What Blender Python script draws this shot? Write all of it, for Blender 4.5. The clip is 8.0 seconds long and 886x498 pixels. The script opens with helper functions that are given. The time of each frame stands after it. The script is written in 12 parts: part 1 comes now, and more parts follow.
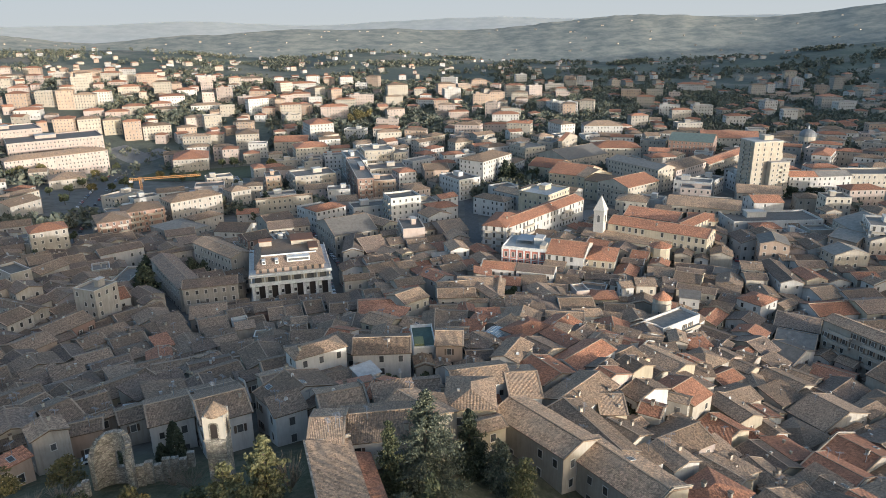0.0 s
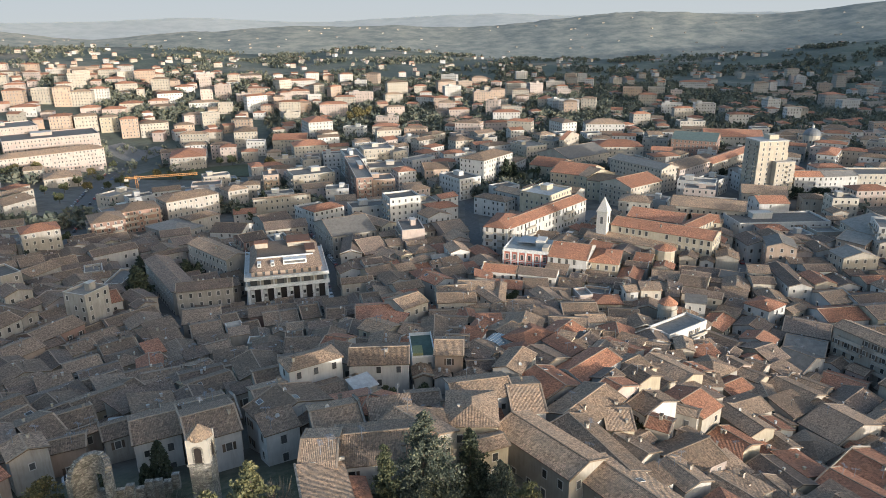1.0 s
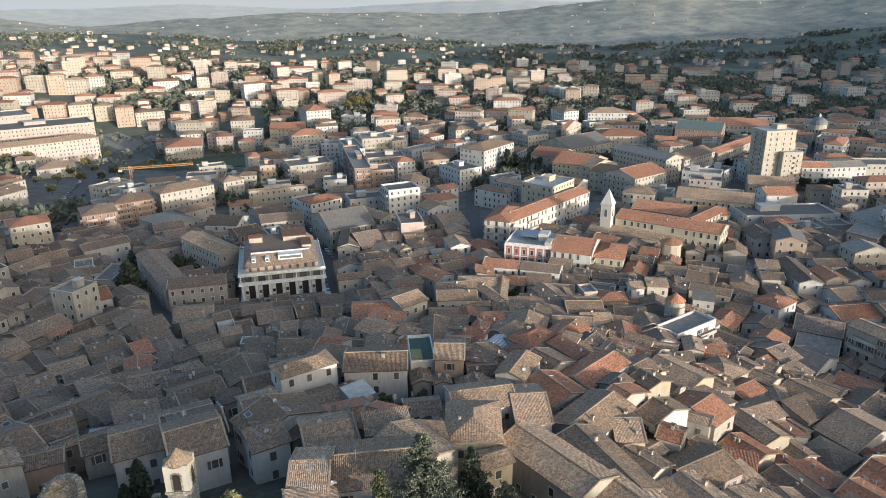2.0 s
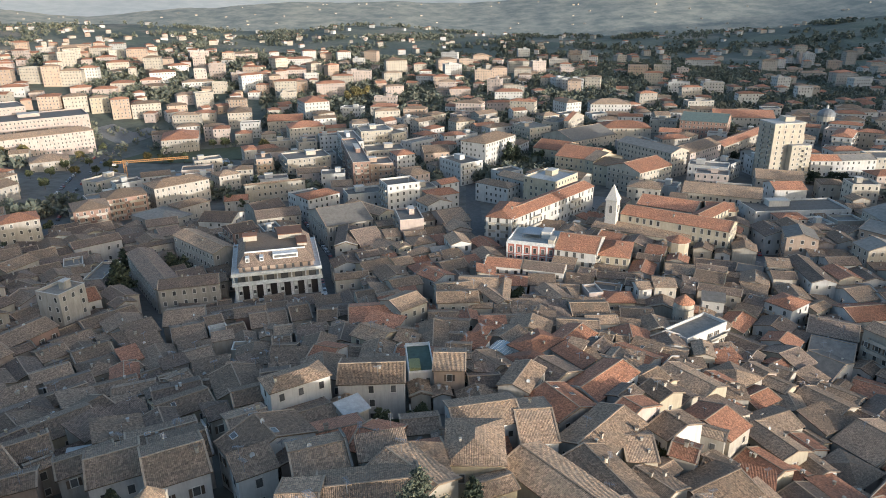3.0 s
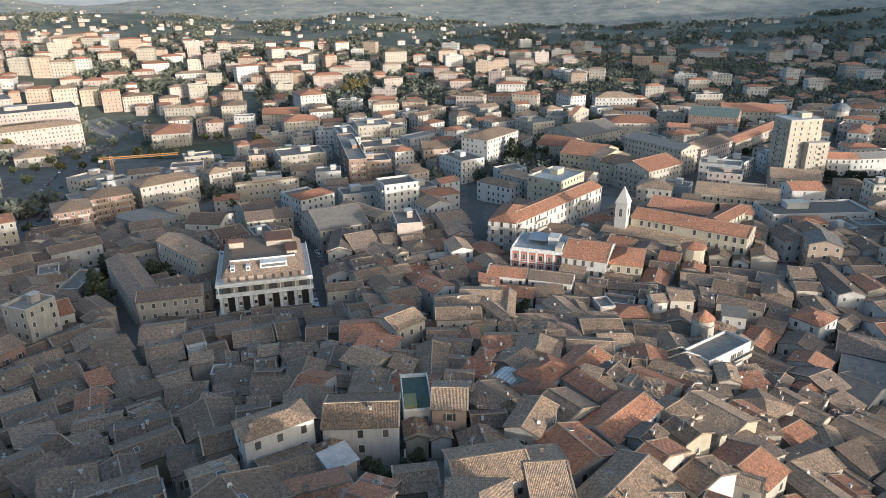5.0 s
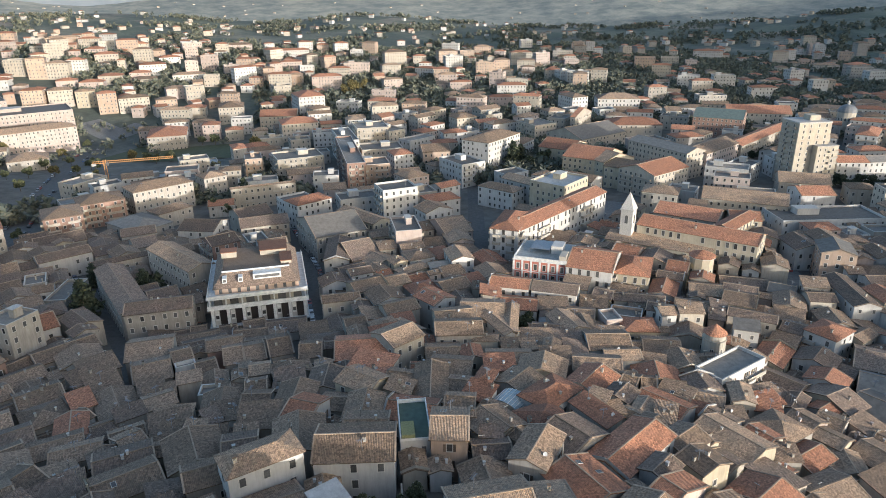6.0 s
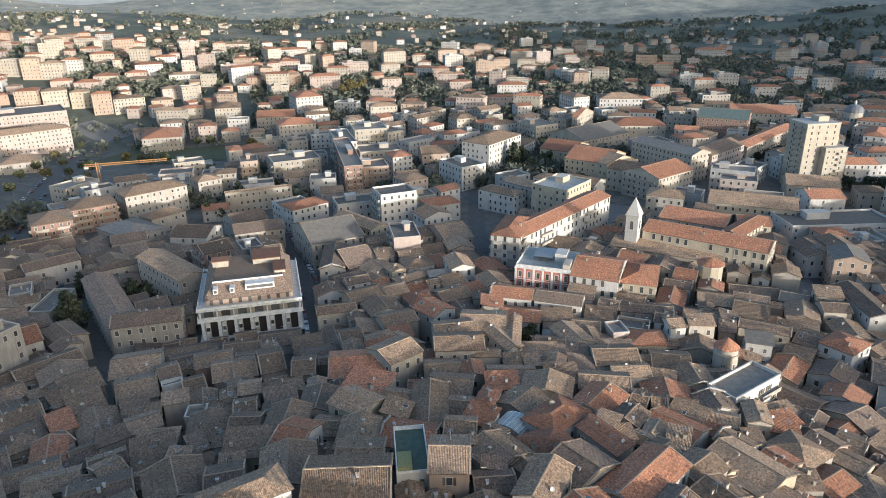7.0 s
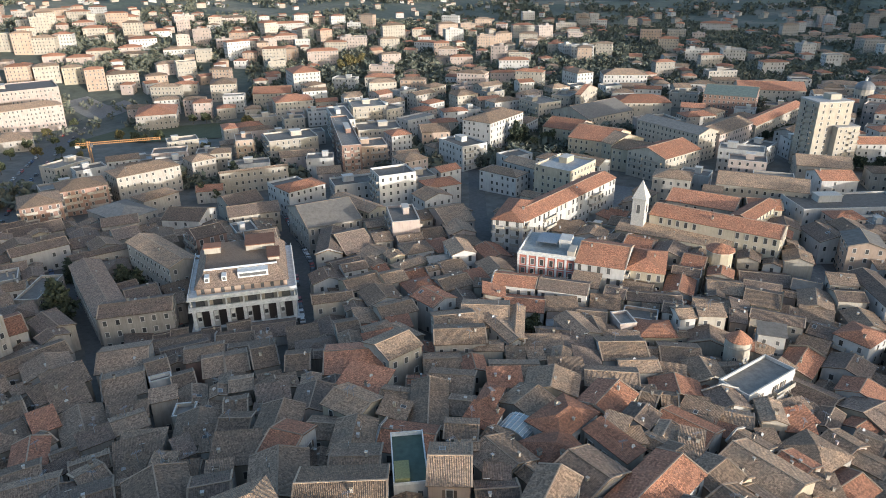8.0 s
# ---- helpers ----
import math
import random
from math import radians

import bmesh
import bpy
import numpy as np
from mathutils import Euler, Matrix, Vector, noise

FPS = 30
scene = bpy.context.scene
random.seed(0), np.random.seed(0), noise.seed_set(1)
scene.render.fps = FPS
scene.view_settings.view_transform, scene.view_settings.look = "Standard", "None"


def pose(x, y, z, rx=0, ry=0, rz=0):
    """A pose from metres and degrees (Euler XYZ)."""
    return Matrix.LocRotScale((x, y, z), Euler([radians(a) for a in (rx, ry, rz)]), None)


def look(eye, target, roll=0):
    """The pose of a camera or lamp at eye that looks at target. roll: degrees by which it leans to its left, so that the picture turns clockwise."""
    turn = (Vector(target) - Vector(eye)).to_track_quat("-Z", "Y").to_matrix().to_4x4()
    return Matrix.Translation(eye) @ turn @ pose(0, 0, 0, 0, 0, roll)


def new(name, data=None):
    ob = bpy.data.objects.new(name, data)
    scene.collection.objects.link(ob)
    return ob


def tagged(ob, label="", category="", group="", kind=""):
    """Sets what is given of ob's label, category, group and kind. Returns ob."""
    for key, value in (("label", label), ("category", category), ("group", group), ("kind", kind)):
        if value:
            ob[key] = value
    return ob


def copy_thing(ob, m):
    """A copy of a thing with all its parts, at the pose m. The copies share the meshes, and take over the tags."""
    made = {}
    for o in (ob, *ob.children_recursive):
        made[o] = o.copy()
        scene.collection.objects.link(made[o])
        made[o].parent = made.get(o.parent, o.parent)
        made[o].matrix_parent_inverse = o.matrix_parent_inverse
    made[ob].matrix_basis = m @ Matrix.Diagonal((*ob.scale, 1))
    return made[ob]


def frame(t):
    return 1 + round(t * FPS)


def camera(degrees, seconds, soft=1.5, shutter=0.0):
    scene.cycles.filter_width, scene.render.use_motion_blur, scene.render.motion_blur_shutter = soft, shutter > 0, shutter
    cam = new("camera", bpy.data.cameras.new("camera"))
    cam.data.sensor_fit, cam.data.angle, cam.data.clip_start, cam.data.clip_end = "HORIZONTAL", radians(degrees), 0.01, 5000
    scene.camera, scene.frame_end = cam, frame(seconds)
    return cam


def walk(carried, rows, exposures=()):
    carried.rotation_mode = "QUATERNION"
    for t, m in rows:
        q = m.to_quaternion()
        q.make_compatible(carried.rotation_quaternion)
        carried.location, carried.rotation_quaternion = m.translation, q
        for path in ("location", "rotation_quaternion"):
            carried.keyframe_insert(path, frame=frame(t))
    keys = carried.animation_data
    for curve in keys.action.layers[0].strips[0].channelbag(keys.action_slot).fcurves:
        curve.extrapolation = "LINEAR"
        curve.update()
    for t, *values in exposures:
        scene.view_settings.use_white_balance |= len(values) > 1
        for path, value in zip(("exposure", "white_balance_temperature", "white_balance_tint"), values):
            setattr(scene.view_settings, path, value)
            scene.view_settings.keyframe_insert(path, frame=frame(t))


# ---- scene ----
cam = camera(66.4, 8.0, soft=0.8)
PATH = [
    (0, (-0.553, -2.212, 109.683), (-0.541, -0.316, 109.047), -0.7),
    (0.5, (-0.571, 0.655, 109.682), (-0.558, 2.552, 109.047), -0.7),
    (1, (-0.453, 4.357, 109.718), (-0.441, 6.25, 109.074), -0.6),
    (1.5, (-0.428, 8.375, 109.632), (-0.417, 10.262, 108.971), -0.6),
    (1.7, (-0.426, 10.05, 109.634), (-0.414, 11.935, 108.966), -0.6),
    (3, (-0.037, 21.539, 109.627), (-0.028, 23.411, 108.923), -0.7),
    (3.5, (0.016, 25.885, 109.524), (0.024, 27.753, 108.81), -0.6),
    (4, (0.064, 30.564, 109.435), (0.073, 32.429, 108.712), -0.6),
    (4.5, (0.124, 34.993, 109.383), (0.133, 36.856, 108.655), -0.6),
    (6, (0.511, 48.598, 109.453), (0.518, 50.46, 108.723), -0.7),
    (6.5, (0.657, 53.026, 109.472), (0.664, 54.888, 108.742), -0.7),
    (7, (0.757, 57.612, 109.515), (0.764, 59.472, 108.781), -0.8),
    (7.5, (0.772, 61.981, 109.564), (0.779, 63.829, 108.799), -0.8),
    (8, (0.895, 66.561, 109.612), (0.9, 68.394, 108.811), -0.8),
]
walk(cam, [(t, look(eye, aim, roll)) for t, eye, aim, roll in PATH], [(0.0, 1.50, 5930, 6.5), (8.0, 1.57, 5800, 6.5)])

# ---- light ----
SUN_AZ, SUN_EL = 136.0, 6.0  # degrees clockwise from +y, degrees over the horizon
world = bpy.data.worlds.new("sky")
world.use_nodes = True
scene.world = world
wn = world.node_tree.nodes
sky = wn.new("ShaderNodeTexSky")
sky.sky_type, sky.sun_disc = "NISHITA", False
sky.sun_elevation, sky.sun_rotation = radians(SUN_EL), radians(SUN_AZ)
sky.air_density, sky.dust_density, sky.ozone_density = 0.8, 4.2, 1.0
sky.altitude = 700
world.node_tree.links.new(sky.outputs[0], wn["Background"].inputs[0])
wn["Background"].inputs[1].default_value = 0.15
sun = new("sun", bpy.data.lights.new("sun", "SUN"))
sun.data.energy, sun.data.angle, sun.data.color = 1.75, radians(0.6), (1.0, 0.90, 0.80)
sun_from = Vector((math.sin(radians(SUN_AZ)) * math.cos(radians(SUN_EL)), math.cos(radians(SUN_AZ)) * math.cos(radians(SUN_EL)), math.sin(radians(SUN_EL))))
sun.matrix_world = look(sun_from * 400, (0, 0, 0))


# ---- materials ----
def nodes_of(name, rough=0.85):
    m = bpy.data.materials.new(name)
    m.use_nodes = True
    b = m.node_tree.nodes["Principled BSDF"]
    b.inputs["Roughness"].default_value = rough
    return m, m.node_tree.nodes, m.node_tree.links, b


def tex(nodes, links, kind, scale, vector=None, **opts):
    n = nodes.new(kind)
    n.inputs["Scale"].default_value = scale
    for k, v in opts.items():
        n.inputs[k].default_value = v
    if vector is not None:
        links.new(vector, n.inputs["Vector"])
    return n


def ramp(nodes, links, fac, stops):
    r = nodes.new("ShaderNodeValToRGB")
    while len(r.color_ramp.elements) < len(stops):
        r.color_ramp.elements.new(0.5)
    for e, (p, c) in zip(r.color_ramp.elements, stops):
        e.position, e.color = p, (*c, 1)
    links.new(fac, r.inputs[0])
    return r.outputs[0]


def mixed(nodes, links, mode, fac, a, b):
    n = nodes.new("ShaderNodeMix")
    n.data_type, n.blend_type = "RGBA", mode
    for sock, v in ((n.inputs[0], fac), (n.inputs[6], a), (n.inputs[7], b)):
        if isinstance(v, (int, float)):
            sock.default_value = v
        elif isinstance(v, tuple):
            sock.default_value = (*v, 1)
        else:
            links.new(v, sock)
    return n.outputs[2]


def bumped(nodes, links, bsdf, height, strength, distance):
    n = nodes.new("ShaderNodeBump")
    n.inputs["Strength"].default_value, n.inputs["Distance"].default_value = strength, distance
    links.new(height, n.inputs["Height"])
    links.new(n.outputs[0], bsdf.inputs["Normal"])


def tinted(nodes, links, colour, spread):
    """Each thing a little lighter or darker than the next."""
    info = nodes.new("ShaderNodeObjectInfo")
    geo = nodes.new("ShaderNodeNewGeometry")
    both = nodes.new("ShaderNodeMath")
    both.operation = "MULTIPLY_ADD"
    both.inputs[1].default_value = 0.6
    links.new(geo.outputs["Random Per Island"], both.inputs[0])
    links.new(info.outputs["Random"], both.inputs[2])
    wrap = nodes.new("ShaderNodeMath")
    wrap.operation = "FRACT"
    links.new(both.outputs[0], wrap.inputs[0])
    g = ramp(nodes, links, wrap.outputs[0], [(0, (1 - spread,) * 3), (1, (1 + spread,) * 3)])
    return mixed(nodes, links, "MULTIPLY", 1.0, colour, g)


def tile_roof(name, base, moss, spread=0.36):
    m, n, l, b = nodes_of(name, 0.9)
    uv = n.new("ShaderNodeUVMap").outputs[0]
    pos = n.new("ShaderNodeNewGeometry").outputs["Position"]
    rows = tex(n, l, "ShaderNodeTexWave", 1.15, uv, Distortion=1.2, **{"Detail Scale": 3.0})
    rows.bands_direction = "X"
    courses = tex(n, l, "ShaderNodeTexWave", 0.45, uv, Distortion=2.5)
    courses.bands_direction, courses.wave_profile = "Y", "SAW"
    grain = tex(n, l, "ShaderNodeTexNoise", 2.6, pos, Detail=5.0, Roughness=0.75)
    patch = tex(n, l, "ShaderNodeTexNoise", 0.35, pos, Detail=3.0)
    cells = tex(n, l, "ShaderNodeTexVoronoi", 3.2, uv)
    dark = tuple(c * 0.55 for c in base)
    light = tuple(min(1, c * 1.35) for c in base)
    col = ramp(n, l, grain.outputs[0], [(0.3, dark), (0.5, base), (0.72, light)])
    grey = n.new("ShaderNodeRGBToBW")
    l.new(cells.outputs["Color"], grey.inputs[0])
    col = mixed(n, l, "MULTIPLY", 1.0, col, ramp(n, l, grey.outputs[0], [(0.2, (0.62,) * 3), (0.8, (1.3,) * 3)]))
    repair = tex(n, l, "ShaderNodeTexVoronoi", 0.33, uv)
    shade = n.new("ShaderNodeRGBToBW")
    l.new(repair.outputs["Color"], shade.inputs[0])
    col = mixed(n, l, "MULTIPLY", 1.0, col, ramp(n, l, shade.outputs[0], [(0.25, (0.93,) * 3), (0.75, (1.06, 1.05, 1.03))]))
    spots = ramp(n, l, patch.outputs[0], [(0.42, (0, 0, 0)), (0.7, (0.5, 0.5, 0.5))])
    col = mixed(n, l, "MIX", spots, col, moss)
    groove = ramp(n, l, rows.outputs[0], [(0.0, (0.55,) * 3), (0.4, (1.05,) * 3)])
    col = mixed(n, l, "MULTIPLY", 0.5, col, groove)
    l.new(tinted(n, l, col, spread), b.inputs["Base Color"])
    h = n.new("ShaderNodeMath")
    h.operation = "ADD"
    l.new(rows.outputs[0], h.inputs[0]), l.new(courses.outputs[0], h.inputs[1])
    bumped(n, l, b, h.outputs[0], 0.7, 0.08)
    return m


def plaster(name, base, dirt=0.5, spread=0.14):
    m, n, l, b = nodes_of(name, 0.92)
    pos = n.new("ShaderNodeNewGeometry").outputs["Position"]
    big = tex(n, l, "ShaderNodeTexNoise", 0.22, pos, Detail=4.0, Roughness=0.65)
    streak = n.new("ShaderNodeMapping")
    streak.inputs["Scale"].default_value = (1.3, 1.3, 0.16)
    l.new(pos, streak.inputs["Vector"])
    runs = tex(n, l, "ShaderNodeTexNoise", 1.1, streak.outputs[0], Detail=5.0, Roughness=0.7)
    fine = tex(n, l, "ShaderNodeTexNoise", 6.0, pos, Detail=3.0)
    stain = tuple(c * k for c, k in zip(base, (0.58, 0.55, 0.52)))
    col = mixed(n, l, "MIX", ramp(n, l, runs.outputs[0], [(0.45, (0, 0, 0)), (0.75, (dirt,) * 3)]), base, stain)
    col = mixed(n, l, "MULTIPLY", 0.5, col, ramp(n, l, big.outputs[0], [(0.3, (0.62,) * 3), (0.65, (1.1,) * 3)]))
    l.new(tinted(n, l, col, spread), b.inputs["Base Color"])
    bumped(n, l, b, fine.outputs[0], 0.3, 0.02)
    return m


def plain(name, base, rough=0.7, metal=0.0, spread=0.1, scale=3.0):
    m, n, l, b = nodes_of(name, rough)
    b.inputs["Metallic"].default_value = metal
    pos = n.new("ShaderNodeNewGeometry").outputs["Position"]
    t = tex(n, l, "ShaderNodeTexNoise", scale, pos, Detail=5.0, Roughness=0.7)
    col = ramp(n, l, t.outputs[0], [(0.3, tuple(c * 0.7 for c in base)), (0.7, tuple(min(1, c * 1.2) for c in base))])
    l.new(tinted(n, l, col, spread), b.inputs["Base Color"])
    bumped(n, l, b, t.outputs[0], 0.25, 0.02)
    return m


MOSS = (0.20, 0.165, 0.125)
ROOF = {
    "t": tile_roof("old_clay_tiles", (0.36, 0.247, 0.163), MOSS),
    "d": tile_roof("dark_weathered_tiles", (0.31, 0.218, 0.15), (0.225, 0.17, 0.12)),
    "r": tile_roof("red_clay_tiles", (0.42, 0.195, 0.113), (0.34, 0.18, 0.115), 0.28),
    "m": tile_roof("dark_brown_tiles", (0.235, 0.168, 0.125), (0.17, 0.137, 0.105), 0.34),
    "k": plain("grey_roof_felt", (0.215, 0.195, 0.17), 0.9, spread=0.35, scale=0.7),
    "e": plain("green_copper_sheet", (0.135, 0.17, 0.15), 0.7, scale=0.6),
    "w": plain("pale_metal_sheet", (0.40, 0.40, 0.39), 0.6, spread=0.08, scale=0.8),
}
ROOF_WORDS = {"t": "weathered tan clay tile", "d": "dark mossy tile", "r": "red clay tile", "m": "dark brown tile", "k": "grey felt", "e": "green copper", "w": "pale metal"}
WALL = {
    "w": plaster("white_plaster", (0.52, 0.50, 0.47)),
    "c": plaster("cream_plaster", (0.43, 0.385, 0.32)),
    "y": plaster("yellow_plaster", (0.46, 0.40, 0.30)),
    "o": plaster("salmon_plaster", (0.43, 0.325, 0.25)),
    "p": plaster("pink_plaster", (0.45, 0.37, 0.325)),
    # Also worn by plaster houses whose missing shade is put into wall colour.
    "g": plaster("grey_stone_and_shade_wall", (0.38, 0.345, 0.30), 0.7),
    "b": plaster("brown_brick_wall", (0.31, 0.20, 0.155)),
    "r": plaster("red_plaster", (0.45, 0.15, 0.13)),
}
WALL_WORDS = {"w": "white plaster", "c": "cream plaster", "y": "yellow plaster", "o": "salmon plaster", "p": "pink plaster", "g": "stone-grey", "b": "brown brick", "r": "red plaster"}
RIDGE = plain("mortared_ridge_tiles", (0.35, 0.262, 0.185), 0.9, spread=0.4, scale=1.5)
GLASS = plain("dark_window_glass", (0.10, 0.098, 0.095), 0.25, spread=0.5)
FRAME = plain("pale_stone_trim", (0.55, 0.52, 0.47), 0.8)
SHUTTER = plain("brown_shutter_paint", (0.12, 0.085, 0.06), 0.7, spread=0.5)
LEAD = plain("lead_sheet", (0.17, 0.175, 0.18), 0.55, scale=1.5)
CONCRETE = plain("weathered_concrete", (0.40, 0.385, 0.36), 0.9, scale=1.2)
METAL = plain("grey_metal", (0.35, 0.35, 0.36), 0.45, 0.7)
BARK = plain("grey_brown_bark", (0.12, 0.095, 0.07), 0.95)


# ---- mesh helpers ----
def part(name, bm, material, parent=None, label=""):
    """Links a bmesh as one mesh object, under a thing or a part."""
    me = bpy.data.meshes.new(name)
    bm.to_mesh(me)
    bm.free()
    for mat in material if isinstance(material, (list, tuple)) else [material]:
        me.materials.append(mat)
    ob = new(name, me)
    if parent is not None:
        ob.parent = parent
    if label:
        ob["label"] = label
    return ob


def shared(name, me, parent, m, label=""):
    ob = new(name, me)
    ob.parent = parent
    ob.matrix_basis = m
    if label:
        ob["label"] = label
    return ob


def mesh_of(name, bm, *mats):
    me = bpy.data.meshes.new(name)
    bm.to_mesh(me)
    bm.free()
    for mat in mats:
        me.materials.append(mat)
    return me


def quad(bm, pts, mat=0, uv=None, flip=False):
    vs = [bm.verts.new(p) for p in (pts[::-1] if flip else pts)]
    f = bm.faces.new(vs)
    f.material_index = mat
    if uv is not None:
        lay = bm.loops.layers.uv.verify()
        for lp, c in zip(f.loops, uv[::-1] if flip else uv):
            lp[lay].uv = c
    return f


def box(bm, x0, x1, y0, y1, z0, z1, mat=0, m=None):
    c = [Vector((x, y, z)) for x in (x0, x1) for y in (y0, y1) for z in (z0, z1)]
    if m is not None:
        c = [m @ p for p in c]
    vs = [bm.verts.new(p) for p in c]
    for i in ((0, 1, 3, 2), (4, 6, 7, 5), (0, 4, 5, 1), (2, 3, 7, 6), (0, 2, 6, 4), (1, 5, 7, 3)):
        bm.faces.new([vs[k] for k in i]).material_index = mat


def slab(bm, a, b, c, d, thick, steps=3, rough=0.05):
    """A roof slope a-b (eave), d-c (ridge) with thickness, uneven, with metres along and up the slope as its UVs."""
    a, b, c, d = (Vector(p) for p in (a, b, c, d))
    n = (b - a).cross(d - a)
    if n.length < 1e-6:
        n = (b - a).cross(c - a)
    n.normalize()
    wide, up = (b - a).length, ((d - a).length + (c - b).length) / 2
    lay = bm.loops.layers.uv.verify()
    grid = []
    for j in range(steps + 1):
        row = []
        for i in range(steps + 1):
            u, v = i / steps, j / steps
            p = a.lerp(b, u).lerp(d.lerp(c, u), v)
            inner = 0 < i < steps or 0 < j < steps
            q = p + n * (noise.noise(p * 0.23) * rough * 2 if inner else 0)
            row.append((bm.verts.new(q), ((p - a).dot((b - a).normalized()), v * up)))
        grid.append(row)
    for j in range(steps):
        for i in range(steps):
            ring = [grid[j][i], grid[j][i + 1], grid[j + 1][i + 1], grid[j + 1][i]]
            try:
                f = bm.faces.new([r[0] for r in ring])
            except ValueError:
                continue
            for lp, r in zip(f.loops, ring):
                lp[lay].uv = r[1]
    low = [p - n * thick for p in (a, b, c, d)]
    tops = (a, b, c, d)
    for i in range(4):
        j = (i + 1) % 4
        if (tops[i] - tops[j]).length > 1e-4:
            quad(bm, [low[i], low[j], tops[j], tops[i]], 0, [(0, 0), (0.2, 0), (0.2, 0.2), (0, 0.2)])


# ---- ground ----
NEAR_HEIGHTS = [
    (0, 40, 49), (-33, 85, 41.5), (-55, 88, 40), (-12, 90, 42.5), (12, 108, 31), (20, 93, 30),
    (-43, 104, 35), (36, 105, 25), (-30, 113, 34.5), (-64, 131, 25), (-22, 140, 29), (0, 153, 24),
    (20, 178, 17), (45, 157, 19), (45, 133, 21), (62, 123, 11), (83, 136, 5), (70, 165, 9),
    (118, 190, -2), (66, 214, 5), (-82, 167, 12), (-110, 186, 8), (-72, 244, 4), (-3, 260, 4),
]
FAR_HEIGHTS = [
    (130, 285, 4), (-10, 196, 13), (205, 405, 3), (-200, 460, -7), (-300, 620, -16), (-430, 860, 32),
    (60, 640, 0), (500, 800, -2), (-330, 1100, 30),
]
KNOTS = np.array(NEAR_HEIGHTS + FAR_HEIGHTS, float)


def spline_weights():
    n = len(KNOTS)
    gap = np.linalg.norm(KNOTS[:, None, :2] - KNOTS[None, :, :2], axis=2)
    a = np.zeros((n + 3, n + 3))
    a[:n, :n] = -gap - np.eye(n) * 1.5
    a[:n, n], a[:n, n + 1:] = 1, KNOTS[:, :2] / 100
    a[n:, :n] = a[:n, n:].T
    return np.linalg.solve(a, np.r_[KNOTS[:, 2], 0, 0, 0])


WEIGHTS = spline_weights()


def ground(x, y):
    """Height of the town's ground."""
    n = len(KNOTS)
    d = np.hypot(KNOTS[:, 0] - x, KNOTS[:, 1] - y)
    return float(-d @ WEIGHTS[:n] + WEIGHTS[n] + WEIGHTS[n + 1] * x / 100 + WEIGHTS[n + 2] * y / 100)


def smooth(a, b, v):
    t = min(1.0, max(0.0, (v - a) / (b - a)))
    return t * t * (3 - 2 * t)


FOOTHILLS = [(-34, -0.024), (-25.7, -0.031), (-22, -0.030), (-16.6, -0.044), (-13, -0.048), (-11, -0.045), (-7, -0.038), (-3.3, -0.042), (1.3, -0.050), (12.6, -0.055), (19, -0.051), (25, -0.045), (28.6, -0.036), (33, -0.027)]  # bearing, slope of the sight line


def ridge_height(x, y, dist):
    """Country beyond the town: a valley, wooded rises, then long ridges."""
    b = math.degrees(math.atan2(x, y))
    crest = 110 + 2300 * float(np.interp(b, [k[0] for k in FOOTHILLS], [k[1] for k in FOOTHILLS]))
    z = -28 + (crest + 28) * smooth(1250, 2300, dist) - (crest + 90) * smooth(2330, 2800, dist)
    far = smooth(1100, 1700, dist)
    z += far * (11 * noise.noise(Vector((x / 420, y / 420, 3))) + 5 * noise.noise(Vector((x / 130, y / 130, 7))))
    return z


def land(x, y):
    """Height of the ground anywhere."""
    dist = math.hypot(x, y)
    t = smooth(1050, 1500, dist)
    z = 0.0
    if t < 1:
        z += (1 - t) * ground(x, max(y, 40.0))
    if t > 0:
        z += t * ridge_height(x, y, dist)
    along, across = -0.695 * x + 0.719 * y, 0.719 * x + 0.695 * y
    k = smooth(-20, -120, along)
    if k > 0:
        z = z * (1 - k) + k * shading_hill(along, across)
    return z


# Heights fitted to where shade should fall, on the town and far valley.
CREST = [(-420, 85), (-200, 144), (-60, 120), (0, 85), (20, 75), (34, 72), (40, 71), (46, 67), (58, 67), (70, 65), (76, 63), (88, 53), (95, 50), (105, 45), (115, 41), (125, 37), (135, 34), (151, 29), (176, 24), (225, 23), (260, 30), (300, 34), (430, 36), (490, 28), (600, 45), (700, 65), (780, 76), (840, 90), (900, 110), (1200, 130), (1600, 150)]  # across the sunlight, height


def shading_hill(along, across):
    """Unseen hill added behind the flight, shaped so its long evening shade lies over the old town."""
    crest = float(np.interp(across, [k[0] for k in CREST], [k[1] for k in CREST]))
    return crest - 60 * smooth(-190, -750, along)


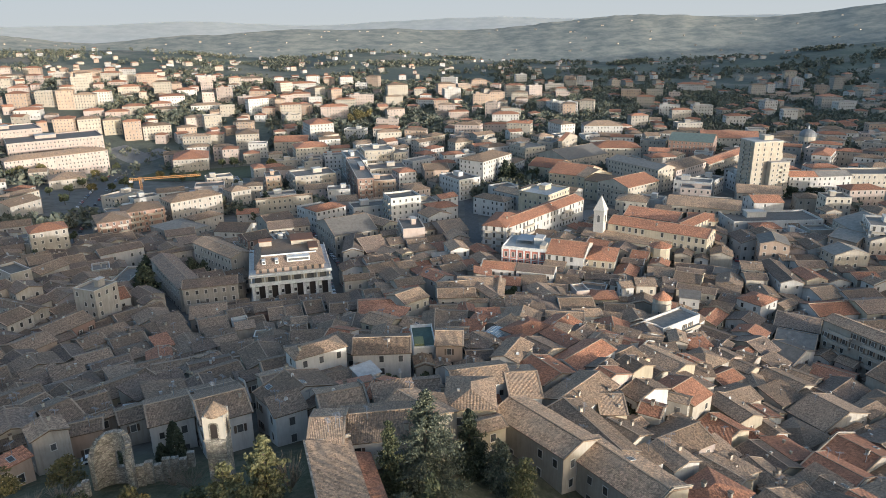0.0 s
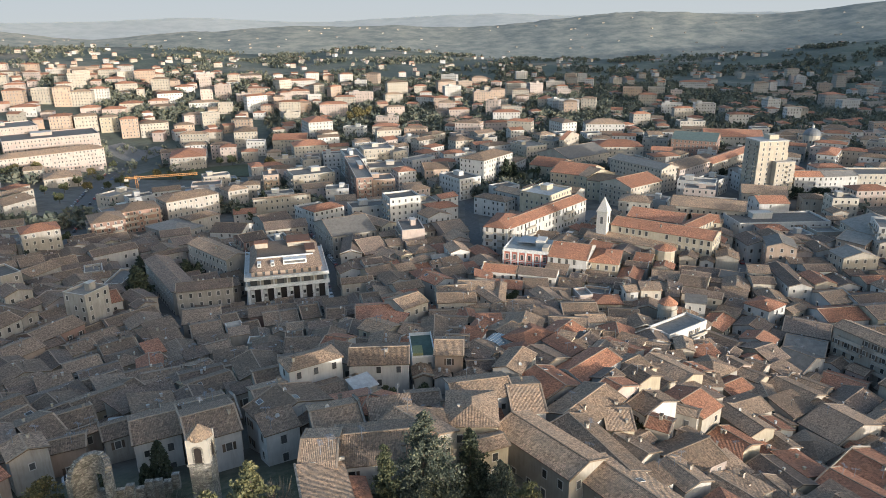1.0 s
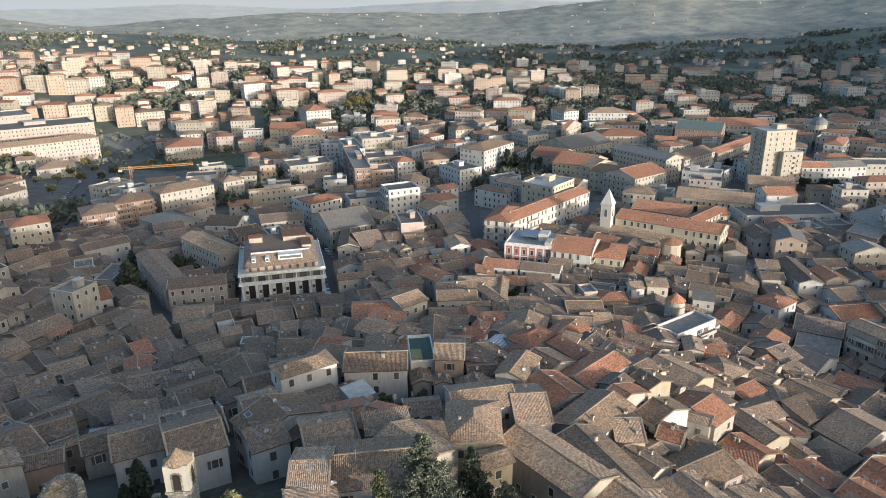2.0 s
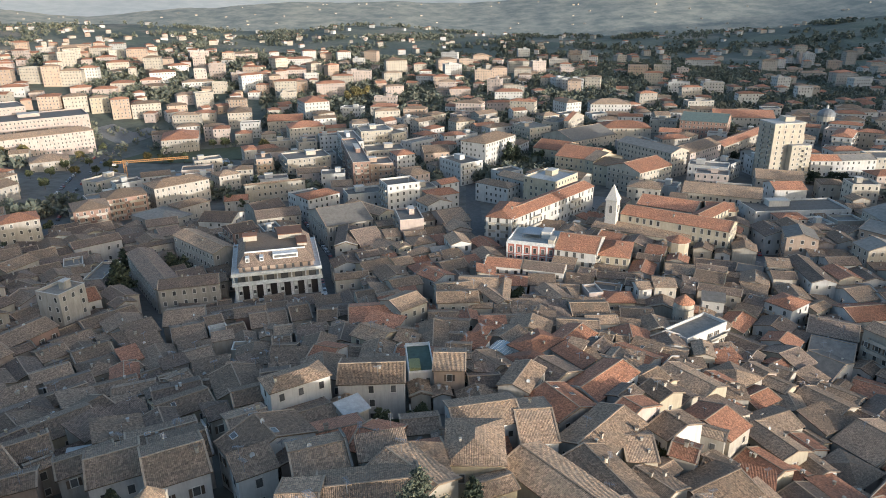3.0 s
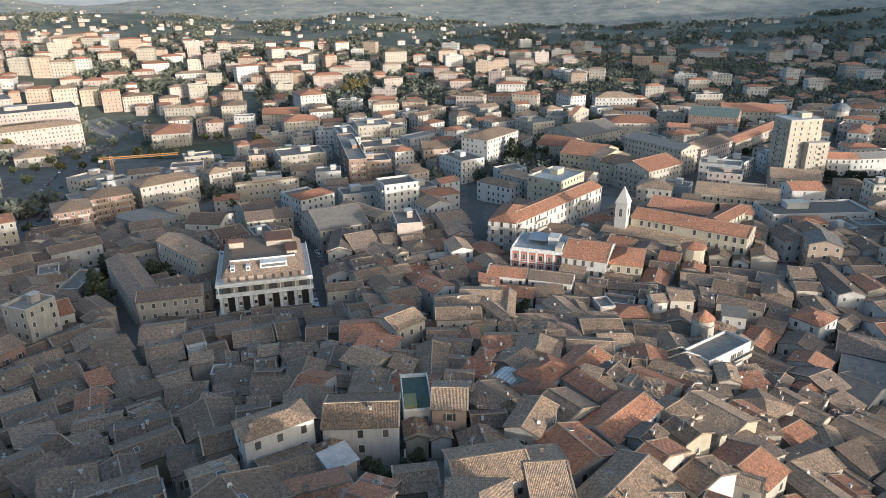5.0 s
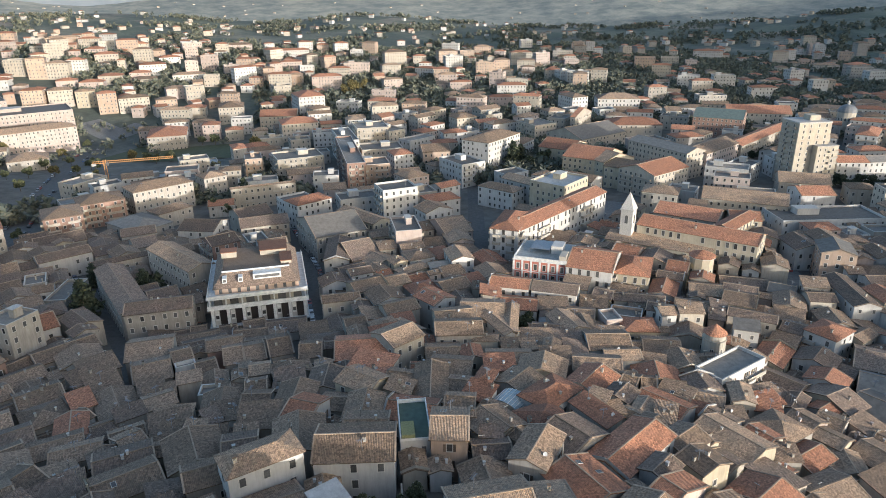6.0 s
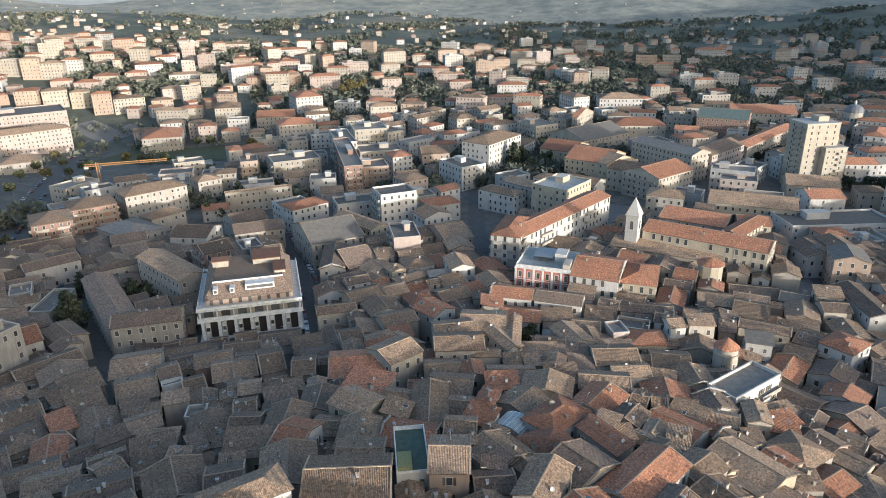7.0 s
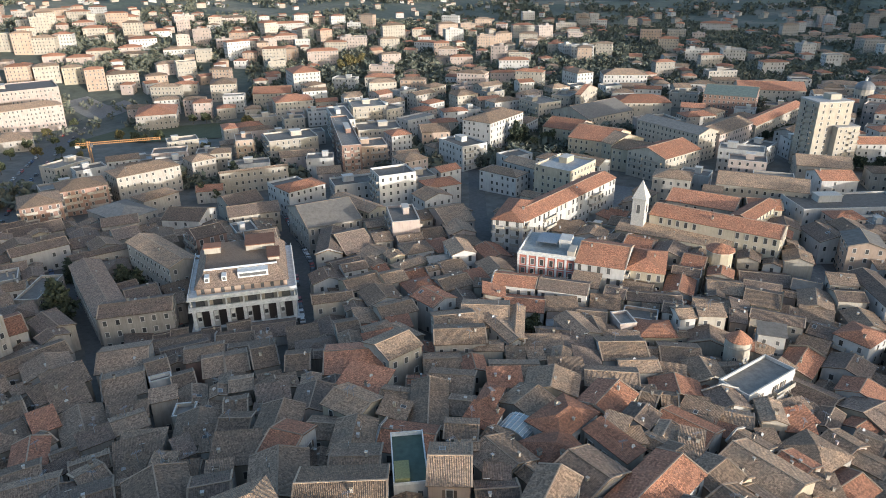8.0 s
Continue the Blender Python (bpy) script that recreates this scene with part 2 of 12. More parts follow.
def build_terrain():
    def line(lo, hi, fine_lo, fine_hi, step):
        vals = [fine_lo]
        while vals[-1] < fine_hi:
            vals.append(vals[-1] + step)
        s, v = step, vals[-1]
        while v < hi:
            s *= 1.09
            v += s
            vals.append(min(v, hi))
        s, v, low = step, fine_lo, []
        while v > lo:
            s *= 1.09
            v -= s
            low.append(max(v, lo))
        return low[::-1] + vals
    xs, ys = line(-4900, 4900, -220, 220, 5.0), line(-1600, 4700, -60, 420, 5.0)
    verts = [(x, y, land(x, y)) for y in ys for x in xs]
    n = len(xs)
    faces = [(j * n + i, j * n + i + 1, j * n + n + i + 1, j * n + n + i) for j in range(len(ys) - 1) for i in range(n - 1)]
    me = bpy.data.meshes.new("ground")
    me.from_pydata(verts, [], faces)
    me.polygons.foreach_set("use_smooth", [True] * len(faces))
    m, nd, l, b = nodes_of("country_ground", 0.95)
    pos = nd.new("ShaderNodeNewGeometry").outputs["Position"]
    fields = tex(nd, l, "ShaderNodeTexVoronoi", 0.011, pos, Randomness=1.0)
    wood = tex(nd, l, "ShaderNodeTexNoise", 0.004, pos, Detail=8.0, Roughness=0.65)
    grain = tex(nd, l, "ShaderNodeTexNoise", 0.12, pos, Detail=6.0, Roughness=0.7)
    col = ramp(nd, l, fields.outputs["Color"], [(0.15, (0.10, 0.12, 0.085)), (0.45, (0.14, 0.155, 0.11)), (0.7, (0.18, 0.175, 0.13)), (0.95, (0.27, 0.22, 0.17))])
    col = mixed(nd, l, "MIX", ramp(nd, l, wood.outputs[0], [(0.46, (0, 0, 0)), (0.56, (0.9,) * 3)]), col, (0.075, 0.092, 0.075))
    col = mixed(nd, l, "MULTIPLY", 0.7, col, ramp(nd, l, grain.outputs[0], [(0.3, (0.5,) * 3), (0.7, (1.25,) * 3)]))
    sep = nd.new("ShaderNodeSeparateXYZ")
    l.new(pos, sep.inputs[0])
    town = nd.new("ShaderNodeMapRange")
    town.inputs["From Min"].default_value, town.inputs["From Max"].default_value = 720, 480
    l.new(sep.outputs[1], town.inputs["Value"])
    paved = ramp(nd, l, grain.outputs[0], [(0.35, (0.105, 0.098, 0.084)), (0.65, (0.19, 0.175, 0.15))])
    col = mixed(nd, l, "MIX", town.outputs[0], col, paved)
    garden = nd.new("ShaderNodeMapRange")
    garden.inputs["From Min"].default_value, garden.inputs["From Max"].default_value = 112, 98
    l.new(sep.outputs[1], garden.inputs["Value"])
    lawn = tex(nd, l, "ShaderNodeTexNoise", 0.5, pos, Detail=8.0, Roughness=0.75)
    grass = ramp(nd, l, lawn.outputs[0], [(0.35, (0.045, 0.05, 0.025)), (0.5, (0.085, 0.085, 0.045)), (0.68, (0.16, 0.135, 0.09))])
    col = mixed(nd, l, "MIX", garden.outputs[0], col, grass)
    l.new(col, b.inputs["Base Color"])
    bumped(nd, l, b, grain.outputs[0], 0.5, 0.6)
    me.materials.append(m)
    return tagged(new("ground", me), "grey paved and grassy ground rolling away to hills", "ground", kind="structure")


build_terrain()


# ---- houses ----
def window_mesh(wide, high):
    """One piece: a proud stone surround, a reveal and a set-back pane."""
    bm = bmesh.new()
    x, t = wide / 2, 0.14
    loops = [[(-x - t, 0.05, -t), (x + t, 0.05, -t), (x + t, 0.05, high + t), (-x - t, 0.05, high + t)]]
    loops.append([(px, -0.09, pz) for px, _, pz in loops[0]])
    loops.append([(-x, -0.09, 0), (x, -0.09, 0), (x, -0.09, high), (-x, -0.09, high)])
    loops.append([(px, -0.03, pz) for px, _, pz in loops[2]])
    rings = [[bm.verts.new(p) for p in r] for r in loops]
    for a, b in zip(rings, rings[1:]):
        for k in range(4):
            bm.faces.new((a[k], a[(k + 1) % 4], b[(k + 1) % 4], b[k])).material_index = 0
    bm.faces.new(rings[3]).material_index = 1
    return mesh_of("window", bm, FRAME, GLASS)


def shutter_mesh(high):
    bm = bmesh.new()
    box(bm, -0.24, 0.24, -0.05, 0.0, 0, high)
    return mesh_of("shutter", bm, SHUTTER)


WINDOWS = [window_mesh(1.0, 1.6), window_mesh(1.0, 1.55), window_mesh(0.85, 1.25), window_mesh(1.1, 2.1)]
SHUTTERS = shutter_mesh(1.55)


def chimney_mesh(w, h, hat):
    bm = bmesh.new()
    box(bm, -w / 2, w / 2, -w / 2, w / 2, -1.0, h, 0)
    box(bm, -w / 2 - 0.08, w / 2 + 0.08, -w / 2 - 0.08, w / 2 + 0.08, h, h + 0.1, 0)
    if hat:
        for x in (-1, 1):
            box(bm, x * w / 2 - 0.06, x * w / 2 + 0.06, -w / 2, w / 2, h + 0.1, h + 0.35, 0)
        box(bm, -w / 2 - 0.1, w / 2 + 0.1, -w / 2 - 0.1, w / 2 + 0.1, h + 0.35, h + 0.45, 1)
    return mesh_of("chimney", bm, WALL["c"], ROOF["t"])


CHIMNEYS = [chimney_mesh(0.45, 0.8, True), chimney_mesh(0.4, 0.65, False), chimney_mesh(0.65, 0.9, True)]


def antenna_mesh():
    bm = bmesh.new()
    box(bm, -0.035, 0.035, -0.035, 0.035, -0.6, 2.6)
    return mesh_of("antenna", bm, METAL)


def aerial_mesh():
    """A flat comb of rods on a boom, in one piece."""
    bm = bmesh.new()
    lower = []
    for k in range(7):
        x = -0.78 + k * 0.26
        lower += [(x - 0.02, -0.03), (x - 0.02, -0.38), (x + 0.02, -0.38), (x + 0.02, -0.03)]
    outline = lower + [(-px, -py) for px, py in lower]
    f = bm.faces.new([bm.verts.new((px, py, 2.3)) for px, py in outline])
    out = bmesh.ops.extrude_face_region(bm, geom=[f])
    for v in out["geom"]:
        if isinstance(v, bmesh.types.BMVert):
            v.co.z += 0.04
    return mesh_of("aerial", bm, METAL)


def dish_mesh():
    bm = bmesh.new()
    rim = []
    tilt = Matrix.Translation((0, -0.1, 0.35)) @ Matrix.Rotation(radians(62), 4, "X")
    mid = bm.verts.new(tilt @ Vector((0, 0, -0.12)))
    for k in range(12):
        a = k * math.pi / 6
        rim.append(bm.verts.new(tilt @ Vector((0.45 * math.cos(a), 0.45 * math.sin(a), 0))))
    for k in range(12):
        bm.faces.new((mid, rim[k], rim[(k + 1) % 12]))
    return mesh_of("dish", bm, ROOF["w"])


def skylight_mesh():
    bm = bmesh.new()
    rings = [[(-0.55, -0.75), (0.55, -0.75), (0.55, 0.75), (-0.55, 0.75)], [(-0.42, -0.62), (0.42, -0.62), (0.42, 0.62), (-0.42, 0.62)]]
    a = [bm.verts.new((px, py, -0.1)) for px, py in rings[0]]
    b = [bm.verts.new((px, py, 0.16)) for px, py in rings[0]]
    c = [bm.verts.new((px, py, 0.13)) for px, py in rings[1]]
    for p, q in ((a, b), (b, c)):
        for k in range(4):
            bm.faces.new((p[k], p[(k + 1) % 4], q[(k + 1) % 4], q[k]))
    bm.faces.new(c).material_index = 1
    return mesh_of("skylight", bm, ROOF["w"], GLASS)


SKYLIGHT = skylight_mesh()
ANTENNA, AERIAL, DISH = antenna_mesh(), aerial_mesh(), dish_mesh()
SLOPE = {"g": 0.32, "n": 0.32, "h": 0.32, "s": 0.2, "f": 0.0}
SHAPE_WORDS = {"g": "gabled", "n": "gabled", "h": "hipped", "s": "lean-to", "f": "flat"}


def face_frames(w, d):
    """The four walls: matrix whose x runs along the wall and -y points out, with the wall's length."""
    return [(Matrix.Translation((0, -d / 2, 0)), w), (Matrix.Translation((w / 2, 0, 0)) @ Matrix.Rotation(radians(90), 4, "Z"), d),
            (Matrix.Translation((-w / 2, 0, 0)) @ Matrix.Rotation(radians(-90), 4, "Z"), d), (Matrix.Translation((0, d / 2, 0)) @ Matrix.Rotation(radians(180), 4, "Z"), w)]


def roof_bm(w, d, h, shape):
    """Roof of the given shape over a w by d house whose eaves are at h."""
    bm = bmesh.new()
    o, k = 0.4, SLOPE[shape]
    X, Y = w / 2 + o, d / 2 + o
    e = h - o * k + 0.14
    if shape == "g":
        r = h + d / 2 * k + 0.14
        slab(bm, (-X, -Y, e), (X, -Y, e), (X, 0, r), (-X, 0, r), 0.2)
        slab(bm, (X, Y, e), (-X, Y, e), (-X, 0, r), (X, 0, r), 0.2)
    elif shape == "n":
        r = h + w / 2 * k + 0.14
        slab(bm, (X, -Y, e), (X, Y, e), (0, Y, r), (0, -Y, r), 0.2)
        slab(bm, (-X, Y, e), (-X, -Y, e), (0, -Y, r), (0, Y, r), 0.2)
    elif shape == "h":
        half = min(X, Y)
        r = e + half * k
        px, py = max(X - half, 0.0), max(Y - half, 0.0)
        slab(bm, (-X, -Y, e), (X, -Y, e), (px, -py, r), (-px, -py, r), 0.2)
        slab(bm, (X, Y, e), (-X, Y, e), (-px, py, r), (px, py, r), 0.2)
        slab(bm, (X, -Y, e), (X, Y, e), (px, py, r), (px, -py, r), 0.2)
        slab(bm, (-X, Y, e), (-X, -Y, e), (-px, -py, r), (-px, py, r), 0.2)
    elif shape == "s":
        slab(bm, (-X, -Y, e), (X, -Y, e), (X, Y, e + 2 * Y * k), (-X, Y, e + 2 * Y * k), 0.2)
    else:
        slab(bm, (-w / 2 + 0.2, -d / 2 + 0.2, h - 0.5), (w / 2 - 0.2, -d / 2 + 0.2, h - 0.5), (w / 2 - 0.2, d / 2 - 0.2, h - 0.5), (-w / 2 + 0.2, d / 2 - 0.2, h - 0.5), 0.15, 2, 0.02)
    return bm


def trim_bms(w, d, h, shape):
    """The mortared ridge and the two verges of a gabled roof, one mesh each."""
    if shape not in "gn":
        return []
    o, k = 0.4, SLOPE[shape]
    long, run = (w / 2 + o, d / 2 + o) if shape == "g" else (d / 2 + o, w / 2 + o)
    e, r = h - o * k + 0.21, h + (run - o) * k + 0.21
    turn = Matrix.Identity(4) if shape == "g" else Matrix.Rotation(radians(90), 4, "Z")
    ridge_tiles = bmesh.new()
    box(ridge_tiles, -long, long, -0.13, 0.13, r - 0.15, r + 0.03, 0, turn)
    made = [("ridge_tiles", ridge_tiles)]
    for s in (-1, 1):
        bm = bmesh.new()
        p, q = sorted((s * long, s * (long - 0.32)))
        slab(bm, (p, -run, e), (q, -run, e), (q, 0, r), (p, 0, r), 0.12, 1, 0.0)
        slab(bm, (q, run, e), (p, run, e), (p, 0, r), (q, 0, r), 0.12, 1, 0.0)
        bm.transform(turn)
        made.append(("verge", bm))
    return made


def wall_bm(w, d, h, shape, deep):
    bm = bmesh.new()
    x, y, k = w / 2, d / 2, SLOPE[shape]
    zb = -deep
    if shape == "g":
        quad(bm, [(-x, -y, zb), (x, -y, zb), (x, -y, h), (-x, -y, h)])
        quad(bm, [(x, y, zb), (-x, y, zb), (-x, y, h), (x, y, h)])
        for s in (1, -1):
            quad(bm, [(s * x, -y, zb), (s * x, y, zb), (s * x, y, h), (s * x, 0, h + y * k), (s * x, -y, h)], flip=s < 0)
    elif shape == "n":
        for s in (1, -1):
            quad(bm, [(s * x, -y, zb), (s * x, y, zb), (s * x, y, h), (s * x, -y, h)], flip=s < 0)
            quad(bm, [(x, s * y, zb), (-x, s * y, zb), (-x, s * y, h), (0, s * y, h + x * k), (x, s * y, h)], flip=s < 0)
    elif shape == "s":
        hb = h + d * k
        quad(bm, [(-x, -y, zb), (x, -y, zb), (x, -y, h), (-x, -y, h)])
        quad(bm, [(x, y, zb), (-x, y, zb), (-x, y, hb), (x, y, hb)])
        for s in (1, -1):
            quad(bm, [(s * x, -y, zb), (s * x, y, zb), (s * x, y, hb), (s * x, -y, h)], flip=s < 0)
    elif shape == "h":
        box(bm, -x, x, -y, y, zb, h)
    else:
        for x0, x1, y0, y1 in ((-x, x, -y, -y + 0.25), (-x, x, y - 0.25, y), (-x, -x + 0.25, -y + 0.25, y - 0.25), (x - 0.25, x, -y + 0.25, y - 0.25)):
            box(bm, x0, x1, y0, y1, zb, h + 0.35)
            box(bm, x0 - 0.06, x1 + 0.06, y0 - 0.06, y1 + 0.06, h + 0.35, h + 0.45, 2)
        if w > 9 and d > 8 and int(w * 10) % 3:
            q = (int(d * 10) % 7 - 3) * w * 0.07
            box(bm, q - w * 0.12, q + w * 0.1, 0, d * 0.28, h - 0.5, h + 2.2)
            box(bm, q - w * 0.12 - 0.2, q + w * 0.1 + 0.2, -0.2, d * 0.28 + 0.2, h + 2.2, h + 2.4, 2)
    return bm


def pane(bm, m, x, z, wide, high):
    """A far-off window: a dark pane in a proud surround."""
    box(bm, x - wide / 2 - 0.12, x + wide / 2 + 0.12, -0.05, 0.05, z - 0.15, z + high + 0.12, 2, m)
    box(bm, x - wide / 2, x + wide / 2, -0.08, 0.0, z, z + high, 1, m)


def balcony_mesh(wide):
    bm = bmesh.new()
    box(bm, -wide / 2, wide / 2, -1.2, 0.0, -0.18, 0.0)
    box(bm, -wide / 2, wide / 2, -1.2, -1.1, 0.0, 0.95, 1)
    for s in (-1, 1):
        box(bm, s * wide / 2 - 0.05, s * wide / 2 + 0.05, -1.1, 0.0, 0.0, 0.95, 1)
    return mesh_of("balcony", bm, CONCRETE, WALL["c"])


BALCONIES = {n: balcony_mesh(n) for n in (3, 5, 8)}
FOOTPRINTS = []


class Pile:
    """Many houses of one kind joined into one mesh."""

    def __init__(self):
        self.verts, self.faces, self.mats, self.uvs = [], [], [], []
        self.slots = list(WALL.values()) + [GLASS, FRAME, RIDGE] + list(ROOF.values())

    def add(self, bm, m, slots):
        base = len(self.verts)
        lay = bm.loops.layers.uv.active
        bm.verts.index_update()
        self.verts += [tuple(m @ v.co) for v in bm.verts]
        for f in bm.faces:
            self.faces.append([base + v.index for v in f.verts])
            self.mats.append(self.slots.index(slots[f.material_index]))
            self.uvs += [tuple(lp[lay].uv) if lay else (0.0, 0.0) for lp in f.loops]
        bm.free()

    def done(self, name, label, category):
        me = bpy.data.meshes.new(name)
        me.from_pydata(self.verts, [], self.faces)
        me.polygons.foreach_set("material_index", self.mats)
        lay = me.uv_layers.new(name="UVMap")
        lay.data.foreach_set("uv", [c for p in self.uvs for c in p])
        for mat in self.slots:
            me.materials.append(mat)
        return tagged(new(name, me), label, category, kind="stuff")


def site(x, y, rot, w, d):
    """The pose of a footprint on the ground, and how far its lowest corner falls below it."""
    a = radians(rot)
    z = ground(x, y)
    low = min(ground(x + i * w / 2 * math.cos(a) - j * d / 2 * math.sin(a), y + i * w / 2 * math.sin(a) + j * d / 2 * math.cos(a)) for i in (-1, 1) for j in (-1, 1))
    FOOTPRINTS.append((x, y, max(w, d) / 2))
    return pose(x, y, z, 0, 0, rot), z - low + 1.0


def house(x, y, rot, w, d, h, code, pile=None):
    """One house; code: roof shape, wall colour, roof covering. Past the first rows it joins a pile."""
    shape, wc, rc = code
    rnd = random.Random(int(x * 31 + y * 17))
    place, deep = site(x, y, rot, w, d)
    near = y < 335 and pile is None
    bm = wall_bm(w, d, h, shape, deep)
    floors = max(1, int((h - 0.3) / 3.05))
    rise = h / floors
    openings, balconies = [], []
    for side, (m, length) in enumerate(face_frames(w, d)):
        if side == 0 and shape == "f" and wc == "p" and y < 335:
            continue
        n = max(1, int((length - 0.8) / (2.9 if h > 10 else 3.3)))
        for f in range(floors):
            for c in range(n):
                if rnd.random() < (0.12 if h > 10 else 0.3) + (0.3 if side == 3 else 0):
                    continue
                px = (c + 0.5) / n * length - length / 2 + rnd.uniform(-0.15, 0.15)
                pz = f * rise + 0.95
                if near and f >= floors - 2 and side < 3 and (h > 9.5 or rnd.random() < 0.75):
                    openings.append((m, px, pz))
                else:
                    pane(bm, m, px, pz, 1.0, min(1.5, rise - 1.3))
        if shape in "fhg" and h > 10.5 and wc in "wcpob" and rc in "krdm" and side < 3 and length > 9 and rnd.random() < 0.75:
            size = 8 if length > 18 else 5 if length > 12 else 3
            for f in range(1, floors):
                for s in (-1, 1):
                    balconies.append((m, s * length * 0.25, f * rise + 0.1, size))
    coping = rnd.random() < 0.12 and shape in "gn" and y < 400
    if coping:
        s, k = rnd.choice((-1, 1)), SLOPE[shape]
        half, run = (w / 2, d / 2) if shape == "g" else (d / 2, w / 2)
        for t in (-1, 1):
            pts = [(s * (half + 0.45), t * (run + 0.42), h + 0.32 - 0.4 * k), (s * (half + 0.12), t * (run + 0.42), h + 0.32 - 0.4 * k), (s * (half + 0.12), 0, h + run * k + 0.5), (s * (half + 0.45), 0, h + run * k + 0.5)]
            if shape == "n":
                pts = [(-py, px, pz) for px, py, pz in pts]
            if s * t > 0:
                pts = [pts[1], pts[0], pts[3], pts[2]]
            slab(bm, *pts, 0.3, 1, 0.0)
    if pile is not None and y < 335:
        for _ in range(rnd.choice((0, 1, 2, 3))):
            cx, cy = rnd.uniform(-0.35, 0.35) * w, rnd.uniform(-0.3, 0.3) * d
            slope = SLOPE[shape]
            zr = h + {"g": (d / 2 - abs(cy)) * slope, "n": (w / 2 - abs(cx)) * slope, "h": min(d / 2 - abs(cy), w / 2 - abs(cx)) * slope, "s": (cy + d / 2) * slope, "f": 0.0}[shape]
            r, tall = rnd.uniform(0.18, 0.28), rnd.uniform(0.6, 1.0)
            kind = rnd.random()
            if kind < 0.55:
                box(bm, cx - r, cx + r, cy - r, cy + r, zr - 0.3, zr + tall)
                box(bm, cx - r - 0.06, cx + r + 0.06, cy - r - 0.06, cy + r + 0.06, zr + tall, zr + tall + 0.1, 2 if rnd.random() < 0.3 else 0)
            elif kind < 0.85:
                box(bm, cx - 0.03, cx + 0.03, cy - 0.03, cy + 0.03, zr - 0.3, zr + 2.2, 1)
                box(bm, cx - 0.5, cx + 0.5, cy - 0.04, cy + 0.04, zr + 1.9, zr + 1.97, 2)
            elif shape in "gs" and cy < 0:
                tilt = Matrix.Translation((cx, cy, zr + 0.16)) @ Matrix.Rotation(math.atan(slope), 4, "X")
                box(bm, -0.45, 0.45, -0.6, 0.6, -0.1, 0.06, 2, tilt)
                box(bm, -0.35, 0.35, -0.5, 0.5, 0.04, 0.1, 1, tilt)
    if pile is not None:
        pile.add(bm, place, [WALL[wc], GLASS, FRAME])
        pile.add(roof_bm(w, d, h, shape), place, [ROOF[rc]])
        for _, trim in trim_bms(w, d, h, shape):
            pile.add(trim, place, [RIDGE])
        return None
    ob = part("apartment_building" if h > 11 and shape in "fh" else "house", bm, [WALL[wc], GLASS, FRAME])
    ob.matrix_world = place
    tagged(ob, f"{WALL_WORDS[wc]} {'building' if h > 11 else 'house'} with {SHAPE_WORDS[shape]} {ROOF_WORDS[rc]} roof", "building" if h > 11 else "house", "town houses")
    part("roof", roof_bm(w, d, h, shape), ROOF[rc], ob)
    for name, trim in trim_bms(w, d, h, shape):
        part(name, trim, RIDGE, ob)
    style = rnd.choice(WINDOWS[:3]) if h < 12 else rnd.choice([WINDOWS[0], WINDOWS[3], WINDOWS[1]])
    for m, px, pz in openings:
        win = shared("window", style, ob, m @ Matrix.Translation((px, 0, pz)))
        if y < 215 and style is WINDOWS[1]:
            for s in (-1, 1):
                shared("shutter", SHUTTERS, win, Matrix.Translation((s * 0.9, -0.09, 0)))
    for m, px, pz, size in balconies if y < 560 else ():
        shared("balcony", BALCONIES[size], ob, m @ Matrix.Translation((px, -0.01, pz)))
    if y < 420 and rc in "tdrmk":
        for _ in range(rnd.choice((0, 1, 2, 3)) if y < 300 else rnd.choice((0, 0, 1))):
            cx, cy = rnd.uniform(-0.4, 0.4) * w, rnd.uniform(-0.35, 0.35) * d
            k = SLOPE[shape]
            zr = h + {"g": (d / 2 - abs(cy)) * k, "n": (w / 2 - abs(cx)) * k, "h": min(d / 2 - abs(cy), w / 2 - abs(cx)) * k, "s": (cy + d / 2) * k, "f": 0.0}[shape]
            pick = rnd.random()
            if pick < 0.08 and shape in "gns" and rc != "k":
                tilt = Matrix.Rotation(math.atan(k) * (1 if cy < 0 else -1), 4, "X") if shape != "n" else Matrix.Rotation(math.atan(k) * (-1 if cx < 0 else 1), 4, "Y")
                shared("skylight", SKYLIGHT, ob, Matrix.Translation((cx, cy, zr + 0.12)) @ (tilt if shape != "s" else Matrix.Rotation(math.atan(k), 4, "X")))
            elif pick < 0.48:
                shared("chimney", rnd.choice(CHIMNEYS), ob, Matrix.Translation((cx, cy, zr)))
            elif pick < 0.85:
                mast = shared("antenna", ANTENNA, ob, pose(cx, cy, zr, 0, 0, rnd.uniform(0, 180)))
                shared("aerial", AERIAL, mast, Matrix.Identity(4))
            else:
                shared("satellite_dish", DISH, ob, pose(cx, cy, zr, 0, 0, -rot + rnd.uniform(20, 60)))
    return ob


# ---- landmarks ----
def at(ob, x, y, rot, z=None):
    ob.matrix_world = pose(x, y, ground(x, y) if z is None else z, 0, 0, rot)
    return ob


def prism(bm, n, r0, r1, z0, z1, mat=0, turn=0.0, cap=True, cx=0.0, cy=0.0):
    """A ring wall of n sides between two heights."""
    a, b = [], []
    for k in range(n):
        t = turn + 2 * math.pi * k / n
        a.append(bm.verts.new((cx + r0 * math.cos(t), cy + r0 * math.sin(t), z0)))
        b.append(bm.verts.new((cx + r1 * math.cos(t), cy + r1 * math.sin(t), z1)))
    for k in range(n):
        bm.faces.new((a[k], a[(k + 1) % n], b[(k + 1) % n], b[k])).material_index = mat
    if cap:
        bm.faces.new(b).material_index = mat


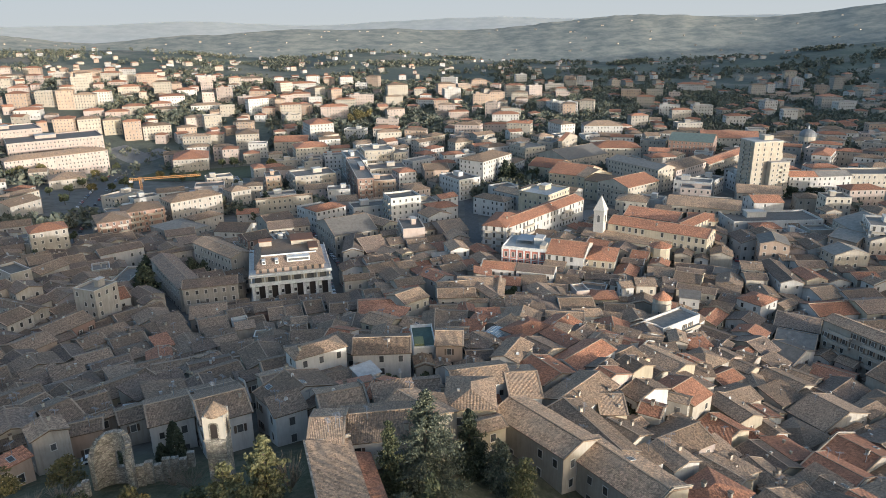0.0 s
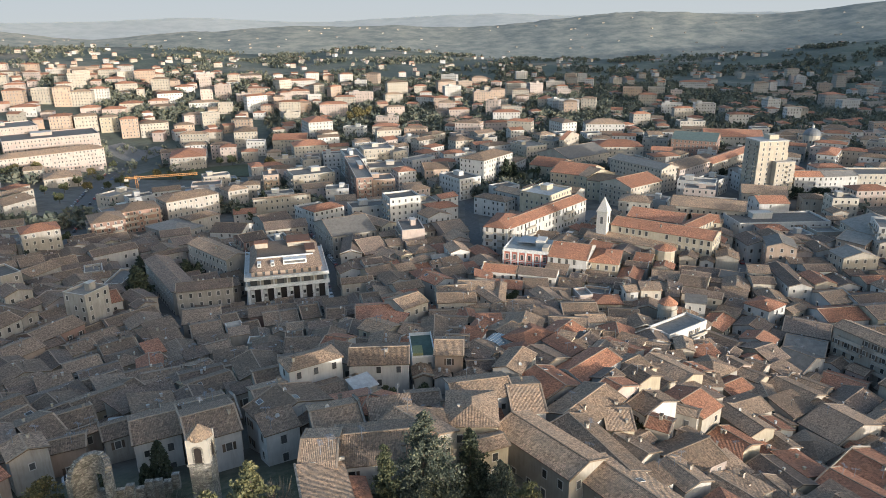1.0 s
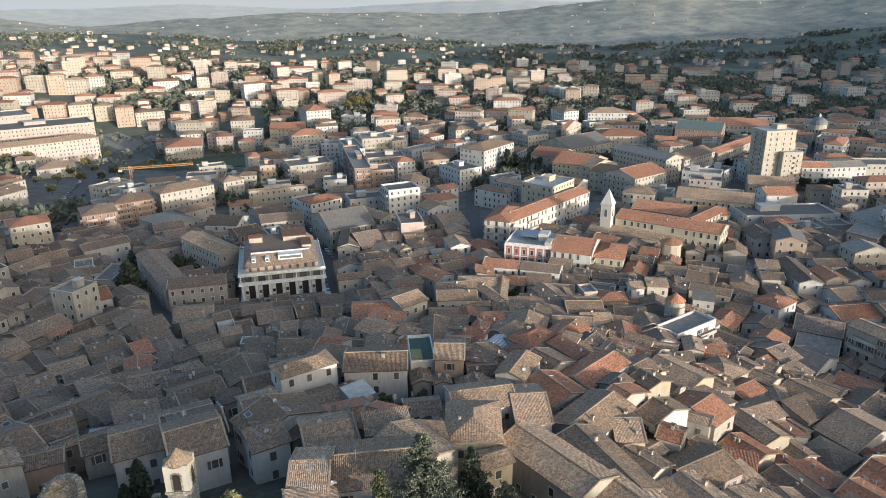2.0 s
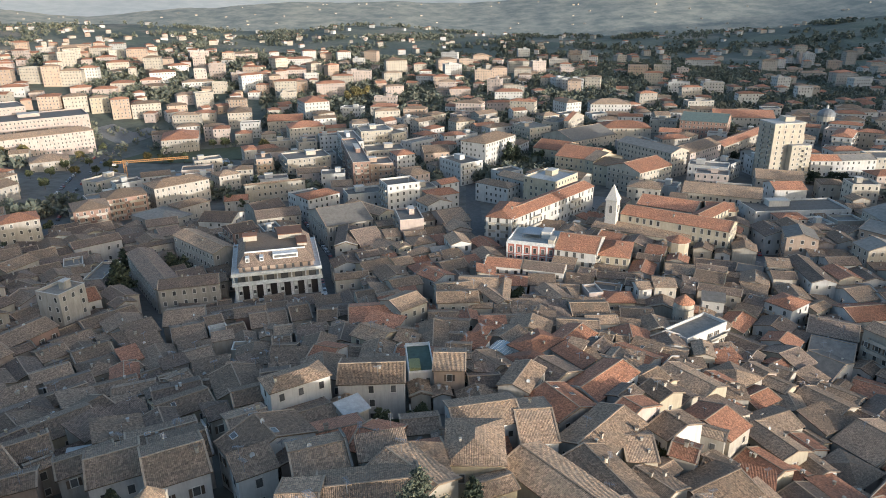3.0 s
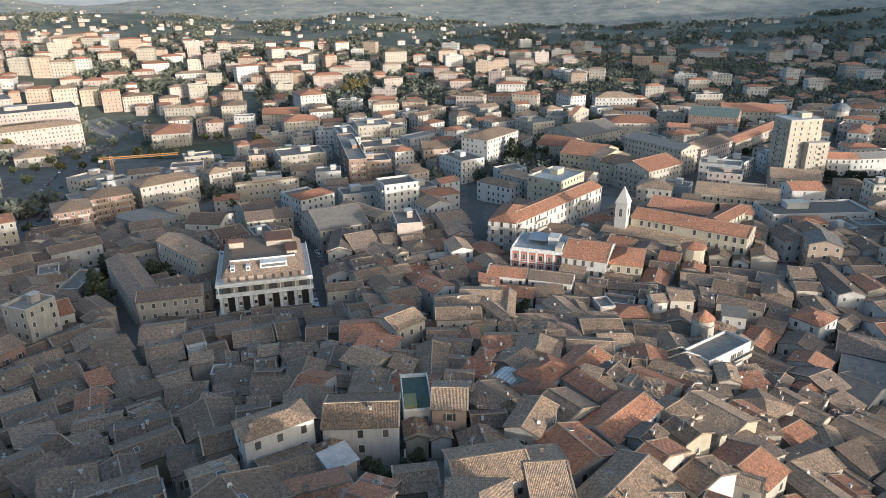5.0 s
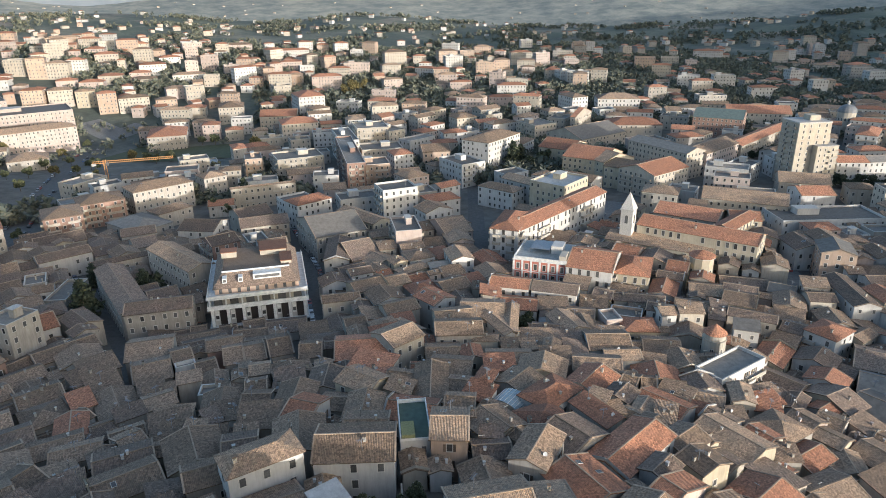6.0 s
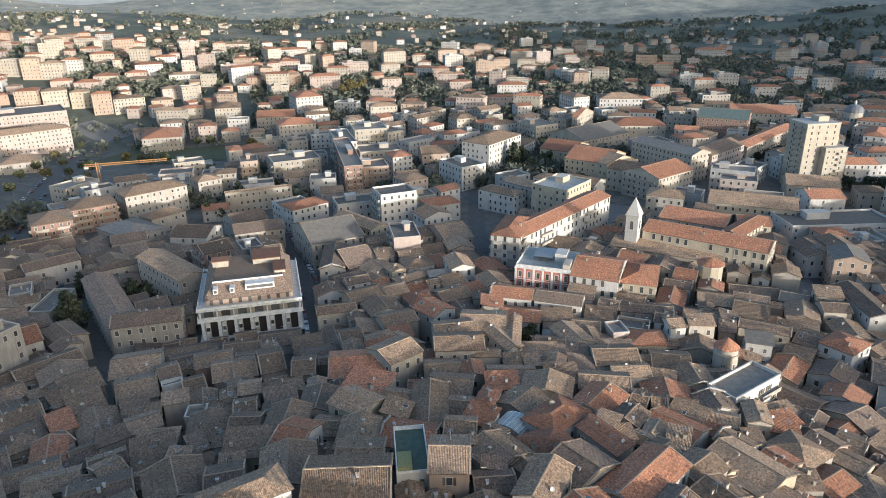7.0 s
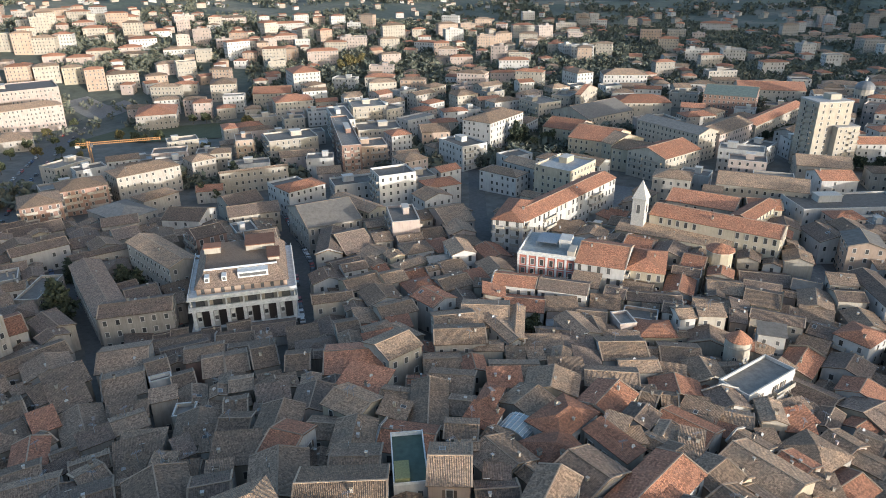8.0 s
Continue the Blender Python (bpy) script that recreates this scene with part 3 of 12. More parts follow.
def arch_bm(wide, high, depth, mats=(0, 1)):
    """An arched opening: dark recess with a proud surround."""
    bm = bmesh.new()
    r = wide / 2
    out = [(-r, 0)] + [(-r * math.cos(math.pi * k / 10), high - r + r * math.sin(math.pi * k / 10)) for k in range(11)] + [(r, 0)]
    grow = 1 + 0.22 / r
    front = [bm.verts.new((x * grow, -0.08, z + (0.2 if z > 0.1 else 0))) for x, z in out]
    back = [bm.verts.new((x * grow, 0.05, z + (0.2 if z > 0.1 else 0))) for x, z in out]
    inner = [bm.verts.new((x, -0.08, z)) for x, z in out]
    deep = [bm.verts.new((x, -0.02, z)) for x, z in out]
    n = len(out)
    for k in range(n - 1):
        for p, q in ((back, front), (front, inner), (inner, deep)):
            bm.faces.new((p[k], p[k + 1], q[k + 1], q[k])).material_index = mats[0]
    bm.faces.new(deep).material_index = mats[1]
    return bm


def cone_bm(n, r, z0, z1, turn=0.0):
    """A pointed tiled roof in one piece."""
    bm = bmesh.new()
    lay = bm.loops.layers.uv.verify()
    rows = []
    for rr, z in ((r, z0 - 0.15), (r, z0), (r * 0.5, (z0 + z1) / 2), (0.06, z1)):
        rows.append([bm.verts.new((rr * math.cos(turn + 2 * math.pi * k / n), rr * math.sin(turn + 2 * math.pi * k / n), z)) for k in range(n)])
    for j, (a, b) in enumerate(zip(rows, rows[1:])):
        for k in range(n):
            f = bm.faces.new((a[k], a[(k + 1) % n], b[(k + 1) % n], b[k]))
            for lp, c in zip(f.loops, ((k * 2, j * 2), (k * 2 + 2, j * 2), (k * 2 + 2, j * 2 + 2), (k * 2, j * 2 + 2))):
                lp[lay].uv = c
    return bm


ARCH_TALL = mesh_of("arched_opening", arch_bm(1.3, 3.4, 0.3), FRAME, GLASS)
BLIND = mesh_of("arched_window", arch_bm(0.9, 1.9, 0.2), FRAME, GLASS)


def group_root(name, label, category, x, y, rot, z=None):
    ob = new(name)
    ob.empty_display_size = 0.5
    at(ob, x, y, rot, z)
    return tagged(ob, label, category)


def boxes(*rows):
    bm = bmesh.new()
    for r in rows:
        box(bm, *r)
    return bm


WHITE_TRIM = plain("white_painted_concrete", (0.66, 0.65, 0.62), 0.75, spread=0.03, scale=0.8)
DARK_BAY_AND_SHADE = plain("dark_bay_glass_and_arch_shade", (0.035, 0.028, 0.025), 0.35, spread=0.2)


def palazzo():
    """The white modern block with dark bays, loggia floor and tiled mansard."""
    w, d = 31.0, 34.0
    place, deep = site(-63.2, 265.0, 14.0, w, d)
    root = group_root("palazzo", "white concrete palazzo with dark tall bays and tiled mansard roof", "building", -63.2, 265.0, 14.0)
    x, y = w / 2, d / 2
    part("base", boxes((-x + 0.4, x - 0.4, -y + 0.4, y, -deep, 3.4)), CONCRETE, root)
    part("body", boxes((-x + 1.2, x - 1.2, -y + 1.2, y - 0.5, 3.4, 9.6)), WALL["w"], root, "white wall behind the piers")
    for k in range(7):
        px = -x + 0.8 + k * (w - 1.6) / 6
        part("pier", boxes((px - 0.5, px + 0.5, -y, -y + 1.3, 3.4, 9.6)), WHITE_TRIM, root)
    for k in range(6):
        px = -x + 0.8 + (k + 0.5) * (w - 1.6) / 6
        part("bay", boxes((px - 0.3, px + 2.1, -y + 0.9, -y + 1.15, 3.6, 9.4)), DARK_BAY_AND_SHADE, root, "tall dark glazed bay")
        part("panel", boxes((px - 1.7, px - 0.5, -y + 0.7, -y + 1.15, 5.2, 8.8)), WHITE_TRIM, root)
        win = part("window", boxes((px - 1.6, px - 0.6, -y + 0.6, -y + 0.8, 5.9, 7.1)), GLASS, root)
    for k in range(7):
        py = -y + 1.0 + k * (d - 2) / 6
        part("pier", boxes((x - 1.3, x, py - 0.5, py + 0.5, 3.4, 9.6)), WHITE_TRIM, root)
        if k < 6:
            part("bay", boxes((x - 1.15, x - 0.9, py + 1.2, py + 3.0, 3.6, 9.4)), DARK_BAY_AND_SHADE, root, "tall dark glazed bay")
    part("slab", boxes((-x - 0.5, x + 0.5, -y - 0.5, y, 3.1, 3.5)), WHITE_TRIM, root)
    part("slab", boxes((-x - 0.6, x + 0.6, -y - 0.6, y, 9.6, 10.2)), WHITE_TRIM, root)
    part("loggia_wall", boxes((-x + 1.8, x - 1.8, -y + 1.8, y - 0.5, 10.2, 13.2)), WALL["c"], root)
    for k in range(7):
        px = -x + 0.3 + k * (w - 0.6) / 6
        part("loggia_pier", boxes((px - 0.2, px + 0.2, -y, -y + 1.8, 10.2, 13.2)), WHITE_TRIM, root)
        if k < 6:
            part("loggia_window", boxes((px + 1.2, px + 3.8, -y + 1.65, -y + 1.85, 10.3, 12.7)), GLASS, root)
    for s in (-1, 1):
        part("parapet", boxes((s * (x + 0.4) - 0.1, s * (x + 0.4) + 0.1, -y - 0.3, y, 10.2, 11.2)), WHITE_TRIM, root)
    part("parapet", boxes((-x - 0.3, x + 0.3, -y - 0.5, -y - 0.3, 10.2, 11.1)), WHITE_TRIM, root)
    part("slab", boxes((-x - 0.6, x + 0.6, -y - 0.6, y, 13.2, 13.7)), WHITE_TRIM, root)
    part("terrace_parapet", boxes((-x - 0.4, x + 0.4, -y - 0.4, -y - 0.2, 13.7, 14.5), (x + 0.2, x + 0.4, -y - 0.2, y, 13.7, 14.5), (-x - 0.4, -x - 0.2, -y - 0.2, y, 13.7, 14.5)), WHITE_TRIM, root)
    part("attic", boxes((-x + 2.2, x - 2.2, -y + 2.4, y - 1.5, 13.7, 16.0)), WALL["o"], root)
    for k in range(9):
        px = -x + 4.0 + k * 2.9
        part("attic_window", boxes((px - 0.5, px + 0.5, -y + 2.25, -y + 2.45, 14.0, 15.5)), GLASS, root)
    roof = bmesh.new()
    X0, X1, Y0, Y1 = -x + 1.6, x - 1.6, -y + 1.8, y - 1.0
    slab(roof, (X0, Y0, 15.9), (X1, Y0, 15.9), (X1 - 3.2, Y0 + 6.0, 19.2), (X0 + 3.2, Y0 + 6.0, 19.2), 0.2)
    slab(roof, (X1, Y0, 15.9), (X1, Y1, 15.9), (X1 - 3.2, Y1 - 3, 19.2), (X1 - 3.2, Y0 + 6.0, 19.2), 0.2)
    slab(roof, (X0, Y1, 15.9), (X0, Y0, 15.9), (X0 + 3.2, Y0 + 6.0, 19.2), (X0 + 3.2, Y1 - 3, 19.2), 0.2)
    part("mansard_roof", roof, ROOF["m"], root, "dark brown tiled mansard slope")
    part("roof_terrace", boxes((X0 + 3.2, X1 - 3.2, Y0 + 6.0, Y1 - 3, 17.5, 18.95)), ROOF["d"], root)
    part("roof_edge", boxes((X0 + 3.0, X1 - 3.0, Y0 + 5.8, Y0 + 6.1, 18.9, 19.6)), WHITE_TRIM, root)
    for px in (-10.0, -5.0):
        dorm = part("dormer", boxes((px - 0.7, px + 0.7, Y0 + 1.6, Y0 + 4.5, 17.0, 18.6)), WHITE_TRIM, root)
        part("pane", boxes((px - 0.45, px + 0.45, Y0 + 1.53, Y0 + 1.61, 17.4, 18.3)), GLASS, dorm)
    part("roof_loggia", boxes((-1.0, 8.0, Y0 + 2.2, Y0 + 5.7, 17.0, 19.0)), WHITE_TRIM, root, "white recessed roof loggia")
    # Dark sheet laid on the solid front as the shade inside the loggia.
    part("loggia_shade", boxes((-0.5, 7.5, Y0 + 2.1, Y0 + 2.19, 17.6, 18.5)), GLASS, root)
    for bx, by, bw, bd, bh in ((-9, 6, 5, 4, 2.2), (6, 8, 9, 9, 2.0), (10, -2, 3.5, 8, 1.2)):
        pent = part("penthouse", boxes((bx - bw / 2, bx + bw / 2, by - bd / 2, by + bd / 2, 18.9, 18.9 + bh)), WALL["c"], root)
        part("penthouse_roof", boxes((bx - bw / 2 - 0.3, bx + bw / 2 + 0.3, by - bd / 2 - 0.3, by + bd / 2 + 0.3, 18.7 + bh, 18.95 + bh)), ROOF["r"], pent)


def tower_block():
    """The cream eleven-storey tower with a lower wing."""
    rot = 8.3
    c, s = math.cos(radians(rot)), math.sin(radians(rot))
    x, y = 9.5, 7.5
    cx, cy = 192.6 + x * c - y * s, 406.6 + x * s + y * c
    place, deep = site(cx, cy, rot, 2 * x, 2 * y)
    root = group_root("tower_block", "cream concrete tower block with balconies and flat roof", "building", cx, cy, rot)
    top = 37.7 - ground(cx, cy)
    cream = plaster("warm_cream_concrete", (0.47, 0.42, 0.34), 0.3)
    part("tower", boxes((-x, x, -y, y, -deep, top)), cream, root)
    part("roof_edge", boxes((-x - 0.2, x + 0.2, -y - 0.2, y + 0.2, top, top + 0.7)), CONCRETE, root)
    part("lift_house", boxes((-0.5, 5.5, -3.0, 3.0, top + 0.7, top + 3.4)), cream, root)
    wing = part("wing", boxes((0.5, 13.0, -y - 4.0, y - 4, -deep, top - 12.0)), cream, root)
    part("wing_roof", boxes((0.3, 13.2, -y - 4.2, y - 3.8, top - 12.0, top - 11.5)), CONCRETE, wing)
    part("step", boxes((x, 13.5, -3.0, y + 2, -deep, top - 8.0)), cream, root)
    n = int(top // 3.05)
    for f in range(n):
        z = top - (f + 1) * 3.05 + 0.9
        for px in ((-6.5, -2.6, 2.2, 6.6) if f < 4 else (-6.5, -2.6)):
            shared("window", WINDOWS[0], root, Matrix.Translation((px, -y, z)))
        left = Matrix.Translation((-x, 0, 0)) @ Matrix.Rotation(radians(-90), 4, "Z")
        shared("balcony", BALCONIES[5], root, left @ Matrix.Translation((3.2, 0, z - 0.9)))
        shared("balcony", BALCONIES[5], root, left @ Matrix.Translation((-3.2, 0, z - 0.9)))
        shared("window", WINDOWS[3], root, left @ Matrix.Translation((3.2, 0, z - 0.8)))
        shared("window", WINDOWS[3], root, left @ Matrix.Translation((-3.2, 0, z - 0.8)))
        if f >= 4:
            for px in (2.4, 5.4):
                shared("window", WINDOWS[2], root, Matrix.Translation((px, -y - 4.0, z)))
            shared("balcony", BALCONIES[5], root, Matrix.Translation((10.0, -y - 4.0, z - 0.9)))
            shared("window", WINDOWS[3], root, Matrix.Translation((10.0, -y - 4.0, z - 0.8)))


def bell_tower():
    """The church's pale tower with a pointed stone spire."""
    root = group_root("bell_tower", "pale stone church bell tower with pointed spire", "bell tower", 76.4, 307.0, -33.0)
    z0 = ground(76.4, 307.0)
    e = 24.3 - z0
    tip = 31.4 - z0
    part("shaft", boxes((-2.4, 2.4, -2.4, 2.4, -2, e)), FRAME, root)
    part("cornice", boxes((-2.75, 2.75, -2.75, 2.75, e, e + 0.45)), FRAME, root)
    part("string_course", boxes((-2.6, 2.6, -2.6, 2.6, e - 6.6, e - 6.2)), FRAME, root)
    bm = bmesh.new()
    prism(bm, 4, 3.75, 2.9, e + 0.45, e + 1.9, 0, math.pi / 4, False)
    prism(bm, 4, 2.9, 0.05, e + 1.9, tip, 0, math.pi / 4)
    part("spire", bm, FRAME, root)
    part("cross", boxes((-0.06, 0.06, -0.06, 0.06, tip - 0.1, tip + 1.3)), METAL, root)
    for m, _ in face_frames(4.8, 4.8):
        shared("arched_opening", ARCH_TALL, root, m @ Matrix.Translation((0, 0, e - 5.4)))


def apse():
    root = group_root("church_apse", "yellow plaster church apse with red tile cone roof", "church", 96.2, 277.5, 0)
    z0 = ground(96.2, 277.5)
    h = 15.6 - z0
    bm = bmesh.new()
    prism(bm, 10, 4.3, 4.3, -2, h)
    part("wall", bm, WALL["y"], root)
    bm = bmesh.new()
    prism(bm, 10, 4.8, 4.75, h, h + 0.4)
    part("cornice", bm, FRAME, root)
    bm = cone_bm(10, 4.9, h + 0.42, h + 2.4)
    part("roof", bm, ROOF["r"], root)
    for k in (5, 6, 7, 8, 9):
        a = 2 * math.pi * (k + 0.5) / 10
        m = Matrix.Translation((4.1 * math.cos(a), 4.1 * math.sin(a), h - 6.2)) @ Matrix.Rotation(a + math.pi / 2, 4, "Z")
        shared("arched_window", BLIND, root, m)


def round_turret():
    root = group_root("round_turret", "cream round house turret with red tile cone", "turret", 78.4, 218.8, 0)
    h = 16.3 - ground(78.4, 218.8)
    bm = bmesh.new()
    prism(bm, 24, 3.2, 3.2, -2, h - 2.0)
    prism(bm, 24, 3.4, 3.4, h - 2.0, h - 1.7)
    prism(bm, 24, 3.0, 3.0, h - 1.7, h)
    part("wall", bm, WALL["c"], root)
    bm = cone_bm(16, 3.3, h, h + 2.6)
    part("roof", bm, ROOF["r"], root)
    for a in (-120, -70, -20):
        m = Matrix.Rotation(radians(a + 90), 4, "Z") @ Matrix.Translation((0, -3.15, h - 5.5))
        shared("window", WINDOWS[2], root, m)


def dome_turret():
    x, y = 300.0, 545.0
    root = group_root("domed_turret", "cream drum turret with grey dome", "turret", x, y, 0)
    bm = bmesh.new()
    prism(bm, 16, 6.2, 6.2, -3, 18)
    part("drum", bm, WALL["c"], root)
    bm = bmesh.new()
    rows = [(6.6 * math.cos(t), 18 + 5.5 * math.sin(t)) for t in np.linspace(0, 1.45, 7)]
    for (r0, z0), (r1, z1) in zip(rows, rows[1:]):
        prism(bm, 16, r0, r1, z0, z1, cap=False)
    part("dome", bm, LEAD, root)
    bm = bmesh.new()
    prism(bm, 8, 0.9, 0.9, 23, 25)
    prism(bm, 8, 1.1, 0.1, 25, 26.5)
    part("lantern", bm, FRAME, root)
    for k in range(16):
        a = 2 * math.pi * (k + 0.5) / 16
        shared("window", WINDOWS[3], root, Matrix.Rotation(a, 4, "Z") @ Matrix.Translation((0, -6.1, 12)))


RED_FRONT = plaster("salmon_red_plaster", (0.52, 0.20, 0.15))
TERRACE = plain("blue_green_terrace_tiles", (0.34, 0.355, 0.34), 0.6, scale=0.8)


def red_palace():
    """The red-fronted building with white pilasters and a roof terrace."""
    w, d, rot = 19.0, 19.0, -20.3
    a = radians(rot)
    cx, cy = 35.7 - d / 2 * math.sin(a), 270.5 + d / 2 * math.cos(a)
    place, deep = site(cx, cy, rot, w, d)
    root = group_root("red_palace", "red plaster palace with white pilasters and roof terrace", "building", cx, cy, rot)
    h = 17.0 - ground(cx, cy)
    x, y = w / 2, d / 2
    part("body", boxes((-x, x, -y, y, -deep, h)), RED_FRONT, root)
    part("cornice", boxes((-x - 0.4, x + 0.1, -y - 0.4, y + 0.2, h, h + 0.5)), WHITE_TRIM, root)
    part("terrace_floor", boxes((-x + 0.4, x - 0.3, -y + 0.6, y - 0.3, h + 0.5, h + 0.62)), TERRACE, root)
    part("parapet", boxes((-x, x, -y - 0.1, -y + 0.15, h + 0.5, h + 1.4), (-x - 0.1, -x + 0.15, -y + 0.15, y, h + 0.5, h + 1.4)), WHITE_TRIM, root)
    for k in range(7):
        px = -x + k * w / 6
        part("pilaster", boxes((px - 0.35, px + 0.35, -y - 0.16, -y, 0, h)), WHITE_TRIM, root)
        if k < 6:
            for z in (h - 3.3, h - 7.0, h - 10.6):
                shared("window", WINDOWS[3], root, Matrix.Translation((px + w / 12, -y, z)))
    part("string_course", boxes((-x - 0.1, x + 0.1, -y - 0.14, -y, h - 4.2, h - 3.95)), WHITE_TRIM, root)
    for k in range(5):
        shared("window", WINDOWS[3], root, face_frames(w, d)[2][0] @ Matrix.Translation((-7 + k * 3.5, 0, h - 3.3)))
    part("penthouse", boxes((2.5, 6.5, -2, 4, h + 0.6, h + 3.6)), WALL["w"], root)
    part("penthouse", boxes((6.6, 9.0, -y + 0.5, -3, h + 0.6, h + 2.8)), WALL["c"], root)
    part("pergola", boxes((-5, 2.0, -3, 6, h + 2.3, h + 2.45)), METAL, root)
    for px, py in ((-5, -3), (2, -3), (-5, 6), (2, 6)):
        part("post", boxes((px - 0.06, px + 0.06, py - 0.06, py + 0.06, h + 0.6, h + 2.3)), METAL, root)


GREEN_ROOF = plain("green_terrace_paint", (0.09, 0.128, 0.10), 0.85, scale=0.6)
OLIVE = plain("olive_roof_paint", (0.24, 0.25, 0.12), 0.85)


def green_terrace_house():
    w, d = 5.6, 12.0
    x0, y0 = -5.0, 155.4
    place, deep = site(x0, y0, 6.0, w, d)
    root = group_root("terrace_house", "white house with dark green painted roof terrace", "house", x0, y0, 6.0)
    h = 33.0 - ground(x0, y0)
    x, y = w / 2, d / 2
    part("wall", boxes((-x, x, -y, y, -deep, h)), WALL["w"], root)
    part("terrace_floor", boxes((-x + 0.2, x - 0.2, -y + 0.2, y - 0.2, h, h + 0.1)), GREEN_ROOF, root)
    part("parapet", boxes((-x, -x + 0.2, -y, y, h, h + 0.9), (x - 0.2, x, -y, y, h, h + 1.0), (-x + 0.2, x - 0.2, y - 0.2, y, h, h + 0.9), (-x + 0.2, x - 0.2, -y, -y + 0.2, h, h + 0.45)), WHITE_TRIM, root)
    part("stair_roof", boxes((-x + 0.3, -0.1, -y + 0.4, -y + 4.6, h + 0.1, h + 1.0)), OLIVE, root, "olive green raised slab")
    for f in range(3):
        for px in (-1.5, 1.4):
            shared("window", WINDOWS[2], root, Matrix.Translation((px, -y, h - 2.6 - f * 3)))
    part("balcony", boxes((-0.2, 2.6, -y - 1.0, -y, h - 6.3, h - 6.1), (-0.2, 2.6, -y - 1.0, -y - 0.93, h - 6.1, h - 5.2)), WHITE_TRIM, root)


CLEAR = plain("greenish_roof_glazing", (0.34, 0.40, 0.42), 0.12, spread=0.02)


def glass_vault():
    """The arched glass roof over a courtyard hall."""
    cx, cy, rot = 15.1, 173.3, -36.0
    place, deep = site(cx, cy, rot, 6.6, 5.8)
    root = group_root("glass_vault", "arched glass roof with white metal ribs", "glass roof", cx, cy, rot)
    z0 = ground(cx, cy)
    h = 24.6 - z0
    part("wall", boxes((-3.3, 3.3, -2.9, 2.9, -deep, h)), WALL["c"], root)
    arc = [(3.2 * math.cos(t), 1.7 * math.sin(t)) for t in np.linspace(math.pi, 0, 11)]
    for i in range(6):
        y0, y1 = -2.8 + i * 5.6 / 6, -2.8 + (i + 1) * 5.6 / 6
        for (xa, za), (xb, zb) in zip(arc, arc[1:]):
            bm = bmesh.new()
            quad(bm, [(xa, y0 + 0.04, h + za), (xb, y0 + 0.04, h + zb), (xb, y1 - 0.04, h + zb), (xa, y1 - 0.04, h + za)], flip=True)
            part("glass_pane", bm, CLEAR, root)
    for (xa, za) in arc:
        part("rib", boxes((xa - 0.05, xa + 0.05, -2.85, 2.85, h + za - 0.02, h + za + 0.08)), WHITE_TRIM, root)
    bm = bmesh.new()
    vs = [bm.verts.new((px, -2.85, h + pz)) for px, pz in arc]
    bm.faces.new(vs)
    part("end_wall", bm, WALL["c"], root)


def rubble(name, base):
    """Rough coursed stones with dark joints and lichen."""
    m, n, l, b = nodes_of(name, 0.95)
    pos = n.new("ShaderNodeNewGeometry").outputs["Position"]
    squash = n.new("ShaderNodeMapping")
    squash.inputs["Scale"].default_value = (1.0, 1.0, 1.7)
    l.new(pos, squash.inputs["Vector"])
    stones = tex(n, l, "ShaderNodeTexVoronoi", 2.3, squash.outputs[0])
    joint = n.new("ShaderNodeTexVoronoi")
    joint.feature = "DISTANCE_TO_EDGE"
    joint.inputs["Scale"].default_value = 2.3
    l.new(squash.outputs[0], joint.inputs["Vector"])
    lichen = tex(n, l, "ShaderNodeTexNoise", 0.6, pos, Detail=6.0, Roughness=0.7)
    shade = n.new("ShaderNodeRGBToBW")
    l.new(stones.outputs["Color"], shade.inputs[0])
    col = ramp(n, l, shade.outputs[0], [(0.2, tuple(c * 0.62 for c in base)), (0.8, tuple(c * 1.25 for c in base))])
    col = mixed(n, l, "MULTIPLY", 0.8, col, ramp(n, l, joint.outputs[0], [(0.0, (0.45,) * 3), (0.1, (1.0,) * 3)]))
    col = mixed(n, l, "MULTIPLY", 0.8, col, ramp(n, l, lichen.outputs[0], [(0.35, (0.55, 0.55, 0.5)), (0.65, (1.15,) * 3)]))
    l.new(col, b.inputs["Base Color"])
    bumped(n, l, b, joint.outputs[0], 0.8, 0.12)
    return m


RUBBLE = rubble("rough_grey_rubble", (0.36, 0.325, 0.275))


# A dark sheet fills each open arch, painted shade instead of depth.
ARCH_OLD = mesh_of("arched_opening", arch_bm(1.0, 2.4, 0.3), RUBBLE, DARK_BAY_AND_SHADE)


def old_campanile():
    """The small stone belfry with an arched opening on each side and a tiled cap."""
    x0, y0 = -33.6, 84.2
    root = group_root("old_belfry", "weathered stone belfry with arched openings and tiled cap", "bell tower", x0, y0, 3.0, 0)
    part("shaft", boxes((-1.45, 1.45, -1.45, 1.45, 38, 52.2)), RUBBLE, root)
    part("string_course", boxes((-1.65, 1.65, -1.65, 1.65, 52.2, 52.5)), RUBBLE, root)
    bm = bmesh.new()
    for sx in (-1, 1):
        for sy in (-1, 1):
            box(bm, sx * 1.5 - 0.45 * (sx > 0) * 2 + 0.0, sx * 1.5 + 0.45 * (sx < 0) * 2, sy * 1.5 - 0.9 * (sy > 0), sy * 1.5 + 0.9 * (sy < 0), 52.5, 55.0)
    box(bm, -1.5, 1.5, -1.5, 1.5, 55.0, 56.2)
    part("belfry", bm, WALL["c"], root)
    for m, _ in face_frames(3.0, 3.0):
        shared("arched_opening", ARCH_OLD, root, m @ Matrix.Translation((0, 0, 52.7)))
    bm = cone_bm(8, 1.85, 56.2, 57.9)
    part("roof", bm, ROOF["t"], root)


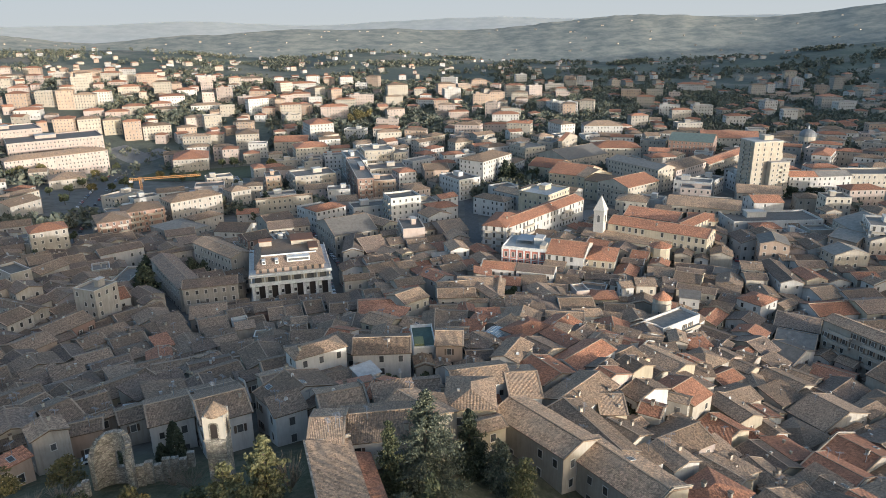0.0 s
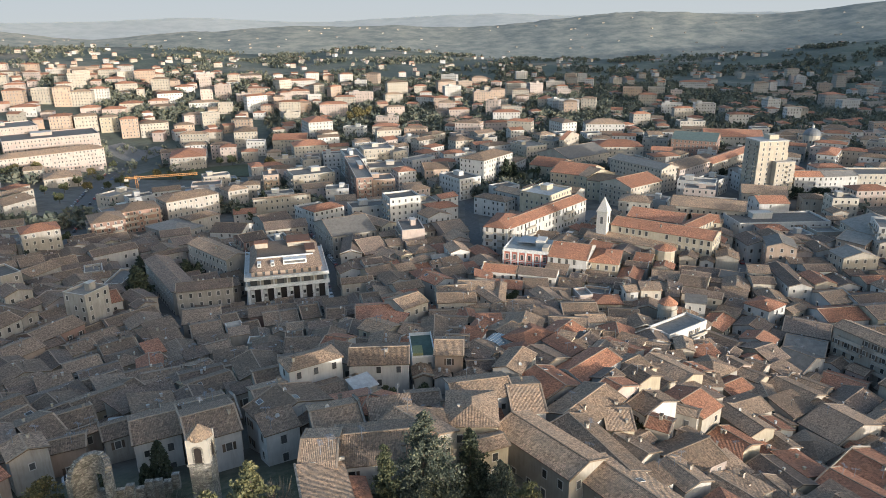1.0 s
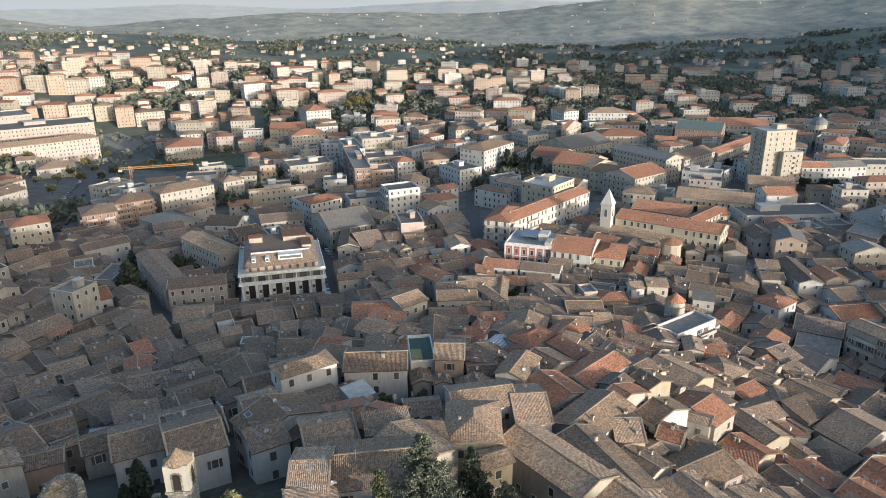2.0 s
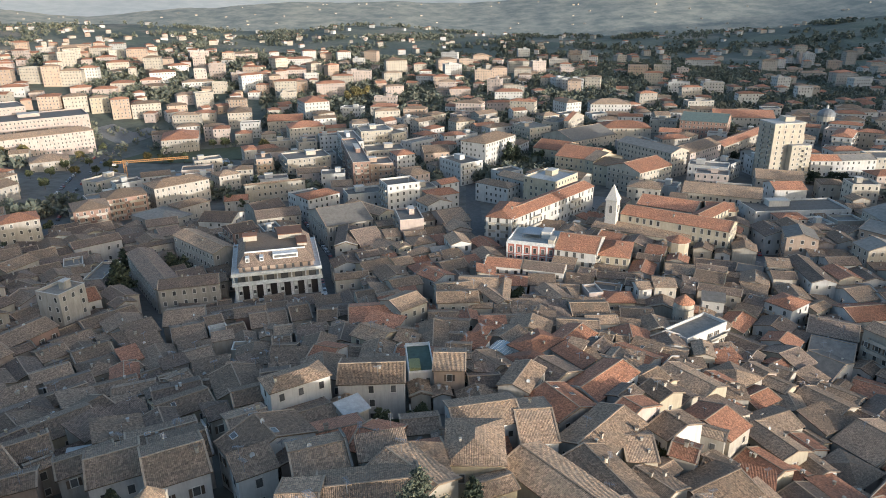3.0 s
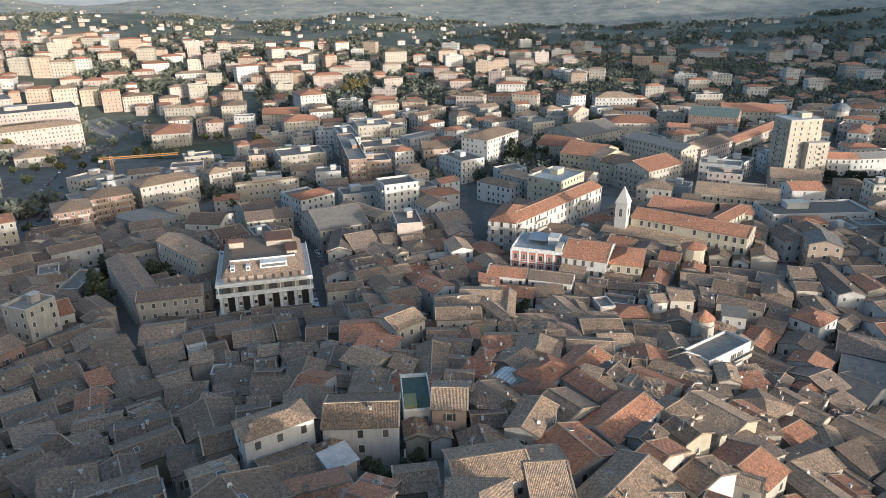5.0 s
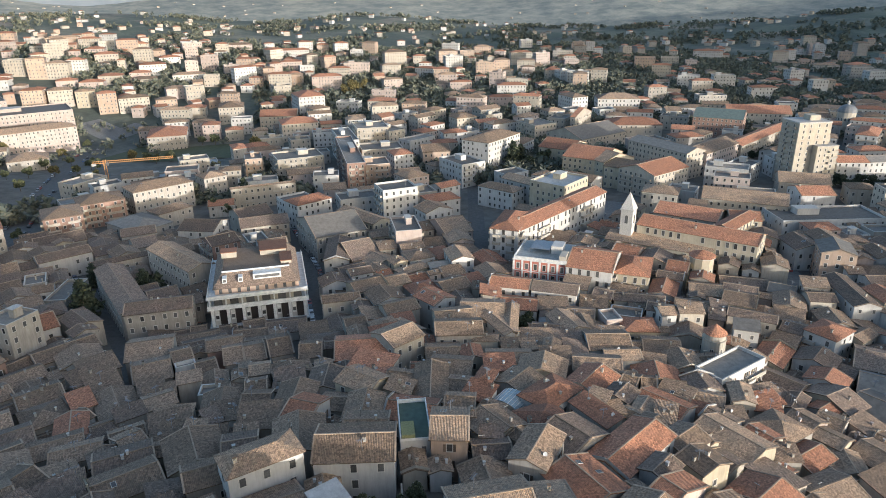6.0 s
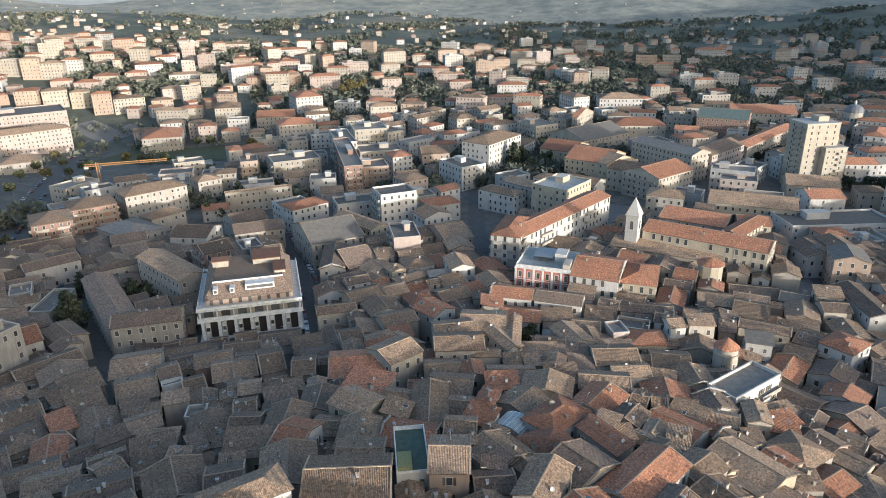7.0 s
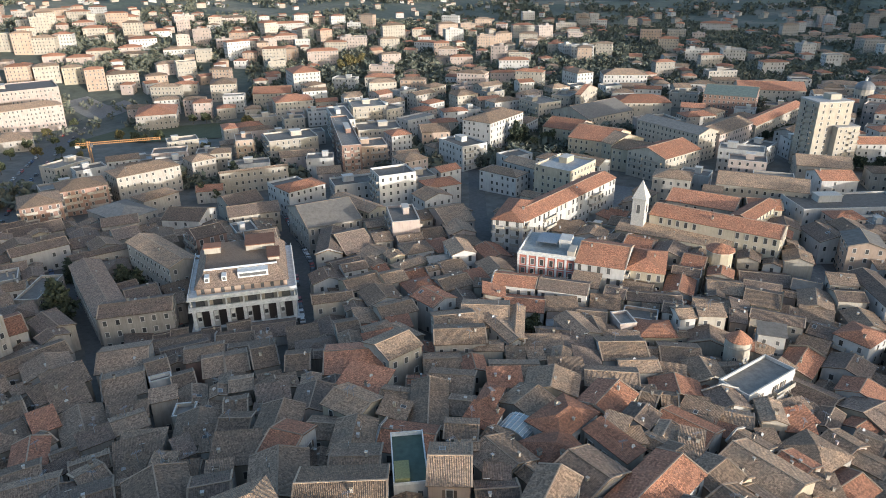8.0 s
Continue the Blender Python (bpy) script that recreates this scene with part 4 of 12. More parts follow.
def ruined_apse():
    """A broken semicircular stone wall with a window gap, and low walls beside it."""
    cx, cy = -52.3, 87.6
    z0 = ground(cx, cy)
    root = group_root("ruined_apse", "roofless ruined stone apse with ragged top", "ruin", cx, cy, 8.0, z0 - 1)
    n = 40
    for k in range(n):
        a0, a1 = math.pi * (k / n) - 0.25, math.pi * ((k + 1) / n) - 0.25
        mid = (k + 0.5) / n
        top = 5.0 + 4.8 * math.sqrt(max(0.0, 1 - ((mid - 0.5) / 0.52) ** 2)) + 0.35 * noise.noise(Vector((k * 0.7, 2, 5)))
        spans = [(0, top)] if not 17 <= k <= 22 else [(0, 3.2), (6.4, top)]
        for lo, hi in spans:
            bm = bmesh.new()
            pts = []
            for r in (2.6, 3.5):
                for a in (a0, a1 + 0.01):
                    pts.append((r * math.cos(a), r * math.sin(a)))
            vs = [bm.verts.new((px, py, z)) for z in (lo, hi) for px, py in pts]
            for i in ((0, 1, 3, 2), (4, 6, 7, 5), (0, 4, 5, 1), (2, 3, 7, 6), (0, 2, 6, 4), (1, 5, 7, 3)):
                bm.faces.new([vs[q] for q in i])
            part("wall_block", bm, RUBBLE, root)
    for k in range(7):
        part("broken_wall", boxes((3.4 + k * 1.1, 4.55 + k * 1.1, 0.6 + k * 0.8, 1.4 + k * 0.8, 0, 4.4 - 0.35 * k + 0.5 * math.sin(k * 2.3))), RUBBLE, root)
    for k in range(3):
        part("broken_wall", boxes((-5.8 + k * 0.9, -4.85 + k * 0.9, -1.2 - k * 0.2, -0.4 - k * 0.2, 0, 2.4 + 0.8 * k)), RUBBLE, root)


def long_hall():
    """A long narrow building with a tiled roof and a red lean-to along one side."""
    x0, y0, rot = -13.9, 74.0, 17.4
    root = group_root("long_hall", "long building with tan clay tile roof in the garden", "building", x0, y0, rot, 0)
    part("wall", boxes((-3.0, 3.0, -13.8, 13.8, 36.0, 48.1)), WALL["g"], root)
    bm = bmesh.new()
    slab(bm, (3.5, -14.2, 48.5), (3.5, 14.2, 48.5), (-3.5, 14.2, 49.5), (-3.5, -14.2, 49.5), 0.25, 8, 0.06)
    part("roof", bm, ROOF["t"], root)
    part("verge", boxes((-3.7, -3.4, -14.2, 14.2, 49.2, 49.62), (-3.4, 3.6, 14.05, 14.3, 48.6, 49.2)), RUBBLE, root)
    bm = bmesh.new()
    slab(bm, (6.3, -14, 46.3), (6.3, 12.5, 46.3), (3.45, 12.5, 47.2), (3.45, -14, 47.2), 0.2, 6)
    part("lean_to_roof", bm, ROOF["r"], root, "red tiled strip of roof")
    part("lean_to_wall", boxes((3.05, 6.0, -13.8, 12.2, 36.0, 46.2)), WALL["c"], root)


def crane():
    """The orange tower crane of the building site."""
    x0, y0 = -207.2, 460.8
    z0 = ground(x0, y0)
    root = group_root("tower_crane", "orange lattice tower crane on a building site", "crane", x0, y0, 16.7)
    h = 8.8 - z0
    orange = plain("crane_orange_paint", (0.45, 0.23, 0.08), 0.6)

    def lattice(length, size):
        bm = bmesh.new()
        s = size / 2
        for a in (-s, s):
            for b in (-s, s):
                box(bm, 0, length, a - 0.09, a + 0.09, b - 0.09, b + 0.09)
        n = max(2, int(length / size))
        for k in range(n):
            for a in (-s, s):
                p, q = Vector((k * length / n, a, -s)), Vector(((k + 1) * length / n, a, s))
                m = Matrix.Translation(p) @ (q - p).to_track_quat("X", "Z").to_matrix().to_4x4()
                box(bm, 0, (q - p).length, -0.06, 0.06, -0.06, 0.06, 0, m)
        return bm
    mast = part("mast", lattice(h + 1.5, 1.4), orange, root)
    mast.matrix_basis = Matrix.Rotation(radians(-90), 4, "Y")
    jib = part("jib", lattice(40.0, 1.2), orange, root)
    jib.matrix_basis = Matrix.Translation((0, 0, h))
    back = part("counter_jib", lattice(7.0, 1.2), orange, root)
    back.matrix_basis = Matrix.Translation((-7, 0, h))
    part("counterweight", boxes((-7.4, -5.0, -0.9, 0.9, h - 2.0, h - 0.6)), CONCRETE, root)
    part("cab", boxes((0.8, 2.4, -0.9, 0.9, h - 2.2, h - 0.4)), GLASS, root)


palazzo()
tower_block()
bell_tower()
apse()
round_turret()
dome_turret()
red_palace()
green_terrace_house()
glass_vault()
old_campanile()
ruined_apse()
long_hall()
crane()

# ---- the town, house by house ----
# Many plaster walls west of x = -85 are coded grey as painted shade.
house(-177.8, 352.8, 32, 16.6, 19.0, 13.0, "hbd")
house(-172.6, 379.6, 33, 21.3, 17.2, 13.0, "hbd")
house(-151.5, 302.5, 40, 19.3, 9.8, 9.0, "gwm")
house(-126.0, 297.1, 34, 20.7, 5.2, 9.0, "ggm")
house(-89.8, 245.1, 15, 20.0, 10.5, 11.0, "ggm")
house(-109.3, 261.2, -55, 44.1, 9.5, 11.0, "ggm")
house(-96.3, 282.6, 46, 10.3, 32.8, 15.0, "ngt")
house(-87.4, 302.5, 37, 11.2, 12.5, 15.0, "gbm")
house(-141.6, 352.2, 54, 18.4, 25.5, 8.0, "hgk")
house(-134.6, 334.6, 25, 14.0, 11.2, 9.0, "ggm")
house(-125.7, 318.7, 35, 9.4, 13.2, 9.0, "ggm")
house(-167.1, 328.5, 36, 19.4, 14.8, 7.0, "ggm")
house(-107.1, 339.8, -7, 16.6, 16.5, 10.0, "gwm")
house(-132.6, 268.4, 3, 7.3, 18.2, 7.0, "fgk")
house(-147.8, 276.2, 27, 7.0, 10.0, 8.0, "fgk")
house(-189.1, 311.5, 36, 16.1, 13.8, 17.0, "hgr")
house(-264.9, 411.7, 70, 21.8, 16.0, 9.0, "ggd")
house(-165.5, 286.1, 36, 9.5, 12.2, 8.0, "ggt")
house(-167.9, 269.8, 69, 13.8, 11.0, 9.0, "ggt")
house(-177.4, 282.2, 37, 9.1, 13.0, 9.0, "ggt")
house(-122.8, 222.8, -21, 9.8, 10.2, 17.0, "fgk")
house(-155.8, 234.4, 50, 9.1, 10.5, 12.0, "ngm")
house(-143.0, 203.6, 71, 9.7, 10.8, 11.0, "ggd")
house(-147.2, 216.2, 66, 5.7, 23.0, 11.0, "ngd")
house(-169.8, 251.6, 53, 7.6, 15.0, 14.0, "fgk")
house(-165.7, 233.7, 65, 7.9, 9.8, 12.0, "ggm")
house(-115.3, 217.1, 57, 20.8, 8.8, 6.0, "ggd")
house(-73.3, 285.6, 50, 9.3, 8.5, 14.0, "fwk")
house(-65.5, 296.5, 21, 10.8, 10.8, 15.0, "gwm")
house(-47.9, 331.3, 27, 22.4, 29.5, 12.0, "ggk")
house(-13.9, 314.0, 11, 10.6, 18.0, 16.0, "fpk")
house(-35.4, 346.3, 44, 9.6, 27.2, 11.0, "nyt")
house(-22.9, 292.1, 36, 11.2, 9.0, 8.0, "nwt")
house(0.2, 279.9, 16, 7.5, 5.0, 9.0, "swk")
house(-9.6, 224.6, 46, 5.8, 9.5, 8.0, "nct")
house(-25.5, 230.3, 18, 6.2, 8.8, 8.0, "gcd")
house(-92.2, 364.3, 36, 16.0, 16.2, 9.0, "gcm")
house(-81.0, 344.8, 20, 21.2, 14.2, 10.0, "gcm")
house(-2.8, 351.3, 30, 13.7, 11.5, 12.0, "nwt")
house(-4.0, 312.4, 20, 10.4, 11.8, 8.0, "gct")
house(-20.8, 364.6, 22, 17.4, 14.0, 20.0, "fwk")
house(29.1, 305.9, -20, 11.1, 24.2, 19.0, "hwr")
house(49.6, 325.2, 48, 68.7, 11.5, 18.0, "gwr")
house(55.6, 272.6, -23, 15.7, 20.8, 14.0, "gwr")
house(69.2, 271.4, -20, 12.5, 18.5, 12.0, "hyr")
house(13.0, 233.4, -6, 12.9, 15.8, 10.0, "gct")
house(15.9, 226.1, 26, 4.8, 20.2, 10.0, "nwt")
house(5.2, 216.4, 2, 12.7, 9.5, 11.0, "ggt")
house(35.1, 237.5, -9, 7.5, 4.0, 4.0, "sww")
house(37.9, 228.1, 20, 7.8, 12.0, 9.0, "ngd")
house(52.3, 234.4, 9, 5.0, 7.2, 9.0, "fpk")
house(46.6, 215.1, -0, 11.5, 11.0, 9.0, "gwt")
house(48.9, 208.0, 1, 9.4, 6.8, 8.0, "gwt")
house(2.9, 278.0, 33, 9.3, 12.8, 8.0, "gwt")
house(7.3, 285.9, 14, 8.5, 11.8, 12.0, "nwt")
house(4.3, 326.5, 24, 12.4, 21.5, 11.0, "gpt")
house(7.8, 312.1, 14, 10.1, 12.2, 10.0, "npt")
house(102.9, 299.0, -35, 45.6, 14.8, 15.0, "gyr")
house(86.6, 297.6, -30, 40.3, 7.8, 10.0, "syt")
house(87.8, 277.1, -28, 7.3, 12.2, 9.0, "gyr")
house(109.4, 328.4, -33, 26.3, 17.8, 13.0, "gcr")
house(122.1, 311.1, -46, 8.5, 26.2, 14.0, "nyr")
house(129.6, 320.9, -14, 12.3, 13.2, 13.0, "gyr")
house(143.2, 297.2, -88, 14.3, 12.0, 9.0, "gwm")
house(188.8, 291.8, -57, 12.4, 16.5, 12.0, "gok")
house(147.8, 282.4, -18, 11.7, 13.8, 13.0, "nok")
house(172.6, 269.3, 3, 15.2, 10.0, 13.0, "nck")
house(204.0, 295.0, -94, 34.1, 27.2, 14.0, "ggk")
house(199.3, 288.4, -22, 12.8, 18.0, 20.0, "fwk")
house(169.9, 331.8, 2, 45.8, 19.0, 10.0, "fwk")
house(69.7, 236.2, 6, 4.5, 7.0, 11.0, "gwt")
house(109.1, 270.4, -17, 15.4, 11.2, 5.0, "gbm")
house(118.9, 261.6, -31, 8.1, 9.2, 7.0, "gwk")
house(-62.1, 193.4, 21, 5.5, 4.0, 9.0, "sgd")
house(-86.5, 187.7, 39, 4.9, 6.8, 8.0, "sgr")
house(-66.0, 184.2, 33, 6.5, 6.8, 8.0, "ggd")
house(-20.3, 207.5, 6, 14.8, 13.0, 9.0, "gcr")
house(-11.4, 208.6, 40, 9.8, 10.5, 12.0, "gct")
house(-17.5, 180.2, 56, 8.2, 9.2, 10.0, "nyt")
house(-2.1, 180.9, -1, 7.4, 16.5, 8.0, "ngt")
house(-36.7, 194.6, 23, 9.4, 4.2, 8.0, "ngd")
house(-29.2, 195.0, 5, 4.0, 7.0, 8.0, "ngd")
house(-34.5, 207.6, 8, 5.5, 9.0, 9.0, "ggd")
house(8.4, 174.4, -30, 6.1, 5.5, 8.0, "swr")
house(10.7, 183.8, -22, 3.9, 7.0, 9.0, "hwr")
house(21.0, 164.8, 26, 9.5, 9.2, 6.5, "hcr")
house(24.0, 174.2, 44, 11.9, 8.2, 9.0, "hwr")
house(33.2, 170.2, -33, 4.0, 6.0, 9.0, "sct")
house(32.1, 166.6, -58, 10.8, 4.2, 8.0, "sgr")
house(35.6, 152.8, 44, 17.2, 8.8, 7.5, "gwr")
house(17.1, 147.1, -27, 6.8, 10.5, 9.0, "ngt")
house(76.7, 203.4, 34, 19.0, 8.0, 11.0, "fwk")
house(74.1, 190.2, -12, 5.2, 8.0, 9.0, "nct")
house(79.9, 191.4, 16, 10.1, 5.0, 7.0, "sgr")
house(90.2, 193.8, -41, 4.7, 8.5, 7.0, "nwm")
house(53.3, 162.0, 28, 3.5, 4.8, 8.0, "nyt")
house(61.5, 166.5, 34, 9.7, 14.0, 8.0, "nyt")
house(88.9, 168.2, -10, 6.3, 8.0, 7.0, "nct")
house(112.2, 194.1, 38, 15.6, 10.2, 8.0, "nwk")
house(102.2, 196.7, 27, 8.0, 12.8, 8.0, "gym")
house(101.8, 153.0, -64, 10.5, 17.8, 8.0, "ggd")
house(96.2, 131.3, -60, 9.8, 16.2, 8.0, "ggr")
house(72.8, 145.3, 22, 7.3, 11.5, 9.0, "nyt")
house(79.7, 140.7, 20, 6.2, 6.5, 8.0, "nwt")
house(44.0, 108.9, 26, 6.4, 7.8, 8.0, "nwt")
house(54.0, 108.5, 34, 6.5, 9.5, 8.0, "nct")
house(66.4, 115.9, 16, 6.9, 8.8, 8.0, "nct")
house(79.7, 116.9, -63, 8.3, 7.0, 7.0, "sgt")
house(80.0, 113.5, 35, 5.9, 6.0, 8.0, "nct")
house(93.7, 130.4, 27, 8.8, 4.8, 8.0, "hwr")
house(134.4, 172.5, -66, 10.8, 14.8, 10.0, "gct")
house(121.3, 183.4, -42, 11.6, 11.2, 6.0, "gwr")
house(142.3, 226.0, 7, 15.5, 13.0, 8.0, "gwr")
house(158.2, 225.2, 8, 14.6, 13.2, 9.0, "gym")
house(159.4, 236.3, 9, 13.8, 12.5, 8.0, "gwm")
house(147.0, 239.5, 14, 10.2, 13.0, 8.0, "gwt")
house(126.5, 216.0, -31, 14.0, 14.5, 8.0, "gcm")
house(121.1, 206.1, -33, 11.9, 14.5, 7.0, "gwk")
house(-18.6, 91.4, 3, 5.1, 9.8, 7.0, "gwt")
house(-9.9, 94.4, 8, 13.4, 10.8, 7.0, "gwt")
house(5.3, 115.0, -2, 9.3, 12.0, 9.0, "hyt")
house(-4.5, 99.6, 43, 8.2, 10.5, 9.0, "nct")
house(18.8, 108.6, -53, 18.7, 9.2, 8.0, "gct")
house(31.7, 97.7, -56, 18.6, 10.0, 8.0, "gct")
house(28.4, 111.3, 22, 8.1, 19.2, 8.0, "nyt")
house(29.6, 127.7, -44, 9.9, 15.8, 8.0, "nwt")
house(16.8, 128.5, 4, 6.6, 14.0, 8.0, "gwt")
house(7.5, 129.5, 12, 12.4, 9.5, 8.0, "gwt")
house(38.2, 137.7, 36, 12.6, 4.5, 8.0, "npr")
house(48.4, 150.2, 28, 6.9, 6.2, 9.0, "nyt")
house(46.8, 136.2, 31, 10.2, 5.2, 8.0, "nwt")
house(35.8, 125.9, -2, 5.3, 10.5, 8.0, "gyt")
house(-28.9, 114.8, 39, 13.7, 7.8, 8.0, "nwd")
house(-18.8, 106.0, 19, 8.0, 8.8, 8.0, "ggt")
house(-17.0, 130.6, 38, 4.7, 4.0, 6.0, "sgw")
house(-10.8, 113.2, -23, 5.6, 8.2, 8.0, "ggr")
house(-9.3, 107.5, 14, 7.2, 4.8, 9.0, "swd")
house(-41.4, 108.0, 28, 8.6, 11.2, 9.0, "gwd")
house(-88.4, 125.9, -27, 10.3, 6.0, 8.0, "nwd")
house(-77.1, 115.8, -38, 13.4, 5.8, 8.0, "ngd")
house(-69.3, 111.3, 25, 6.2, 5.5, 6.0, "god")
house(-75.8, 147.7, -28, 9.4, 5.0, 8.0, "ngd")
house(-126.1, 185.8, 61, 10.5, 11.0, 9.0, "god")
house(-65.2, 122.4, 15, 3.8, 4.0, 5.0, "sgw")
house(-88.8, 467.0, 23, 28.7, 21.5, 16.0, "fck")
house(-50.4, 547.0, 15, 23.2, 24.8, 18.0, "fck")
house(-65.3, 517.5, 16, 12.7, 45.0, 18.0, "fwk")
house(-38.0, 547.5, 40, 14.2, 25.0, 15.0, "fck")
house(-56.0, 467.1, -77, 76.1, 10.8, 18.0, "fbk")
house(-42.8, 456.0, 14, 23.2, 17.8, 12.0, "fok")
house(-39.3, 500.9, 13, 27.4, 20.8, 12.0, "fck")
house(-24.7, 475.2, 23, 12.8, 14.0, 13.0, "hwr")
house(-2.6, 485.7, 9, 17.7, 19.2, 12.0, "got")
house(-137.4, 507.3, 24, 8.8, 15.2, 15.0, "hgr")
house(-118.1, 471.6, 17, 10.4, 17.8, 15.0, "fok")
house(-219.3, 596.2, 17, 29.0, 35.5, 12.0, "hgr")
house(95.1, 442.3, -60, 33.8, 23.8, 14.0, "gyt")
house(92.0, 444.0, 55, 29.1, 25.5, 14.0, "nyr")
house(80.8, 480.5, -36, 22.3, 25.2, 12.0, "gyr")
house(110.6, 418.2, -39, 29.4, 19.2, 12.0, "gyt")
house(118.1, 410.2, 37, 30.2, 23.2, 13.0, "gcr")
house(60.6, 377.8, -40, 19.3, 24.0, 17.0, "fyw")
house(228.1, 416.7, -4, 17.1, 13.8, 13.0, "gwr")
house(247.6, 418.2, 5, 22.4, 13.2, 13.0, "gwk")
house(275.8, 421.5, -4, 31.5, 19.0, 14.0, "fck")
house(282.7, 487.9, -36, 12.2, 30.5, 15.0, "hwr")
house(208.5, 548.9, -28, 34.0, 28.8, 16.0, "gbe")
house(213.4, 495.5, 45, 81.7, 11.8, 12.0, "gcr")
house(137.5, 451.4, 31, 15.9, 45.0, 16.0, "nck")
house(165.0, 454.2, 42, 39.8, 18.0, 14.0, "gpt")
house(105.7, 529.3, 35, 44.0, 34.8, 10.0, "gck")
house(147.4, 559.8, -4, 38.7, 24.5, 10.0, "hcr")
house(136.9, 479.8, 17, 17.4, 17.5, 14.0, "fgk")
house(144.0, 353.2, -25, 36.7, 19.5, 12.0, "gct")
house(182.9, 366.9, -3, 16.2, 15.8, 10.0, "gwr")
house(191.4, 391.9, -20, 24.3, 19.2, 9.0, "gct")
house(110.1, 570.8, 55, 30.5, 4.0, 15.0, "ncr")
house(72.7, 550.0, 28, 19.4, 23.8, 14.0, "fck")
house(34.1, 478.7, 53, 37.7, 19.8, 20.0, "hwt")
house(14.0, 442.4, 33, 16.9, 23.5, 14.0, "fwk")
house(-330.2, 580.7, 39, 79.4, 18.2, 16.0, "hpt")
house(-290.1, 519.6, 29, 25.7, 21.5, 8.0, "hgt")
house(-107.3, 219.3, 44, 16.5, 9.6, 8.0, "ggd")
house(-124.8, 235.5, 40, 10.5, 13.9, 9.0, "gwr")
house(-86.8, 198.6, 38, 7.5, 9.9, 8.0, "sgd")
house(-101.9, 204.8, 43, 4.1, 3.6, 7.0, "swd")
house(-92.7, 197.7, 47, 3.4, 6.6, 9.0, "sgd")
house(-75.9, 203.6, 25, 9.1, 12.3, 8.0, "ggd")
house(-81.3, 216.4, 16, 11.9, 13.2, 9.0, "ggd")
house(-70.3, 209.9, 29, 4.8, 9.4, 9.0, "gpd")
house(-66.7, 203.0, 27, 5.0, 2.7, 9.0, "fwk")
house(-61.7, 203.8, 27, 4.9, 6.7, 8.0, "gpd")
house(-60.5, 216.4, 18, 9.4, 8.0, 9.0, "gbd")
house(-56.5, 210.6, 19, 4.7, 11.5, 8.0, "ggd")
house(-50.9, 211.6, 20, 5.1, 10.5, 8.0, "ggd")
house(-44.2, 212.5, 20, 5.8, 12.0, 9.0, "ggd")
house(-45.9, 198.3, 14, 5.0, 6.2, 8.0, "ggt")
house(-50.2, 194.9, 17, 3.2, 4.0, 8.0, "ncd")
house(-37.7, 197.8, 18, 9.1, 4.5, 7.0, "sgd")
house(-43.8, 187.1, 13, 4.6, 5.9, 8.0, "ggd")
house(-36.0, 182.9, 4, 4.9, 2.7, 8.0, "sgm")
house(-40.9, 177.6, 1, 6.0, 6.7, 8.0, "gwd")
house(-27.6, 165.6, -19, 6.2, 9.5, 9.0, "gwr")
house(-55.7, 188.6, 7, 4.5, 4.7, 7.0, "fck")
house(-47.9, 168.3, 36, 3.0, 4.9, 8.0, "sgm")
house(-42.2, 167.8, 11, 4.2, 2.5, 8.0, "swd")
house(-54.8, 162.5, -1, 3.9, 5.3, 8.0, "sgt")
house(-49.0, 161.0, -1, 4.0, 5.4, 8.0, "sgt")
house(-62.6, 162.0, 48, 4.6, 7.1, 8.0, "ggd")
house(-82.8, 180.0, 59, 3.2, 5.9, 8.0, "gwd")
house(-82.0, 174.7, 24, 6.6, 9.7, 8.0, "nwr")
house(-90.1, 190.8, 45, 3.8, 6.7, 7.0, "ggm")
house(-98.5, 192.6, 40, 6.8, 11.1, 8.0, "ggd")
house(-72.4, 169.8, 54, 5.2, 3.5, 7.0, "sgm")
house(-72.7, 160.2, 22, 9.1, 6.4, 8.0, "ggd")
house(-70.5, 178.5, 37, 6.1, 4.3, 8.0, "sgm")
house(-67.4, 187.9, 23, 7.0, 5.0, 8.0, "sgd")
house(-59.6, 176.4, 7, 8.3, 4.2, 7.0, "sgt")
house(-43.2, 158.4, 9, 2.9, 3.4, 8.0, "sgd")
house(-37.2, 156.8, 10, 4.1, 3.5, 8.0, "sgd")
house(-16.5, 193.2, -23, 10.4, 7.6, 9.0, "scr")
house(57.3, 206.2, -18, 5.8, 5.7, 7.0, "sct")
house(46.3, 189.7, -29, 3.4, 6.8, 8.0, "gct")
house(51.0, 190.5, -13, 3.1, 5.2, 8.0, "gct")
house(34.4, 175.6, -26, 3.3, 5.0, 7.0, "sct")
house(44.6, 173.8, -34, 3.8, 5.3, 8.0, "nct")
house(36.5, 168.9, 8, 3.8, 3.6, 8.0, "sgd")
house(47.9, 169.5, -23, 4.2, 6.3, 8.0, "sgd")
house(64.5, 186.3, -24, 6.5, 5.6, 8.0, "gct")
house(59.4, 180.5, -29, 3.8, 3.4, 7.0, "sor")
house(62.8, 175.3, -53, 6.6, 6.2, 8.0, "gwd")
house(67.8, 177.9, -1, 3.7, 5.3, 8.0, "sgd")
house(82.9, 196.2, 13, 6.0, 3.3, 8.0, "sgd")
house(79.3, 187.9, -9, 6.1, 5.4, 8.0, "sgr")
house(94.2, 184.7, -45, 5.7, 8.2, 8.0, "ggd")
house(72.5, 165.2, -4, 5.3, 4.7, 8.0, "sgd")
house(-125.8, 204.2, 63, 15.1, 11.2, 9.0, "gbd")
house(-102.8, 177.5, 38, 9.1, 7.7, 8.0, "ggd")
